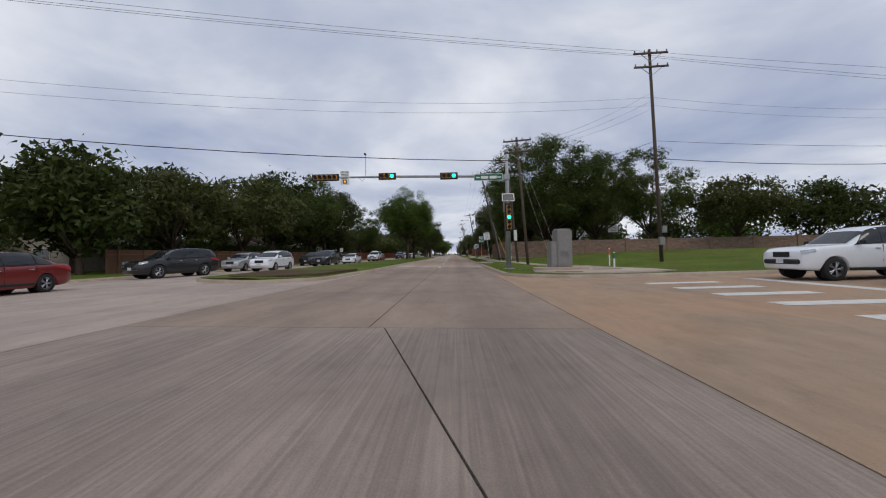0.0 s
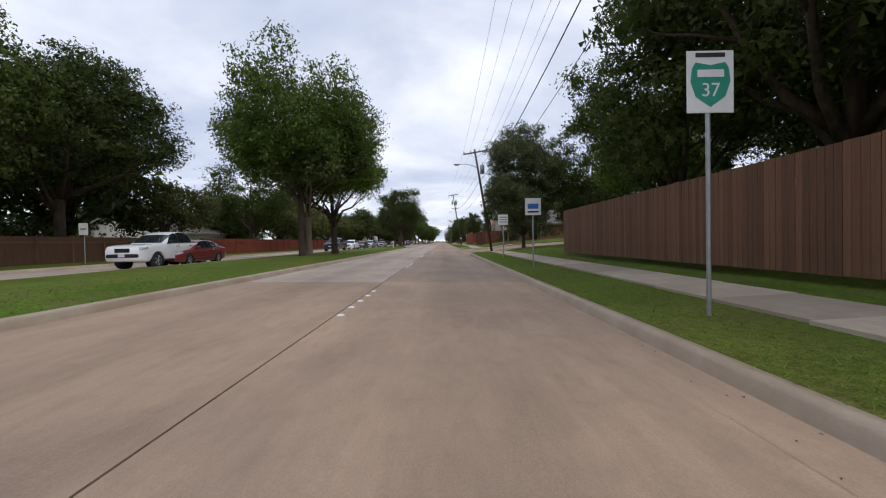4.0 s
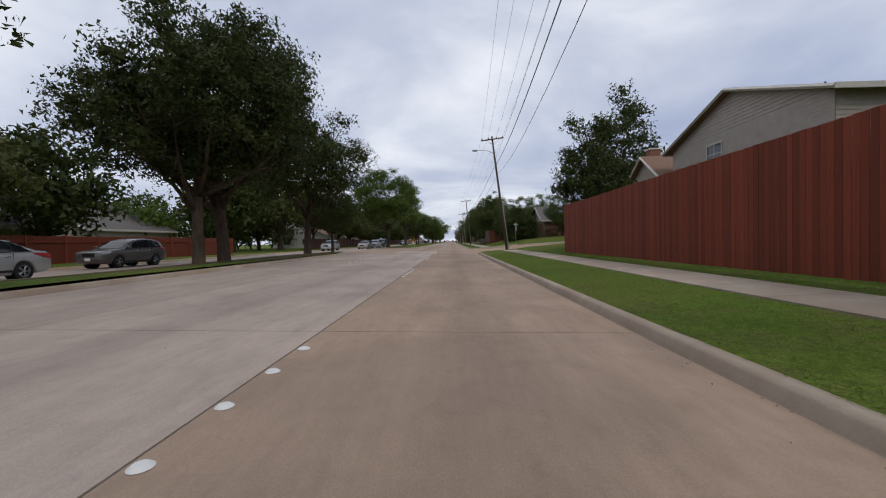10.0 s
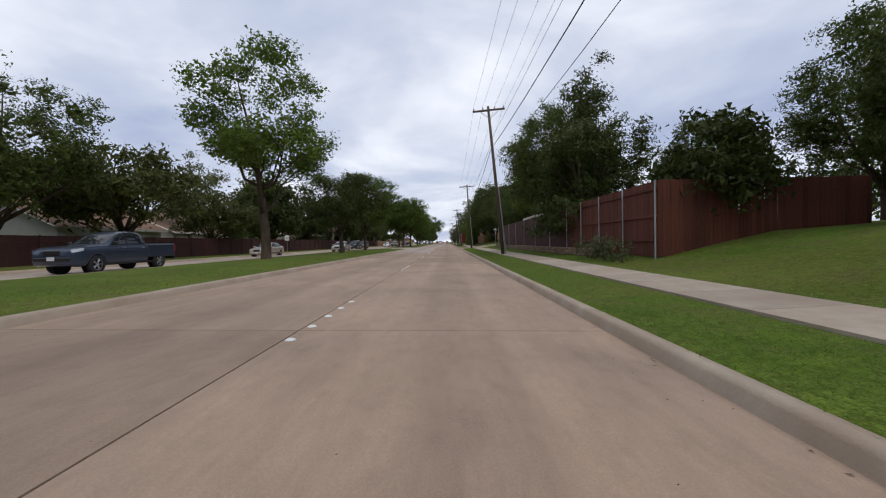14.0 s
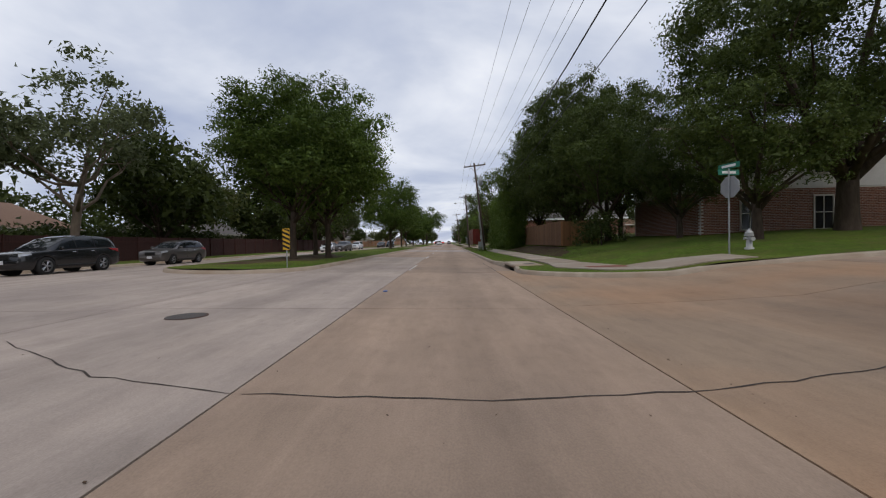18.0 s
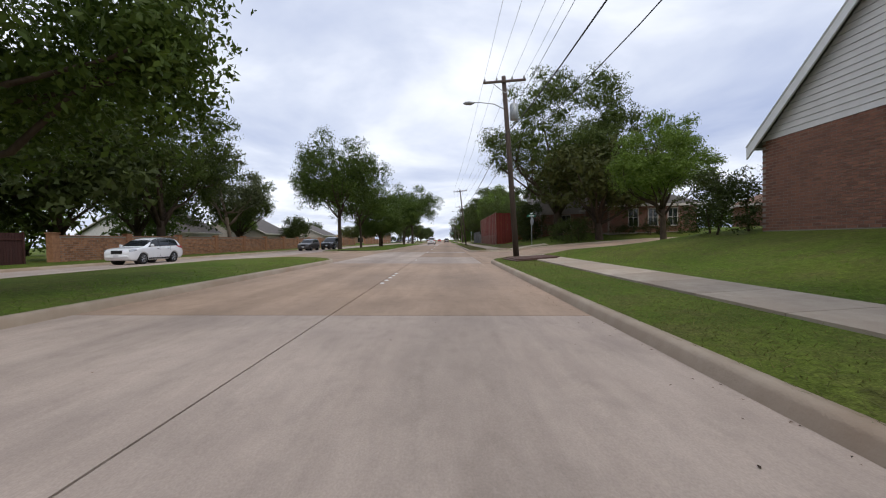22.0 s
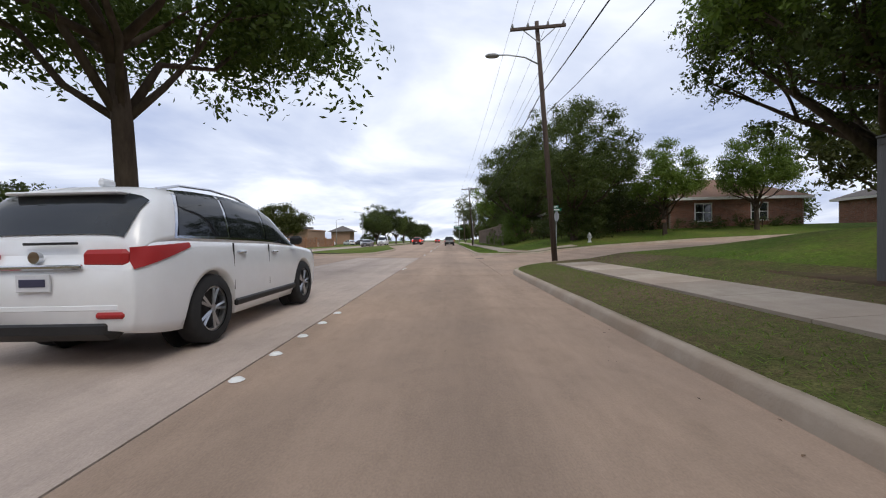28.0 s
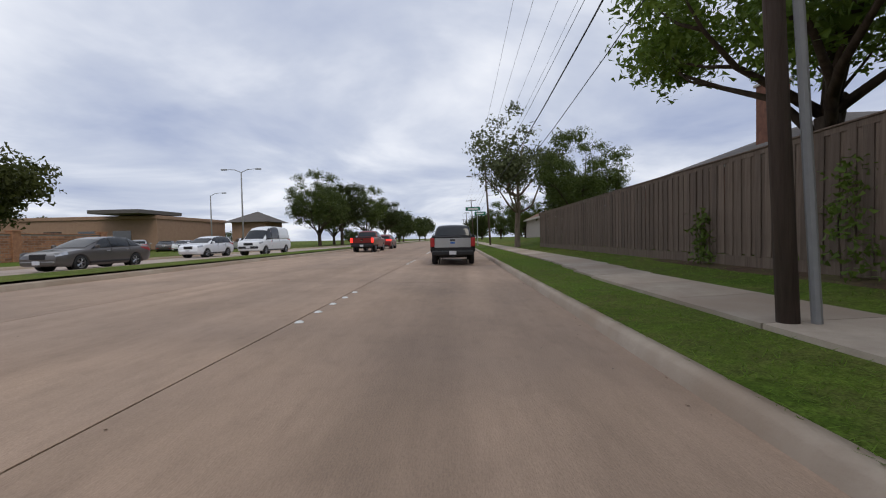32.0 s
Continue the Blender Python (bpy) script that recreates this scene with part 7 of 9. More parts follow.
    pane("windscreen", P["ws"][0], P["ws"][1], 0.52, 1, 1, 0.012, CAR_GLASS, "dark tinted glass", across=True)
    pane("rear_window", P["bg"][0], P["bg"][1], 0.46, 1, 1, 0.016, CAR_GLASS, "dark tinted glass", across=True)

    def wrap(name, ya, yb, za, zc, mat, label="", out=0.014):
        """A lamp lying round the corner of the body."""
        for s in (-1, 1):
            bm = bmesh.new()
            g = []
            for i in range(13):
                y = ya + (yb - ya) * i / 12
                f = i / 12
                zl, zh = za[0] + (za[1] - za[0]) * f, zc[0] + (zc[1] - zc[0]) * f
                row_ = []
                for j in range(4):
                    z = zl + (zh - zl) * j / 3
                    gg = min(max((z - zb(y)) / max(zs(y) - zb(y), 0.01), 0), 1)
                    row_.append(bm.verts.new((s * (hw(y) * flank(gg) + out), y - (out if y < 0 else -out), z)))
                g.append(row_)
            for i in range(12):
                for j in range(3):
                    bm.faces.new((g[i][j], g[i + 1][j], g[i + 1][j + 1], g[i][j + 1]))
            bmesh.ops.recalc_face_normals(bm, faces=bm.faces)
            part(name, bm, mat, c, label, smooth=True)

    W = max(s[3] for s in st)
    for y in (yf, yr):
        for s in (-1, 1):
            part("wheel_arch", one_tube([(s * (W - 0.36), y, r * 1.0), (s * (W - 0.34), y, r * 1.0)], [r * 1.14, r * 1.14], 24), BLACK, c)
            t_ = part("wheel", wheel_mesh(r), RUBBER, c, smooth=True)
            t_.location = (s * (W - 0.135), y, r)
            rm = part("rim", rim_mesh(r, spokes=spokes), ALLOY, t_)
            part("hub_well", one_tube([(s * 0.02, 0, 0), (s * 0.04, 0, 0)], [r * 0.64, r * 0.64], 20), BLACK, t_)
            if s < 0:
                rm.rotation_euler = (0, 0, math.pi)
    yl, yt_ = st[0][0], st[-1][0]
    for s in (-1, 1):
        part("mirror", one_box(s * (W + 0.07), P["ws"][0] - 0.28, zs(P["ws"][0]) + 0.1, 0.2, 0.13, 0.15, bevel=0.04), BLACK if lower or roof_rails else body, c)
        for k, (y0b, y0t, y1b, y1t) in enumerate(P["side"][:2]):
            part("door_handle", one_box(s * (hw(y1b) + 0.0), y1b + 0.16, zs(y1b) - 0.14, 0.05, 0.19, 0.035, bevel=0.012), CHROME, c)
            part("door_gap", one_box(s * (hw(y1b) * 0.985), y1b - 0.02, zs(y1b) - 0.32, 0.02, 0.008, 0.6), BLACK, c)
        part("sill", one_box(s * (W * 0.97), (yf + yr) / 2, 0.34 if r < 0.36 else 0.4, 0.06, yf - yr - 2.3 * r, 0.09, bevel=0.02), lower or BLACK, c)
    wrap("headlight", yl - 0.02, yl - 0.42, (P["lamp_z"] - 0.09, P["lamp_z"] - 0.02), (P["lamp_z"] + 0.04, P["lamp_z"] + 0.1), CLEAR_LENS)
    part("grille", one_box(0, yl - 0.03, P["lamp_z"] - 0.1, W * 0.75, 0.1, 0.22, bevel=0.03), BLACK, c)
    part("front_bumper", one_box(0, yl - 0.06, P["lamp_z"] - 0.36, W * 1.6, 0.22, 0.2, bevel=0.06), lower or body, c)
    part("number_plate", one_box(0, yl + 0.06, P["lamp_z"] - 0.34, 0.31, 0.02, 0.16, bevel=0.004), PLATE, c)
    if P.get("bed"):
        b0, b1, zt, zb = -1.0, -2.92, 1.27, 0.62
        bed = part("bed", one_box(0, (b0 + b1) / 2, 0.66, 1.96, b0 - b1, 0.12), lower or body, c)
        for s in (-1, 1):
            part("bed_side", one_box(s * 0.95, (b0 + b1) / 2, (zt + zb) / 2, 0.1, b0 - b1, zt - zb, bevel=0.03), body, c)
        part("tailgate", one_box(0, b1 - 0.02, 1.02, 1.62, 0.07, 0.44, bevel=0.02), tail_band or body, c, "silver tailgate" if tail_band else "")
        part("tailgate_rail", one_box(0, b1 - 0.0, 1.27, 1.86, 0.12, 0.08, bevel=0.02), BLACK, c)
        part("tailgate_handle", one_box(0, b1 - 0.06, 1.14, 0.24, 0.03, 0.07, bevel=0.01), BLACK, c)
        part("badge", one_box(0, b1 - 0.06, 1.02, 0.2, 0.02, 0.08, bevel=0.01), BLUE_PAINT if tail_band else CHROME, c)
        part("lower_panel", one_box(0, b1 - 0.0, 0.7, 1.86, 0.08, 0.24, bevel=0.02), lower or body, c)
        part("rear_bumper", one_box(0, b1 - 0.1, 0.56, 1.86, 0.2, 0.22, bevel=0.05), lower or CHROME, c)
        part("number_plate", one_box(0, b1 - 0.21, 0.58, 0.31, 0.02, 0.16, bevel=0.004), PLATE, c)
        part("tow_hitch", one_box(0, b1 - 0.05, 0.42, 0.12, 0.3, 0.1, bevel=0.02), BLACK, c)
        part("axle", one_tube([(-0.8, yr, r), (0.8, yr, r)], [0.07, 0.07], 8), BLACK, c)
        part("tonneau_cover", one_box(0, (b0 + b1) / 2, 1.25, 1.8, b0 - b1 - 0.1, 0.03, bevel=0.01), BLACK, c)
        for s in (-1, 1):
            part("tail_light", one_box(s * 0.905, b1 - 0.03, 1.04, 0.19, 0.1, 0.4, bevel=0.03), RED_LIT if lit else RED_LENS, c, "red tail light")
    else:
        for s in (-1, 1):
            part("tail_light", one_box(s * W * 0.62, yt_ + 0.055, P["tail_z"] - 0.05, 0.42, 0.1, 0.17, bevel=0.04), RED_LIT if lit else RED_LENS, c, "red tail light")
            part("reflector", one_box(s * W * 0.68, yt_ + 0.0, 0.53, 0.26, 0.06, 0.06, bevel=0.02), RED_LENS, c)
        wrap("tail_light", yt_ + 0.04, yt_ + 0.72, (P["tail_z"] - 0.15, P["tail_z"] + 0.04), (P["tail_z"] + 0.05, P["tail_z"] + 0.09), RED_LIT if lit else RED_LENS, "red wraparound tail light")
        part("rear_bumper", one_box(0, yt_ + 0.13, 0.6, W * 1.66, 0.27, 0.2, bevel=0.08), body, c)
        part("diffuser", one_box(0, yt_ + 0.09, 0.40, W * 1.4, 0.22, 0.22, bevel=0.07), BLACK, c)
        plate = part("number_plate", one_box(0, yt_ - 0.03, 0.84, 0.31, 0.02, 0.16, bevel=0.004), PLATE, c)
        part("ink_bar", one_box(0, yt_ - 0.042, 0.84, 0.24, 0.006, 0.07), PLATE_INK, plate)
        part("trim", one_box(0, yt_ - 0.02, 0.98, W * 0.9, 0.04, 0.045, bevel=0.012), CHROME, c)
        part("badge", one_tube([(0, yt_ + 0.02, 1.07), (0, yt_ - 0.02, 1.07)], [0.055, 0.055], 12), CHROME, c)
        part("wiper", one_box(0.1, P["bg"][0] - 0.08, zs(P["bg"][0]) + 0.1, 0.5, 0.03, 0.025, bevel=0.006), BLACK, c)
        part("spoiler", one_box(0, P["bg"][1] - 0.06, zr(P["bg"][1]) + 0.0, hw(P["bg"][1]) * 1.16, 0.2, 0.035, bevel=0.016), body if kind != "sedan" else body, c)
    if roof_rails:
        for s in (-1, 1):
            part("roof_rail", one_tube([(s * 0.62, 0.25, zr(0.25) - 0.05), (s * 0.62, 0.1, zr(0.1) - 0.01), (s * 0.62, -0.3, zr(-0.3) + 0.02), (s * 0.62, -0.9, zr(-0.9) + 0.03), (s * 0.62, -1.5, zr(-1.5) + 0.02), (s * 0.62, -1.85, zr(-1.85) - 0.03)], [0.018] * 6, 6), CHROME, c)
        part("antenna_fin", one_box(0, -1.75, zr(-1.75) + 0.05, 0.06, 0.2, 0.09, bevel=0.025), body, c)
    return c


WHITE_CAR = paint("pearl_white_paint", (0.79, 0.81, 0.84))
BLACK_CAR = paint("black_car_paint", (0.015, 0.016, 0.018))
SILVER_CAR = paint("silver_car_paint", (0.45, 0.46, 0.47), 0.3, 0.5)
GREY_CAR = paint("grey_car_paint", (0.115, 0.105, 0.10), 0.3, 0.4)
RED_CAR = paint("red_car_paint", (0.19, 0.022, 0.02), 0.3, 0.2)
BLUE_CAR = paint("slate_blue_paint", (0.035, 0.05, 0.085), 0.3, 0.3)
TAN_CAR = paint("champagne_paint", (0.46, 0.41, 0.34), 0.3, 0.4)


def park(car, x, y, heading):
    car.matrix_world = Matrix.Translation((x, y, rz(x, y))) @ Matrix.Rotation(radians(heading), 4, "Z")
    return car


def again(car, x, y, heading, label=""):
    o = copy_thing(car, Matrix.Translation((x, y, rz(x, y))) @ Matrix.Rotation(radians(heading), 4, "Z"))
    if label:
        o["label"] = label
    return o


# the two vehicles travelling the same way
park(build_car("suv", WHITE_CAR, "pearl white crossover with roof rails and chrome trim", "car", roof_rails=True), -1.78, 464.5, 0)
park(build_car("pickup", BLACK_CAR, "black pickup truck with a silver tailgate ahead in lane", "truck", lower=BLACK, tail_band=SILVER_CAR), 2.25, 539.6, 0)
# other vehicles along the road
dark_suv = park(build_car("crossover", GREY_CAR, "dark grey crossover on the far carriageway", "car"), -14.6, 367.0, 180)
red_sedan = park(build_car("sedan", RED_CAR, "dark red sedan leaving the junction", "car"), -13.7, 42.6, 182)
again(red_sedan, -13.3, 106.5, 180, "dark red sedan on the far carriageway")
black_suv = park(build_car("suv", BLACK_CAR, "black crossover turning at the junction", "car"), -16.4, 55.0, 160)
again(black_suv, -13.4, 75.5, 180, "black crossover on the far carriageway")
again(black_suv, -17.4, 82.0, 180, "black crossover on the far carriageway")
again(black_suv, -17.4, 325, 180, "black crossover on the far carriageway")
again(black_suv, -15.4, 421.5, 180, "black crossover on the far carriageway")
again(dark_suv, -17.4, 417.5, 180, "dark grey crossover on the far carriageway")
again(dark_suv, -17.3, 333, 180, "dark grey crossover on the far carriageway")
again(dark_suv, -17.4, 196, 180, "dark grey crossover on the far carriageway")
white_suv = park(build_car("crossover", WHITE_CAR, "white crossover on the far carriageway", "car"), -13.5, 148.5, 180)
again(white_suv, -17.3, 387.5, 180)
again(white_suv, -13.3, 62.0, 180)
silver_suv = park(build_car("crossover", SILVER_CAR, "silver crossover on the far carriageway", "car"), -17.3, 65.0, 180)
again(silver_suv, -13.6, 166.0, 180)
again(silver_suv, -17.2, 234.0, 180)
again(silver_suv, -13.6, 251.5, 180)
black_sedan = park(build_car("sedan", BLACK_CAR, "black sedan on the far carriageway", "car"), -14.0, 159.5, 180)
grey_sedan = park(build_car("sedan", GREY_CAR, "dark grey sedan on the far carriageway", "car"), -16.8, 95.5, 180)
again(grey_sedan, -14.2, 536.5, 180)
white_sedan = park(build_car("sedan", WHITE_CAR, "white sedan on the far carriageway", "car"), -13.4, 87.0, 180)
again(white_sedan, -17.3, 368.5, 180)
silver_sedan = park(build_car("sedan", SILVER_CAR, "silver sedan on the far carriageway", "car"), -14.0, 185.5, 180)
tan_sedan = park(build_car("sedan", TAN_CAR, "champagne sedan on the far carriageway", "car"), -13.6, 242.3, 180)
again(tan_sedan, -17.2, 284.8, 180)
again(tan_sedan, -13.5, 300.5, 180)
white_pickup = park(build_car("pickup", WHITE_CAR, "white pickup truck waiting on the cross street", "truck", lower=BLACK), 16.5, 45.5, 90)
again(white_pickup, -13.6, 104.8, 180, "white work pickup on the far carriageway")
blue_car = park(build_car("crossover", BLUE_CAR, "slate blue hatchback waiting on the cross street", "car"), 16.9, 42.0, 90)
blue_pickup = park(build_car("pickup", BLUE_CAR, "dark blue pickup on the far carriageway", "truck", lower=BLACK), -14.2, 262.0, 180)
again(blue_pickup, -13.8, 140.0, 180, "dark pickup on the far carriageway")
red_pickup = park(build_car("pickup", RED_CAR, "dark red pickup with lit brake lights in the turn lane", "truck", lower=BLACK, lit=True), -5.7, 555.5, 0)
red_suv = park(build_car("crossover", RED_CAR, "red crossover with lit brake lights in the turn lane", "car", lit=True), -5.8, 565.0, 0)
again(red_suv, -2.0, 605.0, 0, "red car with lit brake lights far ahead")
park(build_car("van", WHITE_CAR, "white passenger van with a dark front on far carriageway", "van", lower=BLACK), -13.6, 551.5, 180)
again(white_suv, -17.3, 549.5, 180, "white wagon on the far carriageway")
for k, (src, x, y) in enumerate(((white_sedan, -30, 565), (grey_sedan, -33, 566), (silver_suv, -36.5, 566), (white_suv, -27, 572), (dark_suv, -24, 574))):
    again(src, x, y, 20 + 7 * k, "car parked on the lot beyond the wall")

# ---------------------------------------------------------------- street furniture
SIGNAL_BACK = material("signal_amber_housing", (0.50, 0.26, 0.045), (0.42, 0.21, 0.035), 5.0, 0.5)
LENS_DARK = material("unlit_signal_lens", (0.035, 0.018, 0.012), (0.02, 0.012, 0.01), 4.0, 0.25)
LENS_GREEN = glow_material("lit_green_lens", (0.03, 0.85, 0.62), 2.2)
AMBER_GLOW = glow_material("glowing_amber_symbol", (0.95, 0.42, 0.05), 0.7)
TAIL = material("sign_back_aluminium", (0.36, 0.37, 0.38), (0.30, 0.31, 0.32), 3.0, 0.5, 0.4)
SIGN_WHITE = material("white_sign_sheet", (0.74, 0.75, 0.75), (0.66, 0.67, 0.67), 2.0, 0.45)
CABINET = material("grey_cabinet_paint", (0.235, 0.225, 0.215), (0.20, 0.19, 0.185), 3.0, 0.55, bump=0.1)
PANEL = material("solar_cells", (0.075, 0.075, 0.085), (0.055, 0.055, 0.065), 6.0, 0.2)
HYDRANT = material("silver_hydrant_paint", (0.50, 0.50, 0.49), (0.38, 0.38, 0.37), 6.0, 0.5, 0.2)
BRICK_POST = material("mailbox_brick", (0.30, 0.16, 0.11), (0.2, 0.1, 0.07), 5.0, 0.9, bump=0.4)


def lettering(text, x, y, z, size, mat, parent, name="lettering", label="", wide=1.0):
    """Raised text facing the traffic, centred at x, z on a plane at y."""
    cu = bpy.data.curves.new(name, "FONT")
    cu.body, cu.size, cu.align_x, cu.align_y, cu.extrude = text, size, "CENTER", "CENTER", 0.002
    tmp = bpy.data.objects.new("tmp", cu)
    scene.collection.objects.link(tmp)
    bpy.context.view_layer.update()
    me = bpy.data.meshes.new_from_object(tmp)
    bpy.data.objects.remove(tmp)
    me.transform(Matrix.Translation((x, y, z)) @ Matrix.Rotation(radians(90), 4, "X") @ Matrix.Scale(wide, 4, (1, 0, 0)))
    me.name = name
    me.materials.clear()
    return link_mesh(name, me, mat, parent, label)


def disc(bm, x, y, z, r, depth, sides=20):
    """A short drum with its axis along y."""
    tube(bm, [(x, y - depth / 2, z), (x, y + depth / 2, z)], [r, r], sides)


def visor(bm, x, y, z, r, length=0.22):
    """A hood over a lens: an open half tube."""
    ring0, ring1 = [], []
    for k in range(13):
        a = radians(-25 + 230 * k / 12)
        ring0.append(bm.verts.new((x + r * math.cos(a), y, z + r * math.sin(a))))
        ring1.append(bm.verts.new((x + r * 0.97 * math.cos(a), y - length * (0.55 + 0.45 * max(0, math.sin(a))), z + r * 0.97 * math.sin(a))))
    for k in range(12):
        bm.faces.new((ring0[k], ring0[k + 1], ring1[k + 1], ring1[k]))


def signal_head(parent, x, y, z, count, lit, upright=False, lit_mat=None):
    """A signal head of round sections on a black backplate, facing the traffic."""
    s = 0.345
    w, h = (0.30 + 0.20, s * count + 0.22) if upright else (s * count + 0.22, 0.30 + 0.20)
    head = part("signal_head", one_box(x, y + 0.06, z, w, 0.03, h, bevel=0.01), BLACK, parent, "black-edged traffic signal head")
    for k in range(count):
        o = (k - (count - 1) / 2) * s
        cx, cz = (x, z - o) if upright else (x + o, z)
        part("section", one_box(cx, y - 0.02, cz, s - 0.015, 0.13, s - 0.015, bevel=0.02), SIGNAL_BACK, head, "amber painted housing")
        bm = bmesh.new()
        disc(bm, cx, y - 0.09, cz, 0.135, 0.03)
        part("lens", bm, (lit_mat or LENS_GREEN) if k == lit else LENS_DARK, head, "lit lens" if k == lit else "")
        bm = bmesh.new()
        visor(bm, cx, y - 0.085, cz, 0.148)
        part("visor", bm, SIGNAL_BACK if not k == lit else BLACK, head)
    return head


def bolt_ring(parent, r, z, n=4):
    for k in range(n):
        a = radians(45 + 360 * k / n)
        part("bolt", one_tube([(r * math.cos(a), r * math.sin(a), z), (r * math.cos(a), r * math.sin(a), z + 0.09)], [0.025, 0.025], 6), STEEL, parent)


# the mast arm signal over the junction exit
SX, SY = 5.35, 58.6
sig = thing("traffic_signal", Matrix.Translation((SX, SY, gz(SX, SY))), "galvanised traffic signal mast with long arm, green lamps lit", "traffic signal")
part("pole", one_tube([(0, 0, 0), (0, 0, 6.1), (-0.03, 0, 8.2)], [0.17, 0.13, 0.10], 14), STEEL, sig, smooth=True)
part("base_plate", one_box(0, 0, 0.03, 0.55, 0.55, 0.05, bevel=0.01), STEEL, sig)
part("footing", one_tube([(0, 0, -0.3), (0, 0, 0.02)], [0.45, 0.45], 16), KERB, sig)
bolt_ring(sig, 0.26, 0.04)
part("arm", one_tube([(0, 0, 6.53), (-2, -0.05, 6.65), (-8, -0.1, 6.76), (-14.6, -0.1, 6.82)], [0.13, 0.11, 0.085, 0.05], 12), STEEL, sig, smooth=True)
part("collar", one_box(-0.05, 0, 6.53, 0.42, 0.36, 0.42, bevel=0.03), STEEL, sig)
signal_head(sig, -13.0, -0.3, 6.78, 5, -1)
signal_head(sig, -8.55, -0.3, 6.76, 3, 2)
signal_head(sig, -4.15, -0.3, 6.68, 3, 2)
signal_head(sig, 0.02, -0.33, 3.65, 5, 2, upright=True)
turn_sign = part("turn_sign", one_box(-11.6, -0.26, 6.74, 0.62, 0.03, 1.0, bevel=0.01), SIGN_WHITE, sig, "white sign with an amber disc symbol given a glow")
lettering("LEFT TURN", -11.6, -0.279, 7.12, 0.13, BLACK, turn_sign)
lettering("YIELD", -11.6, -0.279, 6.91, 0.20, BLACK, turn_sign)
part("text_bar", one_box(-11.6, -0.279, 6.72, 0.50, 0.006, 0.075), BLACK, turn_sign)
part("symbol", one_box(-11.6, -0.281, 6.46, 0.28, 0.006, 0.28, bevel=0.0), BLACK, turn_sign)
# amber disc of the sign's symbol; no lamp, its glow is added
bm = bmesh.new()
disc(bm, -11.6, -0.287, 6.46, 0.09, 0.006)
part("symbol", bm, AMBER_GLOW, turn_sign)
part("camera_mast", one_tube([(-10.15, 0, 6.78), (-10.15, 0, 8.38)], [0.022, 0.02], 8), STEEL, sig)
part("camera_housing", one_box(-10.15, -0.08, 8.43, 0.11, 0.34, 0.12, bevel=0.02, turn=Matrix.Rotation(radians(0), 4, "X")), BLACK, sig)
part("cable", one_tube([(-10.6, -0.1, 6.73), (-10.4, -0.12, 6.48), (-10.2, -0.1, 6.73)], [0.012] * 3, 6), WIRE, sig)
board = part("name_board", one_box(-1.35, -0.2, 6.53, 2.05, 0.03, 0.48, bevel=0.008), WHITE, sig, "green street name board with white border")
part("name_face", one_box(-1.35, -0.219, 6.53, 1.98, 0.006, 0.42), GREEN_SIGN, board)
for bx, bw, bh in ((-2.1, 0.28, 0.08), (-1.62, 0.52, 0.2), (-1.02, 0.5, 0.2), (-0.58, 0.28, 0.08)):
    part("text_bar", one_box(bx, -0.225, 6.52, bw, 0.006, bh), WHITE, board)
solar = part("solar_panel", one_box(0, -0.28, 5.05, 0.86, 0.05, 0.66, bevel=0.008, turn=Matrix.Rotation(radians(-28), 4, "X")), WHITE, sig, "small solar panel with a white frame")
part("cell_sheet", one_box(0, -0.28 - 0.028, 5.05 + 0.0, 0.76, 0.012, 0.56, turn=Matrix.Rotation(radians(-28), 4, "X")), PANEL, solar)
part("push_button_box", one_box(0.19, 0, 1.5, 0.1, 0.16, 0.5, bevel=0.01), STEEL_PAINT, sig)
part("control_box", one_box(-0.24, 0.05, 4.4, 0.16, 0.3, 0.7, bevel=0.015), STEEL_PAINT, sig)
part("conduit", one_tube([(-0.2, 0.1, 0), (-0.2, 0.1, 4.1)], [0.025, 0.025], 7), STEEL_PAINT, sig)

# signal control cabinet on its pad
cab = thing("signal_cabinet", Matrix.Translation((8.0, 54.9, gz(8, 54.9) + 0.18)) @ Matrix.Rotation(radians(6), 4, "Z"), "tall grey steel signal control cabinet with louvred doors", "cabinet")
part("body", one_box(0.12, 0, 1.12, 0.95, 0.8, 2.2, bevel=0.02), CABINET, cab)
part("top", one_box(0.12, 0, 2.27, 0.85, 0.7, 0.12, bevel=0.05), CABINET, cab)
part("side_case", one_box(-0.53, 0.0, 0.78, 0.4, 0.72, 1.55, bevel=0.02), CABINET, cab)
door = part("door", one_box(0.12, -0.412, 1.15, 0.82, 0.03, 1.95, bevel=0.008), CABINET, cab)
part("handle", one_box(0.42, -0.44, 1.3, 0.03, 0.04, 0.16, bevel=0.006), STEEL, door)
for k in range(9):
    part("louvre", one_box(0.12, -0.435, 0.62 + k * 0.045, 0.5, 0.02, 0.022), CABINET, door)
door = part("door", one_box(-0.53, -0.372, 0.8, 0.32, 0.025, 1.35, bevel=0.008), CABINET, cab)
part("lock", one_box(-0.45, -0.39, 1.05, 0.03, 0.02, 0.05), STEEL, door)
pad = [(8.0 + 1.75 * math.cos(radians(a)), 54.8 + 1.35 * math.sin(radians(a))) for a in range(0, 360, 30)]
tagged(link("paving", polygon_prism(pad, gz(8, 54.9) - 0.2, gz(8, 54.9) + 0.17), WALK), "raised round concrete pad under the cabinet", "paving", kind="structure")
apron = [(6.1, 54.4), (7.4, 52.0), (9.4, 50.3), (12.6, 50.3), (12.6, 53.0), (11.0, 56.6), (8.4, 57.6)]
bm = bmesh.new()
f = bm.faces.new([bm.verts.new((x, y, gz(x, y) + 0.04)) for x, y in apron])
if f.normal.z < 0:
    f.normal_flip()
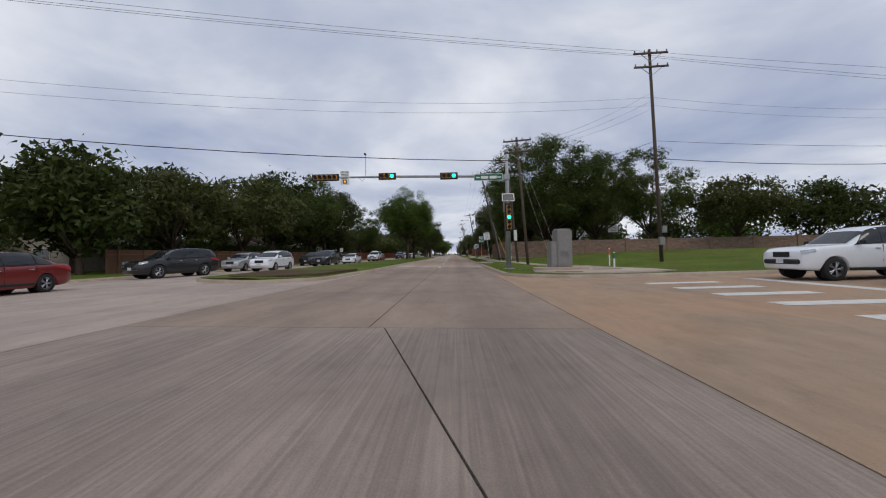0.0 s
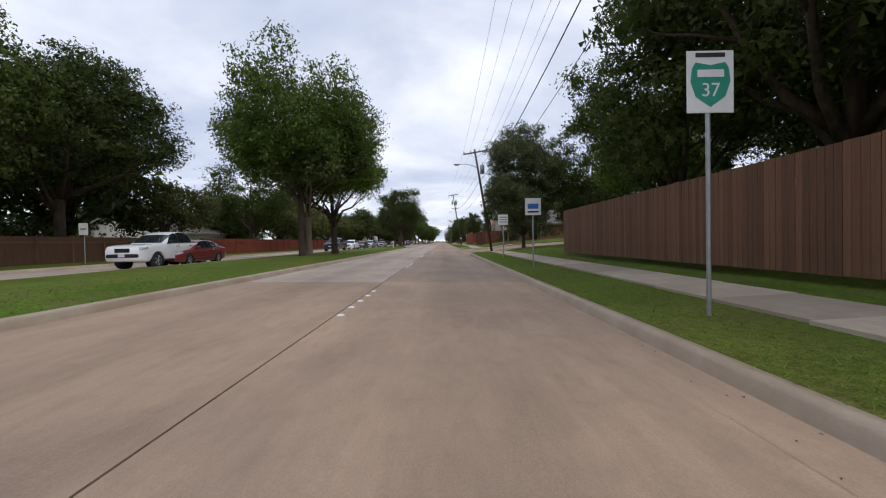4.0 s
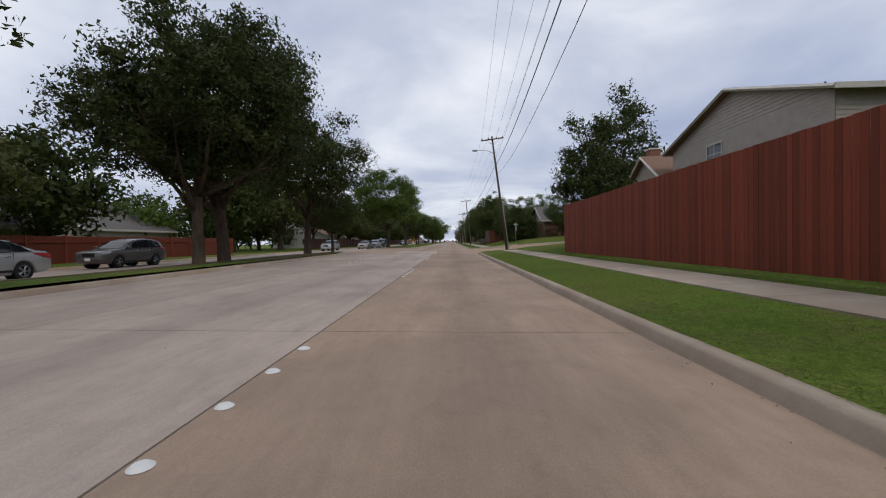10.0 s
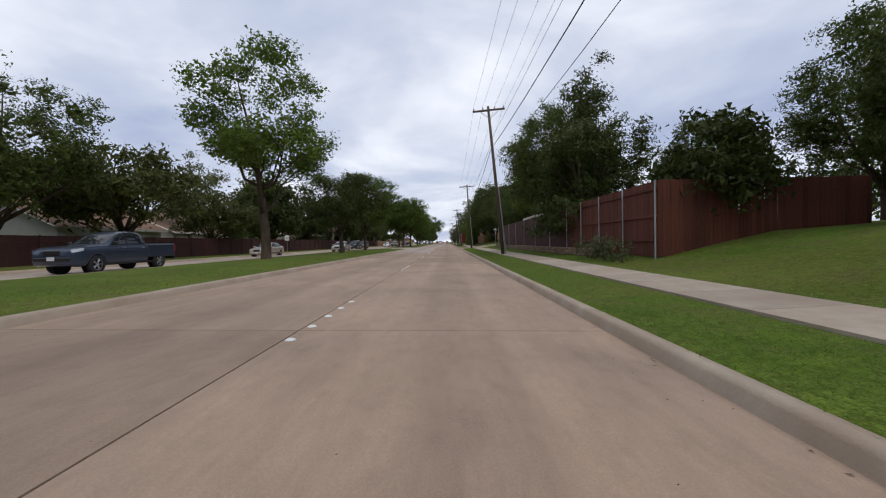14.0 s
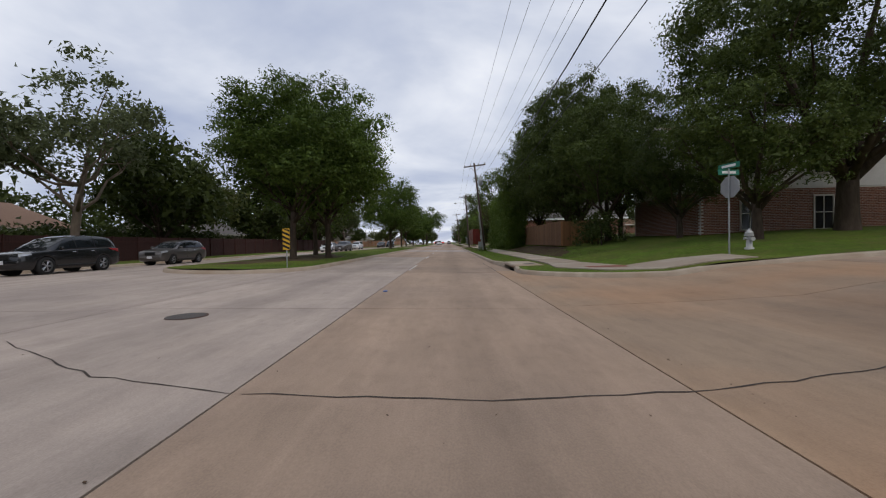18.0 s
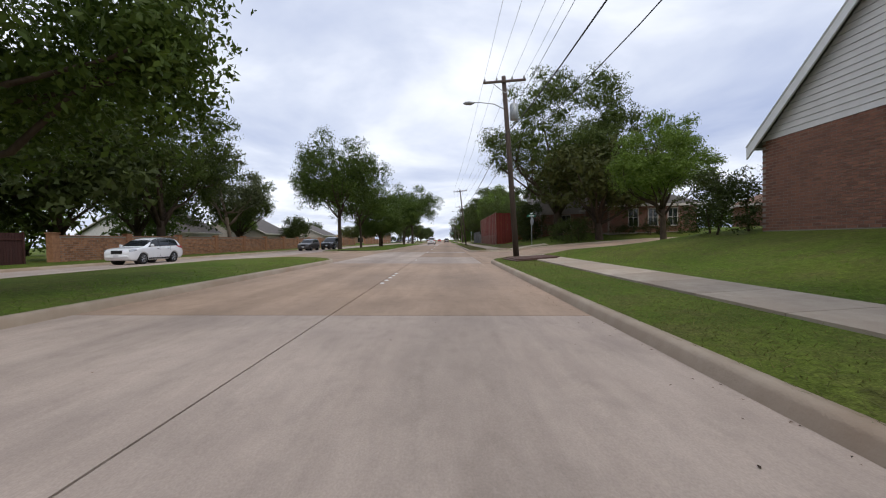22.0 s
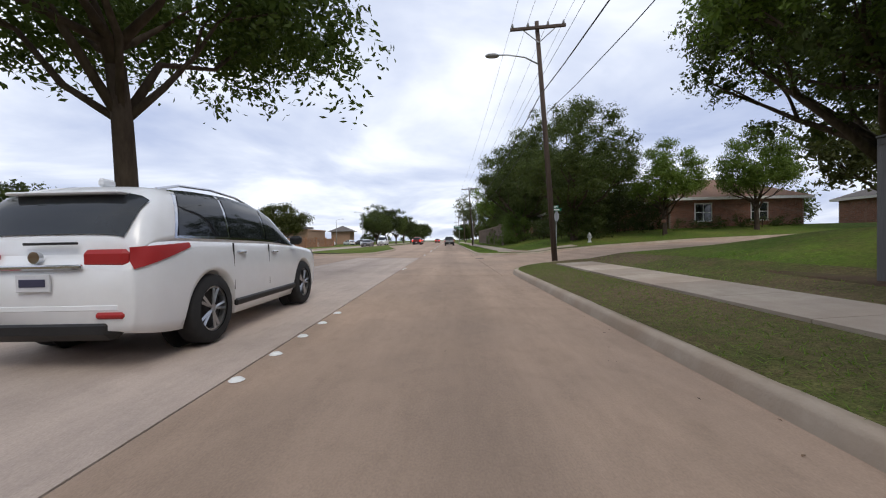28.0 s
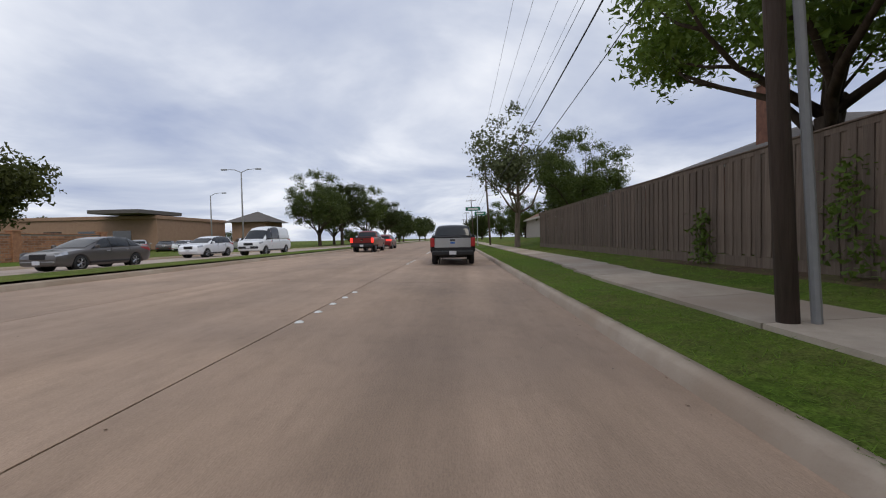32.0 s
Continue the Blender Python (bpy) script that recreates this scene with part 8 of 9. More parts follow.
bmesh.ops.triangulate(bm, faces=[f])
tagged(link("paving", bm, WALK), "tan concrete apron round the corner pad", "paving", kind="structure")


def sign_post(x, y, h, r=0.03, label="", name="road_sign", category="road sign"):
    t_ = thing(name, Matrix.Translation((x, y, gz(x, y))), label, category)
    part("post", one_tube([(0, 0, -0.25), (0, 0, h)], [r, r], 8), STEEL, t_)
    return t_


# speed limit sign
sp = sign_post(5.5, 74.7, 3.5, label="white speed limit sign on a steel post")
pl = part("plate", one_box(0, -0.05, 3.05, 0.68, 0.012, 0.84, bevel=0.004), SIGN_WHITE, sp)
for a in ((0, 0.39, 0.62, 0.012), (0, -0.39, 0.62, 0.012), (-0.31, 0, 0.012, 0.79), (0.31, 0, 0.012, 0.79)):
    part("border", one_box(a[0], -0.058, 3.05 + a[1], a[2], 0.004, a[3]), BLACK, pl)
lettering("SPEED", 0, -0.059, 3.33, 0.17, BLACK, pl)
lettering("LIMIT", 0, -0.059, 3.16, 0.17, BLACK, pl)
lettering("35", 0, -0.059, 2.85, 0.46, BLACK, pl)
sp.rotation_euler = (0, radians(-6.5), 0)
tagged(link("paving", polygon_prism([(4.95, 74.3), (5.9, 74.35), (5.85, 75.2), (4.9, 75.1)], gz(6) - 0.1, gz(6) + 0.04), WALK), "small concrete patch round the sign post", "paving", kind="structure")
# route shield
rs_ = sign_post(5.5, 88.5, 3.6, label="white route sign with a green numbered shield")
pl = part("plate", one_box(0, -0.05, 3.2, 0.64, 0.012, 0.84, bevel=0.004), SIGN_WHITE, rs_)
shield = [(-0.25, 0.18), (-0.2, 0.26), (0, 0.22), (0.2, 0.26), (0.25, 0.18), (0.27, 0.0), (0.2, -0.2), (0, -0.34), (-0.2, -0.2), (-0.27, 0.0)]
bm = polygon_prism([(a, b) for a, b in shield], 0, 0.006)
bmesh.ops.rotate(bm, cent=(0, 0, 0), matrix=Matrix.Rotation(radians(90), 3, "X"), verts=bm.verts)
bmesh.ops.translate(bm, vec=(0, -0.057, 3.2), verts=bm.verts)
part("shield", bm, material("route_green", (0.01, 0.27, 0.19), (0.01, 0.23, 0.16), 4, 0.4), pl, "green route shield")
lettering("37", 0, -0.066, 3.08, 0.26, SIGN_WHITE, pl)
part("text_bar", one_box(0, -0.066, 3.31, 0.36, 0.004, 0.1), SIGN_WHITE, pl)
part("text_bar", one_box(0, -0.058, 3.56, 0.4, 0.004, 0.06), BLACK, pl)
# two small white signs further on
for x, y, kind in ((5.4, 98.5, 0), (5.7, 108.0, 1)):
    ws = sign_post(x, y, 2.75, label="small white road sign on a thin post" if kind else "white road sign with a blue emblem")
    pl = part("plate", one_box(0, -0.05, 2.4, 0.62, 0.012, 0.66, bevel=0.004), SIGN_WHITE, ws)
    if kind == 0:
        part("emblem", one_box(0, -0.058, 2.42, 0.42, 0.004, 0.2), BLUE_PAINT, pl)
        part("text_bar", one_box(0, -0.058, 2.2, 0.44, 0.004, 0.06), BLACK, pl)
    else:
        for k in range(3):
            part("text_bar", one_box(0, -0.058, 2.56 - k * 0.15, 0.46, 0.004, 0.06), STEEL_PAINT, pl)


def octagon(r, z, y0, y1):
    bm = polygon_prism([(r * math.cos(radians(22.5 + 45 * k)), r * math.sin(radians(22.5 + 45 * k))) for k in range(8)], y0, y1)
    bmesh.ops.rotate(bm, cent=(0, 0, 0), matrix=Matrix.Rotation(radians(90), 3, "X"), verts=bm.verts)
    bmesh.ops.translate(bm, vec=(0, 0, z), verts=bm.verts)
    return bm


RED_SIGN = material("red_sign_sheet", (0.45, 0.02, 0.02), (0.38, 0.02, 0.02), 3.0, 0.4)


def stop_sign(x, y, turn):
    """A stop sign for the side street, with two street name blades on top."""
    t_ = thing("stop_sign", Matrix.Translation((x, y, gz(x, y))) @ Matrix.Rotation(radians(turn), 4, "Z"), "red stop sign with green street name blades on top", "road sign", "stop signs")
    part("post", one_tube([(0, 0, -0.25), (0, 0, 3.0)], [0.028, 0.028], 8), STEEL, t_)
    pl = part("plate", octagon(0.4, 2.35, 0.035, 0.05), TAIL, t_, "red octagonal plate with bare grey back")
    part("face", octagon(0.385, 2.35, 0.05, 0.055), RED_SIGN, pl)
    lettering("STOP", 0, -0.058, 2.35, 0.26, SIGN_WHITE, pl)
    for a, z in ((0, 3.08), (90, 2.86)):
        rot = Matrix.Rotation(radians(a), 4, "Z")
        bl = part("name_blade", one_box(0, 0, 0, 0.85, 0.01, 0.19, bevel=0.003), GREEN_SIGN, t_, "green street name blade")
        bl.matrix_local = Matrix.Translation((0, 0, z)) @ rot
        for s in (-1, 1):
            part("text_bar", one_box(0, s * 0.008, 0, 0.55, 0.004, 0.085), WHITE, bl)
    return t_


for x, y in ((10.8, 228.9), (11.6, 319.8), (10.1, 399.8), (10.2, 488.2)):
    stop_sign(x, y, 100)


def hydrant(x, y):
    h = thing("fire_hydrant", Matrix.Translation((x, y, gz(x, y))), "silver-painted fire hydrant standing in the grass", "fire hydrant", "fire hydrants")
    part("barrel", one_tube([(0, 0, -0.1), (0, 0, 0.06), (0, 0, 0.08), (0, 0, 0.5)], [0.15, 0.15, 0.1, 0.095], 12), HYDRANT, h, smooth=True)
    part("flange", one_tube([(0, 0, 0.48), (0, 0, 0.54)], [0.15, 0.15], 12), HYDRANT, h)
    part("bonnet", one_tube([(0, 0, 0.54), (0, 0, 0.62), (0, 0, 0.69), (0, 0, 0.72)], [0.13, 0.125, 0.07, 0.03], 12), HYDRANT, h, smooth=True)
    part("top_nut", one_tube([(0, 0, 0.71), (0, 0, 0.77)], [0.025, 0.025], 5), HYDRANT, h)
    part("nozzle", one_tube([(0, -0.08, 0.38), (0, -0.2, 0.38)], [0.075, 0.08], 10), HYDRANT, h)
    for s in (-1, 1):
        part("side_nozzle", one_tube([(s * 0.08, 0, 0.4), (s * 0.18, 0, 0.4)], [0.05, 0.055], 10), HYDRANT, h)


for x, y in ((12.9, 320.6), (13.0, 489.0)):
    hydrant(x, y)


def mailbox(x, y, brick):
    if brick:
        m = thing("mailbox", Matrix.Translation((x, y, gz(x, y))), "brick pillar mailbox at the side street kerb", "mailbox")
        part("pillar", one_box(0, 0, 0.6, 0.5, 0.5, 1.3, bevel=0.01), BRICK_POST, m)
        part("cap", one_box(0, 0, 1.3, 0.58, 0.58, 0.1, bevel=0.02), WALK, m)
        part("door", one_box(0, -0.256, 1.0, 0.2, 0.012, 0.22), BLACK, m)
    else:
        m = thing("mailbox", Matrix.Translation((x, y, gz(x, y))), "tan mailbox on a dark wooden post", "mailbox")
        part("post", one_box(0, 0, 0.45, 0.1, 0.1, 1.1, bevel=0.008), BARK, m)
        bm = one_box(0, 0, 1.12, 0.24, 0.5, 0.26, bevel=0.07)
        part("box", bm, BRICK_POST, m)
        part("flag", one_box(0.13, 0.05, 1.16, 0.01, 0.14, 0.05), RED_SIGN, m)


mailbox(20, 121.5, True)
mailbox(19, 489.5, False)
mailbox(22, 136.5, True)


def hazard_marker(x, y):
    """An upright plate with yellow and black slanting stripes on a post."""
    h = thing("hazard_marker", Matrix.Translation((x, y, gz(x, y))), "yellow and black striped hazard marker on the median nose", "road sign", "hazard markers")
    part("post", one_tube([(0, 0.03, -0.2), (0, 0.03, 1.65)], [0.025, 0.025], 7), STEEL, h)
    pl = part("plate", one_box(0, 0, 1.2, 0.305, 0.012, 0.915, bevel=0.003), YELLOW, h)
    for k in range(5):
        z0 = 0.79 + k * 0.19
        bm = bmesh.new()
        v = [(-0.15, -0.009, max(0.745, z0)), (0.15, -0.009, z0 + 0.0 + 0.13 - 0.13), (0.15, -0.009, z0 + 0.09), (-0.15, -0.009, z0 + 0.09)]
        v = [(-0.15, -0.009, z0 + 0.1), (0.15, -0.009, z0 - 0.04), (0.15, -0.009, z0 + 0.055), (-0.15, -0.009, z0 + 0.195)]
        v = [(a, b, min(max(c, 0.745), 1.655)) for a, b, c in v]
        bm.faces.new([bm.verts.new(p) for p in v])
        part("stripe", bm, BLACK, pl)


for x, y in ((-5.1, 244.7), (-5.1, 322.6)):
    hazard_marker(x, y)


def marker_post(x, y, h, band, label):
    m = thing("marker_post", Matrix.Translation((x, y, gz(x, y))), label, "marker post")
    part("post", one_tube([(0, 0, -0.1), (0, 0, h)], [0.05, 0.05], 9), WHITE, m)
    part("band", one_tube([(0, 0, h * 0.62), (0, 0, h * 0.95)], [0.052, 0.052], 9), band, m, "coloured band")


marker_post(10.9, 54.0, 1.0, GREEN_SIGN, "white buried-cable marker post with a green band")
marker_post(12.0, 57.5, 1.2, ORANGE, "white utility marker post with an orange band")
marker_post(9.2, 83.5, 0.75, ORANGE, "short white utility marker post by the wall")
marker_post(-6.4, 148.0, 1.0, YELLOW, "white and yellow pipeline marker post on the median")
marker_post(-24, 536, 0.9, WHITE, "short white marker post in the grass")

# boxes strapped to poles
for pole_x, pole_y, dx_, z, w, h, mat_ in ((16.6, 59.6, -0.1, 1.2, 0.36, 0.6, STEEL_PAINT), (16.6, 59.6, 0.12, 2.1, 0.3, 0.5, STEEL_PAINT), (8.2, 72.2, -0.25, 2.3, 0.32, 1.1, WHITE), (5.7, 351.0, -0.12, 3.0, 0.3, 0.5, STEEL_PAINT), (6.4, 176.3, -0.2, 1.6, 0.3, 0.32, WHITE)):
    for ob in list(scene.objects):
        if ob.parent is None and ob.name.startswith("utility_pole") and abs(ob.location.x - pole_x) < 0.01 and abs(ob.location.y - pole_y) < 0.01:
            case = part("meter_box", one_box(dx_, -0.24, z + h / 2, w, 0.2, h, bevel=0.015), mat_, ob, "small equipment box strapped to the pole")
            part("cover", one_box(dx_, -0.35, z + h / 2, w * 0.8, 0.02, h * 0.8, bevel=0.006), mat_, case)

# storm drain mouths
for y0, y1 in INLETS:
    x_in = KR + SET_BACK
    d = thing("storm_drain", Matrix.Translation((x_in, (y0 + y1) / 2, 0)), "storm drain mouth set back under a stained concrete lid", "storm drain")
    L = y1 - y0
    zt = gz(KR) + 0.02
    part("lid", one_box(0.66, 0, zt - 0.035, 1.3, L + 0.3, 0.15, bevel=0.045), KERB, d, "stained concrete lid")
    # chamber faces in near-black: the shade under the lid is in their colour
    part("chamber_wall", one_box(0.85, 0, -0.2, 0.06, L + 0.5, 0.5), CHAMBER_SHADE, d)
    part("chamber_floor", one_box(0.45, 0, -0.33, 0.95, L + 0.5, 0.05), CHAMBER_SHADE, d)
    for s_ in (-1, 1):
        part("cheek", one_box(0.3, s_ * (L / 2 + 0.12), -0.1, 0.56, 0.24, 0.32, bevel=0.02), KERB, d)
    lid_y = -L * 0.28
    part("rim", one_tube([(0.8, lid_y, zt + 0.03), (0.8, lid_y, zt + 0.042)], [0.31, 0.31], 24), RUST, d)
    part("cover", one_tube([(0.8, lid_y, zt + 0.04), (0.8, lid_y, zt + 0.05)], [0.27, 0.27], 22), IRON, d, "iron manhole lid")

# manhole covers in the road
for x, y, r in ((3.4, 64.7, 0.33), (4.0, 484.2, 0.33), (-2.6, 312.5, 0.33), (-7.4, 233.6, 0.34), (4.35, 132.3, 0.12), (3.55, 71.2, 0.12)):
    m = thing("manhole_cover", Matrix.Translation((x, y, rz(x))), "round cast iron manhole cover set in the road", "manhole cover")
    part("rim", one_tube([(0, 0, -0.015), (0, 0, 0.004)], [r, r], 24), RUST, m)
    part("lid", one_tube([(0, 0, 0.004), (0, 0, 0.009)], [r * 0.9, r * 0.9], 24), IRON, m)
m = thing("manhole_cover", Matrix.Translation((5.7, 235.8, gz(5.7))), "round iron access cover set in the grass", "manhole cover")
part("rim", one_tube([(0, 0, -0.05), (0, 0, 0.03)], [0.34, 0.34], 22), KERB, m)
part("lid", one_tube([(0, 0, 0.03), (0, 0, 0.04)], [0.28, 0.28], 22), IRON, m)

# blue marker on the lane line
tagged(link("road_stud", one_box(0.2, 315.8, 0.01, 0.1, 0.1, 0.02, bevel=0.006), BLUE_PAINT), "blue reflective marker stud beside the joint", "road stud")

# grey telecom box by the walk
u = thing("utility_box", Matrix.Translation((5.75, 352.6, gz(5.75))) @ Matrix.Rotation(radians(4), 4, "Z"), "pale grey telecom box with dented sides on the verge", "utility box")
UB = material("pale_grey_box_paint", (0.31, 0.34, 0.34), (0.25, 0.275, 0.275), 3.0, 0.6, spots=(0.24, 0.25, 0.23), spot_scale=2.0)
part("case", one_box(0, 0, 0.5, 0.68, 0.46, 1.06, bevel=0.015), UB, u)
part("lid", one_box(0, 0, 1.06, 0.75, 0.54, 0.09, bevel=0.02), UB, u)
part("door", one_box(0.08, -0.238, 0.52, 0.46, 0.02, 0.86, bevel=0.006), UB, u)
part("badge", one_box(-0.26, -0.238, 0.85, 0.13, 0.008, 0.07, bevel=0.003), STEEL_PAINT, u)
part("hasp", one_box(-0.22, -0.24, 0.45, 0.05, 0.02, 0.14, bevel=0.005), RUST, u)

# steel road plates stacked on the verge
for k, (x, y, a, lz) in enumerate(((6.15, 382.6, 8, 0.0), (6.35, 382.75, 3, 0.05))):
    p_ = link("steel_plate", one_box(0, 0, 0, 2.1, 2.3, 0.04, bevel=0.006), RUST)
    p_.matrix_world = Matrix.Translation((x, y, gz(6.3) + 0.05 + lz)) @ Matrix.Rotation(radians(a), 4, "Z") @ Matrix.Rotation(radians(-3), 4, "Y")
    tagged(p_, "rusted brown steel road plate lying on the verge", "steel plate", "road plates")
tagged(link("litter", one_tube([(6.9, 351.2, gz(7) + 0.04), (7.0, 351.32, gz(7) + 0.05)], [0.04, 0.032], 9), WHITE), "crumpled white paper cup on the grass", "litter")


def road_lamp(x, y, h, heads):
    lp = thing("street_lamp", Matrix.Translation((x, y, gz(x, y))), "tall grey street lamp with %s" % ("two curved arms" if len(heads) > 1 else "one short arm"), "street lamp")
    part("pole", one_tube([(0, 0, -0.2), (0, 0, h * 0.5), (0, 0, h)], [0.11, 0.085, 0.06], 10), STEEL_PAINT, lp, smooth=True)
    for s in heads:
        arm = part("arm", one_tube([(0, 0, h - 0.05), (s * 0.7, 0, h + 0.25), (s * 1.6, 0, h + 0.3)], [0.04, 0.035, 0.03], 7), STEEL_PAINT, lp)
        part("lantern", one_box(s * 1.85, 0, h + 0.28, 0.6, 0.26, 0.13, bevel=0.04), STEEL_PAINT, arm)


road_lamp(-20.2, 560, 8.4, (-1, 1))
road_lamp(-30, 570, 7.2, (1,))
road_lamp(-26, 600, 8.0, (1,))

# green name board on the next junction's pole
nb = thing("street_sign", Matrix.Translation((5.2, 570.0, gz(5.2))), "green street name boards on a steel pole", "road sign")
part("post", one_tube([(0, 0, -0.2), (0, 0, 5.2)], [0.06, 0.05], 9), STEEL, nb)
for dx, z, w in ((-0.55, 4.8, 1.9), (0.35, 4.2, 1.4)):
    bo = part("name_blade", one_box(dx, -0.08, z, w, 0.03, 0.46, bevel=0.006), GREEN_SIGN, nb)
    part("text_bar", one_box(dx, -0.098, z, w * 0.7, 0.006, 0.18), WHITE, bo)


def hoop(x, y, turn):
    h = thing("basketball_hoop", Matrix.Translation((x, y, gz(x, y))) @ Matrix.Rotation(radians(turn), 4, "Z"), "basketball hoop with a white backboard on a post", "basketball hoop")
    part("post", one_tube([(0, 0.5, 0), (0, 0.5, 2.8), (0, 0.1, 3.2)], [0.06, 0.06, 0.05], 8), BLACK, h)
    bb = part("backboard", one_box(0, 0, 3.25, 1.4, 0.04, 0.95, bevel=0.01), WHITE, h)
    for a in ((0, 0.2, 0.6, 0.04), (0, -0.25, 0.6, 0.04), (-0.29, 0, 0.04, 0.45), (0.29, 0, 0.04, 0.45)):
        part("target_line", one_box(a[0], -0.024, 3.2 + a[1], a[2], 0.005, a[3]), BLACK, bb)
    ring = [(0.22 * math.cos(radians(a)), -0.28 + 0.22 * math.sin(radians(a)), 3.0) for a in range(0, 361, 30)]
    part("rim", one_tube(ring, [0.012] * len(ring), 6), ORANGE, h)


hoop(-38, 545, 0)
hoop(24, 86.5, 0)

# small white sign on the far verge, yard sign
for x, y, h, w, hh, lab in ((-21.5, 300.5, 2.4, 0.6, 0.75, "white road sign on a post across the road"), (-9.3, 148.5, 1.9, 0.45, 0.6, "small white sign on a thin post, median"), (-21.0, 108, 2.6, 0.6, 0.75, "white road sign on a post, far verge")):
    s_ = sign_post(x, y, h, label=lab)
    pl = part("plate", one_box(0, -0.05, h - hh / 2, w, 0.012, hh, bevel=0.004), SIGN_WHITE, s_)
    part("text_bar", one_box(0, -0.058, h - hh / 2, w * 0.6, 0.004, 0.12), STEEL_PAINT, pl)
ys_ = thing("yard_sign", Matrix.Translation((19.8, 319.6, gz(19.8, 319.6))), "blue and white yard sign in a wire frame", "yard sign")
part("board", one_box(0, 0, 0.75, 1.25, 0.02, 0.75, bevel=0.004), BLUE_PAINT, ys_)
part("text_bar", one_box(0, -0.014, 0.72, 1.1, 0.006, 0.2), WHITE, ys_)
part("text_bar", one_box(0, -0.014, 0.98, 0.5, 0.006, 0.09), WHITE, ys_)
part("text_bar", one_box(0, -0.014, 0.5, 0.9, 0.006, 0.08), WHITE, ys_)
part("strip", one_box(0, -0.01, 0.32, 1.3, 0.03, 0.06), RED_SIGN, ys_)
for s in (-1, 1):
    part("frame", one_tube([(s * 0.66, 0, -0.05), (s * 0.66, 0, 1.25)], [0.015, 0.015], 6), STEEL, ys_)
part("frame", one_tube([(-0.66, 0, 1.25), (0.66, 0, 1.25)], [0.015, 0.015], 6), STEEL, ys_)

# ---------------------------------------------------------------- hedges, shrubs and creepers


def leafy_box(name, x0, x1, y0, y1, h, leaf, per=120, size=0.11, label="", category="hedge", seed=1, rough=0.35, top=1.0, base=0.15, dome=0.1):
    """A hedge: an uneven block whose shell is crowded with leaves, woody stems inside."""
    rs = np.random.RandomState(seed)
    hd = thing(name, Matrix.Translation(((x0 + x1) / 2, (y0 + y1) / 2, gz((x0 + x1) / 2, (y0 + y1) / 2) - 0.03)), label, category)
    w, d = x1 - x0, y1 - y0
    n = max(3, min(int(d / 0.9), 9))
    for k in range(n):
        bm = bmesh.new()
        px, py = rs.uniform(-w * 0.2, w * 0.2), -d / 2 + d * (k + 0.5) / n
        tube(bm, [(px, py, -0.05), (px + rs.uniform(-0.15, 0.15), py + rs.uniform(-0.2, 0.2), h * 0.45), (px + rs.uniform(-0.4, 0.4), py + rs.uniform(-0.3, 0.3), h * 0.85)], [0.05, 0.035, 0.012], 6)
        part("stem", bm, BARK, hd)
    step = 0.55
    cent, rad, cnt = [], [], []
    for gx in np.arange(-w / 2 + 0.3, w / 2 - 0.25, step):
        for gy in np.arange(-d / 2 + 0.3, d / 2 - 0.25, step):
            edge = max(abs(gx) / (w / 2), abs(gy) / (d / 2))
            zt = h * (1 - dome * edge ** (3 if dome < 0.2 else 2)) * (1 - (1 - top) * (gy + d / 2) / d)
            for gz_ in np.arange(base + 0.3, zt - 0.2, step):
                inner = edge < 0.62 and gz_ < zt - 0.9
                if inner:
                    continue
                cent.append((gx + rs.uniform(-rough, rough), gy + rs.uniform(-rough, rough), gz_ + rs.uniform(-rough, rough) * 0.8))
                rad.append(rs.uniform(0.35, 0.62))
                cnt.append(int(per * (3.3 if size > 0.09 else 1) * rs.uniform(0.5, 1.3)))
    me = leaf_mesh("foliage", cent, rad, cnt, size * 0.66 if size > 0.09 else size, seed, 0.95, core=3)
    link_mesh("foliage", me, leaf, hd)
    return hd


leafy_box("hedge", 8.4, 11.0, 350.0, 367.6, 7.2, LEAF_BRIGHT, base=-0.2, per=72, size=0.13, label="tall clipped evergreen hedge beside the sidewalk", seed=3)
leafy_box("hedge", 12.4, 14.2, 377.3, 380.3, 2.4, LEAF_DARK, per=60, size=0.1, label="clipped dark shrub beside a brick gable", seed=4)
leafy_box("hedge", 18.5, 31.0, 145.9, 147.4, 1.5, LEAF_DARK, per=26, size=0.11, label="dark clipped hedge along the brick house front", seed=25)
leafy_box("hedge", 12.8, 14.6, 148.5, 158.0, 1.9, LEAF_DARK, per=30, size=0.1, label="low clipped hedge along the brick house", seed=5)
leafy_box("shrubs", 11.2, 16.2, 239.2, 248.4, 5.2, LEAF_DARK, dome=0.5, per=42, size=0.15, label="mass of dark evergreen shrubs on a corner lawn", category="bush", seed=6, rough=0.6)
leafy_box("shrubs", 11.2, 15.5, 490.5, 496.0, 3.6, LEAF_DARK, per=24, size=0.16, label="dark evergreen shrubs under a corner oak", category="bush", seed=7, rough=0.6)
leafy_box("shrubs", 9.3, 12.4, 506.4, 511.6, 3.6, LEAF_MID, per=22, size=0.15, label="overgrown green shrubs leaning over the verge", category="bush", seed=8, rough=0.6)
leafy_box("shrubs", 11.4, 13.2, 331.5, 335.5, 1.9, LEAF_DARK, per=30, size=0.14, label="dark shrubs before a low fence", category="bush", seed=9, rough=0.55)
leafy_box("shrubs", 8.6, 9.6, 258.0, 263.5, 0.95, LEAF_GREY, per=90, size=0.08, label="grey-green herb bushes at the foot of a fence", category="bush", seed=21, rough=0.4)
leafy_box("hedge", 18.6, 29.0, 242.9, 244.4, 1.7, LEAF_DARK, per=22, size=0.13, label="dark shrubs along a brick house front", seed=22, rough=0.5)
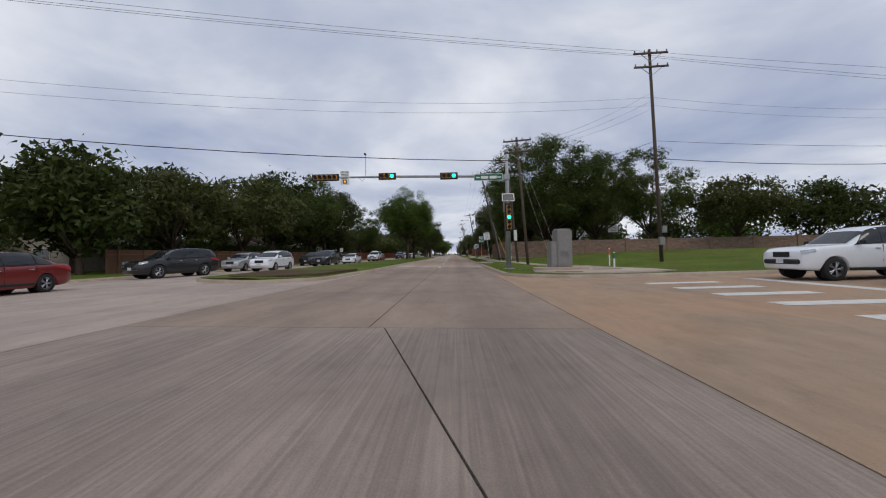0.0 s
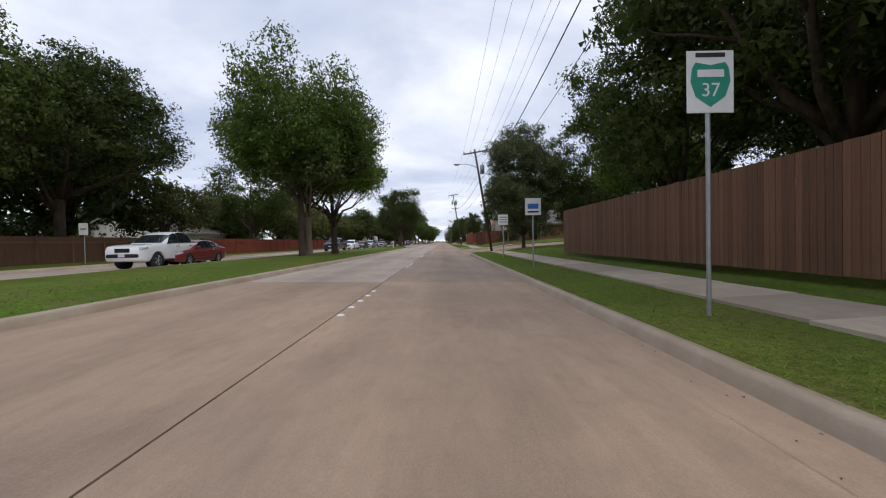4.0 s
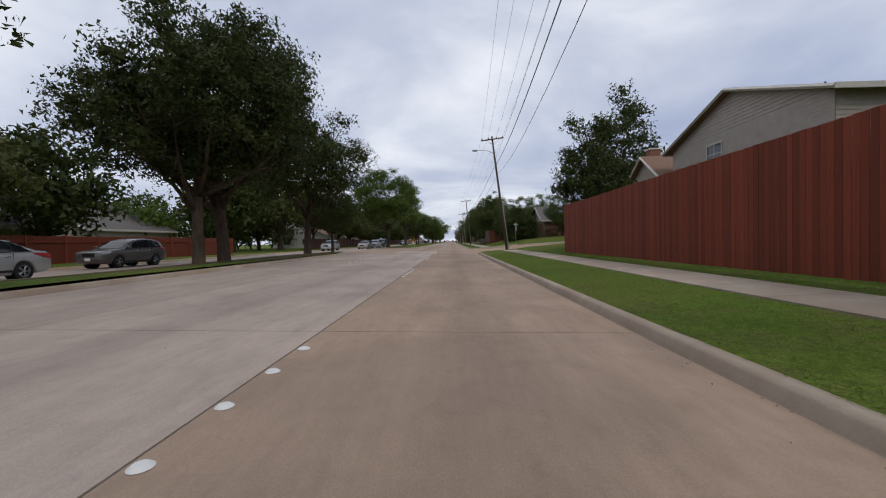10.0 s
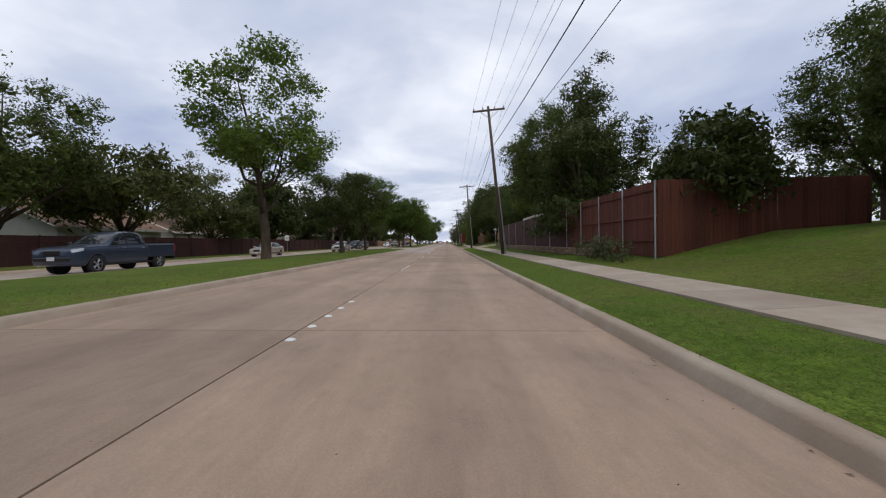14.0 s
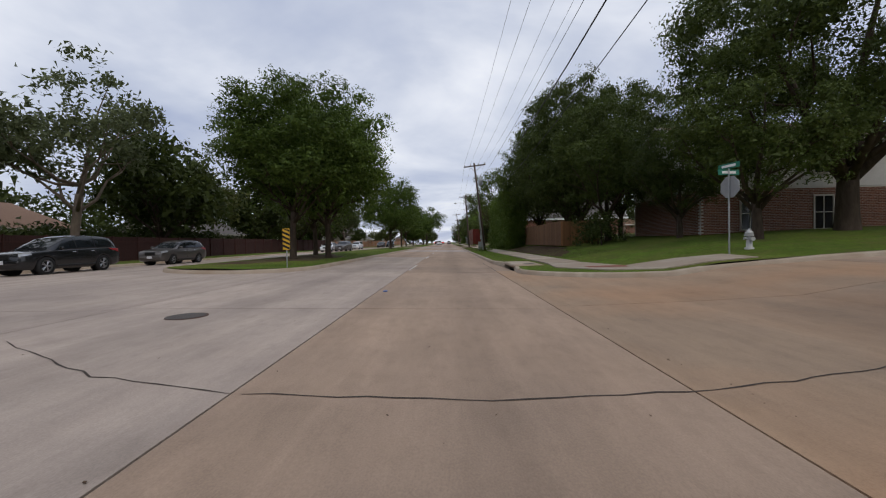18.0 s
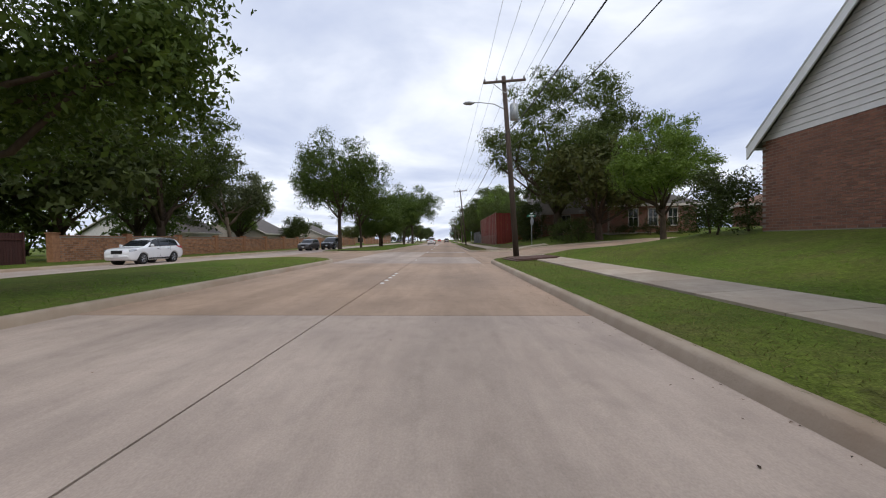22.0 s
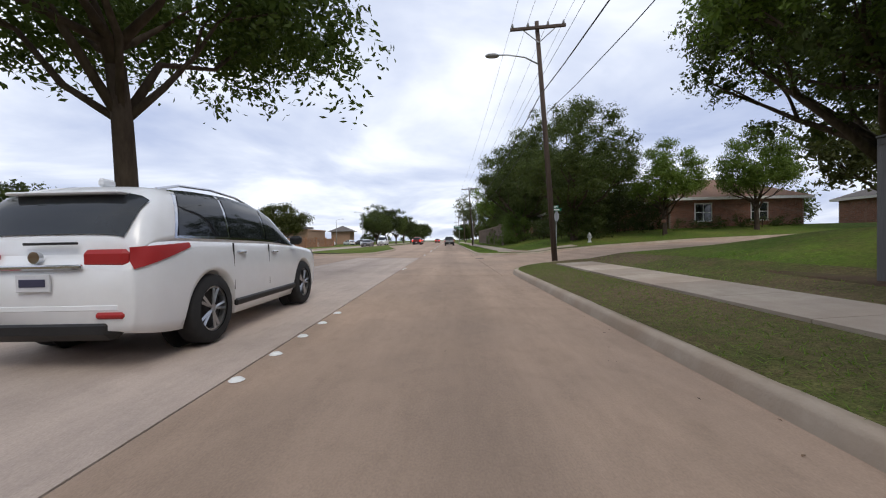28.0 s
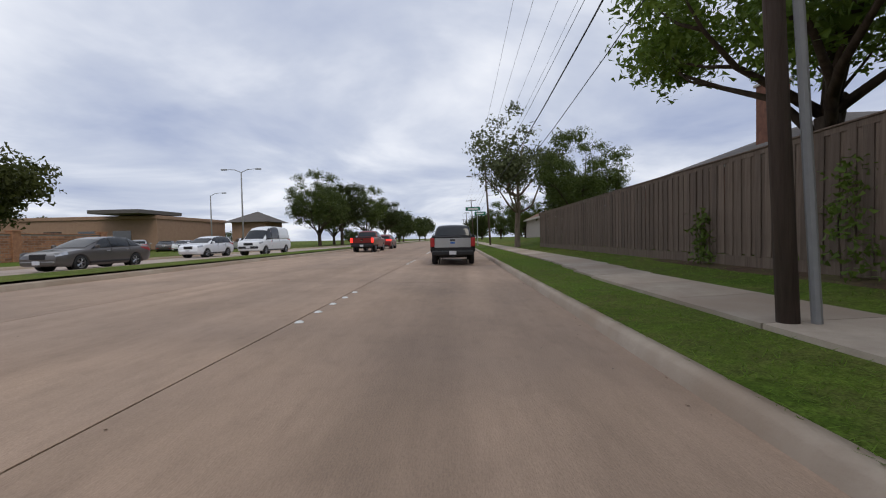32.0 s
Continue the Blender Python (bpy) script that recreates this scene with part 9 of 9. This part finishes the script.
leafy_box("shrubs", 9.75, 11.9, 516.5, 524.5, 4.1, LEAF_OAK, per=24, size=0.14, label="leafy bushes leaning over the weathered fence", category="bush", seed=23, rough=0.6)
leafy_box("hedge", -27.0, -25.0, 158.0, 190.0, 1.9, LEAF_DARK, per=14, size=0.2, label="dark clipped hedge along the far verge", seed=10)
leafy_box("shrubs", -30.0, -26.5, 66.0, 112.0, 2.6, LEAF_DARK, per=7, size=0.3, label="dark undergrowth beneath trees across the road", category="bush", seed=11, rough=0.6)
leafy_box("shrubs", -29.5, -26.5, 322.0, 360.0, 2.4, LEAF_DARK, per=7, size=0.3, label="dark undergrowth along the far verge", category="bush", seed=12, rough=0.6)
leafy_box("shrubs", 12.5, 15.5, 398.6, 402.6, 2.2, LEAF_DARK, per=24, size=0.14, label="dark round shrubs before the shaded house", category="bush", seed=13, rough=0.5)
leafy_box("hedge", 21.5, 33.0, 492.0, 493.3, 1.2, LEAF_DARK, per=22, size=0.13, label="low dark shrubs along a brick house front", seed=15, rough=0.45)
leafy_box("hedge", 18.6, 27.0, 400.6, 401.9, 1.3, LEAF_DARK, per=20, size=0.13, label="low dark shrubs along a shaded house front", seed=16, rough=0.45)
leafy_box("hedge", 13.6, 24.0, 497.9, 499.2, 1.3, LEAF_DARK, per=20, size=0.13, label="clipped dark hedge before a brown-roofed house", seed=17, rough=0.4)
leafy_box("shrubs", 10.9, 13.5, 407.6, 413.2, 4.3, LEAF_DARK, per=30, size=0.14, label="large dark evergreen shrub before a pale house", category="bush", seed=18, rough=0.5)
leafy_box("shrubs", 15.8, 21.0, 492.6, 495.6, 3.2, LEAF_DARK, per=22, size=0.15, label="dark garden shrubs beside a corner house", category="bush", seed=19, rough=0.55)
leafy_box("shrubs", 11.8, 14.2, 500.5, 505.0, 2.2, LEAF_DARK, per=24, size=0.14, label="dark shrubs beneath the roadside oaks", category="bush", seed=20, rough=0.5)
# weeds about the telecom box, creepers on the weathered fence
leafy_box("weeds", 5.3, 7.4, 350.0, 352.4, 0.55, LEAF_BRIGHT, per=34, size=0.1, label="leafy green weeds crowding the telecom box", category="weeds", seed=14, rough=0.3, base=-0.25)
for k, (y, h, w) in enumerate(((521.8, 1.7, 0.5), (526.4, 2.0, 0.55), (524.0, 1.0, 0.4), (530.4, 1.3, 0.4), (512.5, 1.3, 0.45), (513.6, 0.7, 0.35), (514.8, 0.65, 0.7), (517.6, 1.1, 0.35))):
    rs = np.random.RandomState(40 + k)
    cr = thing("creeper", Matrix.Translation((9.24, y, gz(9.24))), "green creeper climbing the weathered board fence", "creeper", "creepers")
    part("stem", one_tube([(0.0, 0, -0.05), (0.02, 0.1, h * 0.5), (0.02, -0.05, h)], [0.015, 0.012, 0.005], 5), BARK, cr)
    cent = [(0.03, rs.uniform(-w, w) * (1 - 0.6 * z / h), z) for z in np.linspace(0.1, h, 14)]
    link_mesh("foliage", leaf_mesh("foliage", cent, [0.17] * 14, [26] * 14, 0.085, 50 + k, 1.0, core=1), LEAF_BRIGHT, cr)

# ---------------------------------------------------------------- short grass along the kerbs


def turf(name, x0, x1, y0, y1, per, size, seed, label, mat):
    """Blades of short grass, crowded over a strip."""
    rs = np.random.RandomState(seed)
    n = int((x1 - x0) * (y1 - y0) * per)
    x, y = rs.uniform(x0, x1, n), rs.uniform(y0, y1, n)
    keep = np.ones(n, bool)
    for a, b in STREETS:
        if x0 > 0:
            cut = 5.2 - np.sqrt(np.maximum(25 - np.maximum(0, 5 - (x - KR)) ** 2, 0))
            keep &= ~((y > a - cut - 0.3) & (y < b + cut + 0.3))
    if x0 > 0:
        keep &= ~((x > 5.6) & (x < 9) & (y < 92) & (y > 50)) & ~((x > 6.95 + walk_offset(y)) & (x < 8.5 + walk_offset(y)))
        for a, b in INLETS:
            keep &= ~((y > a - 0.5) & (y < b + 0.5) & (x < 6.4)) & ~((y > a - 2.2) & (y < b + 2.2) & (x < 4.95))
        for cx, cy, r in ((6.25, 382.7, 1.4), (6.5, 386, 1.3)):
            keep &= (x - cx) ** 2 + (y - cy) ** 2 > r * r
    x, y = x[keep], y[keep]
    n = len(x)
    z = land(x, y)
    h = size * rs.uniform(0.4, 1.3, n)
    a = rs.uniform(0, 2 * np.pi, n)
    w = size * 0.2
    dx_, dy_ = np.cos(a) * w, np.sin(a) * w
    lx, ly = rs.normal(0, 2.0, n) * h, rs.normal(0, 2.0, n) * h
    v = np.stack([np.stack([x - dx_, y - dy_, z - 0.01], 1), np.stack([x + dx_, y + dy_, z - 0.01], 1), np.stack([x + lx, y + ly, z + h], 1)], 1).reshape(-1, 3)
    me = bpy.data.meshes.new(name)
    me.vertices.add(len(v))
    me.vertices.foreach_set("co", v.ravel())
    me.loops.add(3 * n)
    me.loops.foreach_set("vertex_index", np.arange(3 * n, dtype=np.int32))
    me.polygons.add(n)
    me.polygons.foreach_set("loop_start", np.arange(0, 3 * n, 3, dtype=np.int32))
    me.update()
    me.validate()
    tagged(link_mesh(name, me, mat), label, "grass", kind="stuff")


BLADE = leaf_material("grass_blades", (0.18, 0.275, 0.042), (0.11, 0.185, 0.027), 0.7, 0.5)
BLADE_DRY = leaf_material("thin_grass_blades", (0.26, 0.24, 0.09), (0.12, 0.14, 0.04), 0.6, 0.5)
turf("grass", 4.44, 7.0, 52, 205, 210, 0.038, 61, "short green grass along the kerb", BLADE)
turf("grass", 4.44, 7.0, 234, 354, 210, 0.038, 62, "short green grass along the kerb", BLADE)
turf("grass", 4.44, 7.0, 446, 478, 210, 0.038, 67, "short green grass along the kerb", BLADE)
turf("grass", 4.44, 7.0, 354, 446, 210, 0.038, 63, "thin dry grass along the kerb", BLADE_DRY)
turf("grass", 4.44, 7.0, 486, 560, 210, 0.038, 64, "short green grass along the kerb", BLADE)
turf("grass", 7.7, 11.0, 100, 560, 60, 0.045, 65, "short green grass behind the sidewalk", BLADE)
turf("grass", -7.0, -4.44, 62, 152, 70, 0.045, 66, "short green grass on the median", BLADE)
for a_, b_ in ((241, 303), (324, 384), (404, 469), (492, 506)):
    turf("grass", -7.0, -4.44, a_, b_, 60, 0.045, int(a_), "short green grass on the median", BLADE)

# ---------------------------------------------------------------- dry leaves and grit in the gutters
rs = np.random.RandomState(91)
nl = 2600
lx_ = np.where(rs.random_sample(nl) < 0.7, KR - 0.06 - rs.exponential(0.16, nl), rs.uniform(-4.1, 4.2, nl))
lx_ = np.clip(lx_, -4.2, KR - 0.05)
ly_ = rs.uniform(48, 560, nl)
lv, lf = [], []
for k in range(nl):
    a, q = rs.uniform(0, 6.28), rs.uniform(0.007, 0.022)
    z = -0.02 * lx_[k] + 0.004
    c_, s_ = math.cos(a) * q, math.sin(a) * q
    lv += [(lx_[k] - c_, ly_[k] - s_, z), (lx_[k] + s_ * 0.5, ly_[k] - c_ * 0.5, z + 0.006), (lx_[k] + c_, ly_[k] + s_, z + 0.003), (lx_[k] - s_ * 0.5, ly_[k] + c_ * 0.5, z + 0.006)]
    lf.append((4 * k, 4 * k + 1, 4 * k + 2, 4 * k + 3))
me = bpy.data.meshes.new("fallen_leaves")
me.from_pydata(lv, [], lf)
tagged(link_mesh("fallen_leaves", me, material("dry_leaf", (0.13, 0.08, 0.045), (0.06, 0.035, 0.022), 9.0, 0.9, island=0.5)), "dry brown leaves and grit along the gutter", "leaves", kind="stuff")

# brown leaf litter over the walk and the bank below the cedar fence
nl = 5200
lx_ = 6.6 + 3.9 * np.sqrt(rs.random_sample(nl))
ly_ = rs.uniform(327, 352, nl)
lz_ = land(lx_, ly_) + 0.035
q_ = rs.uniform(0.014, 0.04, nl)
a_ = rs.uniform(0, 6.28, nl)
c_, s_ = np.cos(a_) * q_, np.sin(a_) * q_
quad = np.stack([np.stack([lx_ - c_, ly_ - s_, lz_], 1), np.stack([lx_ + s_ * 0.6, ly_ - c_ * 0.6, lz_ + 0.01], 1),
                 np.stack([lx_ + c_, ly_ + s_, lz_ + 0.004], 1), np.stack([lx_ - s_ * 0.6, ly_ + c_ * 0.6, lz_ + 0.01], 1)], 1).reshape(-1, 3)
me = bpy.data.meshes.new("fallen_leaves")
me.from_pydata(quad.tolist(), [], [(4 * k, 4 * k + 1, 4 * k + 2, 4 * k + 3) for k in range(nl)])
tagged(link_mesh("fallen_leaves", me, material("dark_brown_leaf", (0.085, 0.05, 0.03), (0.04, 0.026, 0.018), 9.0, 0.9, island=0.5)), "dark brown leaf litter on the walk below a fence", "leaves", kind="stuff")

# ---------------------------------------------------------------- cracks in the concrete
CRACK = material("road_crack", (0.045, 0.036, 0.03), (0.08, 0.06, 0.05), 6.0, 1.0)


def crack(points, w=0.012, seed=0):
    """A ragged hairline crack along a few points."""
    rnd = random.Random(seed)
    path = []
    for (x0, y0), (x1, y1) in zip(points, points[1:]):
        n = max(2, int(math.hypot(x1 - x0, y1 - y0) / 0.25))
        path += [(x0 + (x1 - x0) * k / n + rnd.uniform(-0.03, 0.03), y0 + (y1 - y0) * k / n + rnd.uniform(-0.03, 0.03)) for k in range(n)]
    path.append(points[-1])
    bm = bmesh.new()
    prev = None
    for i, (x, y) in enumerate(path):
        q = path[min(i + 1, len(path) - 1)]
        p = path[max(i - 1, 0)]
        d = Vector((q[0] - p[0], q[1] - p[1])).normalized()
        k = w * rnd.uniform(0.4, 1.0) * (0.4 if i in (0, len(path) - 1) else 1)
        a = bm.verts.new((x - d.y * k, y + d.x * k, rz(x, y) + 0.004))
        b = bm.verts.new((x + d.y * k, y - d.x * k, rz(x, y) + 0.004))
        if prev:
            f = bm.faces.new((prev[0], prev[1], b, a))
            f.normal_update()
            if f.normal.z < 0:
                f.normal_flip()
        prev = (a, b)
    link("crack", bm, CRACK, ROAD, "ragged dark crack")


crack([(6.35, 230.9), (5.5, 229.9), (4.7, 229.15), (4.1, 229.0)], 0.022, 1)
crack([(4.65, 133.0), (6.05, 134.3)], 0.014, 21)
crack([(0.2, 139.0), (2.0, 139.35), (4.2, 139.1)], 0.012, 3)
crack([(0.4, 356.2), (2.0, 355.6), (4.2, 356.1)], 0.015, 4)
crack([(4.6, 481.2), (6.0, 480.3), (9.0, 480.9)], 0.015, 5)
crack([(2.0, 484.4), (2.8, 484.6)], 0.018, 6)
crack([(2.1, 418.2), (3.4, 418.4)], 0.012, 7)
crack([(-3.7, 310.8), (-1.5, 309.6), (0, 309.2)], 0.012, 8)
crack([(0.1, 309.2), (2.4, 309.1), (4.3, 309.4), (6.5, 309.9), (9.5, 309.6)], 0.016, 9)
crack([(0.5, 162.3), (1.8, 162.4)], 0.012, 10)
crack([(3.0, 162.5), (4.0, 162.7)], 0.012, 11)
crack([(0.1, 492.75), (1.1, 492.6), (2.6, 492.5), (3.9, 492.75)], 0.012, 12)
crack([(1.5, 496.4), (4.0, 496.45)], 0.014, 13)
crack([(8.4, 40.0), (6.3, 44.6), (5.1, 46.0)], 0.015, 14)
crack([(-0.6, 530.5), (0.6, 530.7)], 0.01, 15)
crack([(1.2, 118.8), (3.2, 119.2), (4.2, 119.0)], 0.012, 16)
crack([(-3.0, 286.6), (0.2, 286.9), (3.5, 286.7)], 0.012, 18)
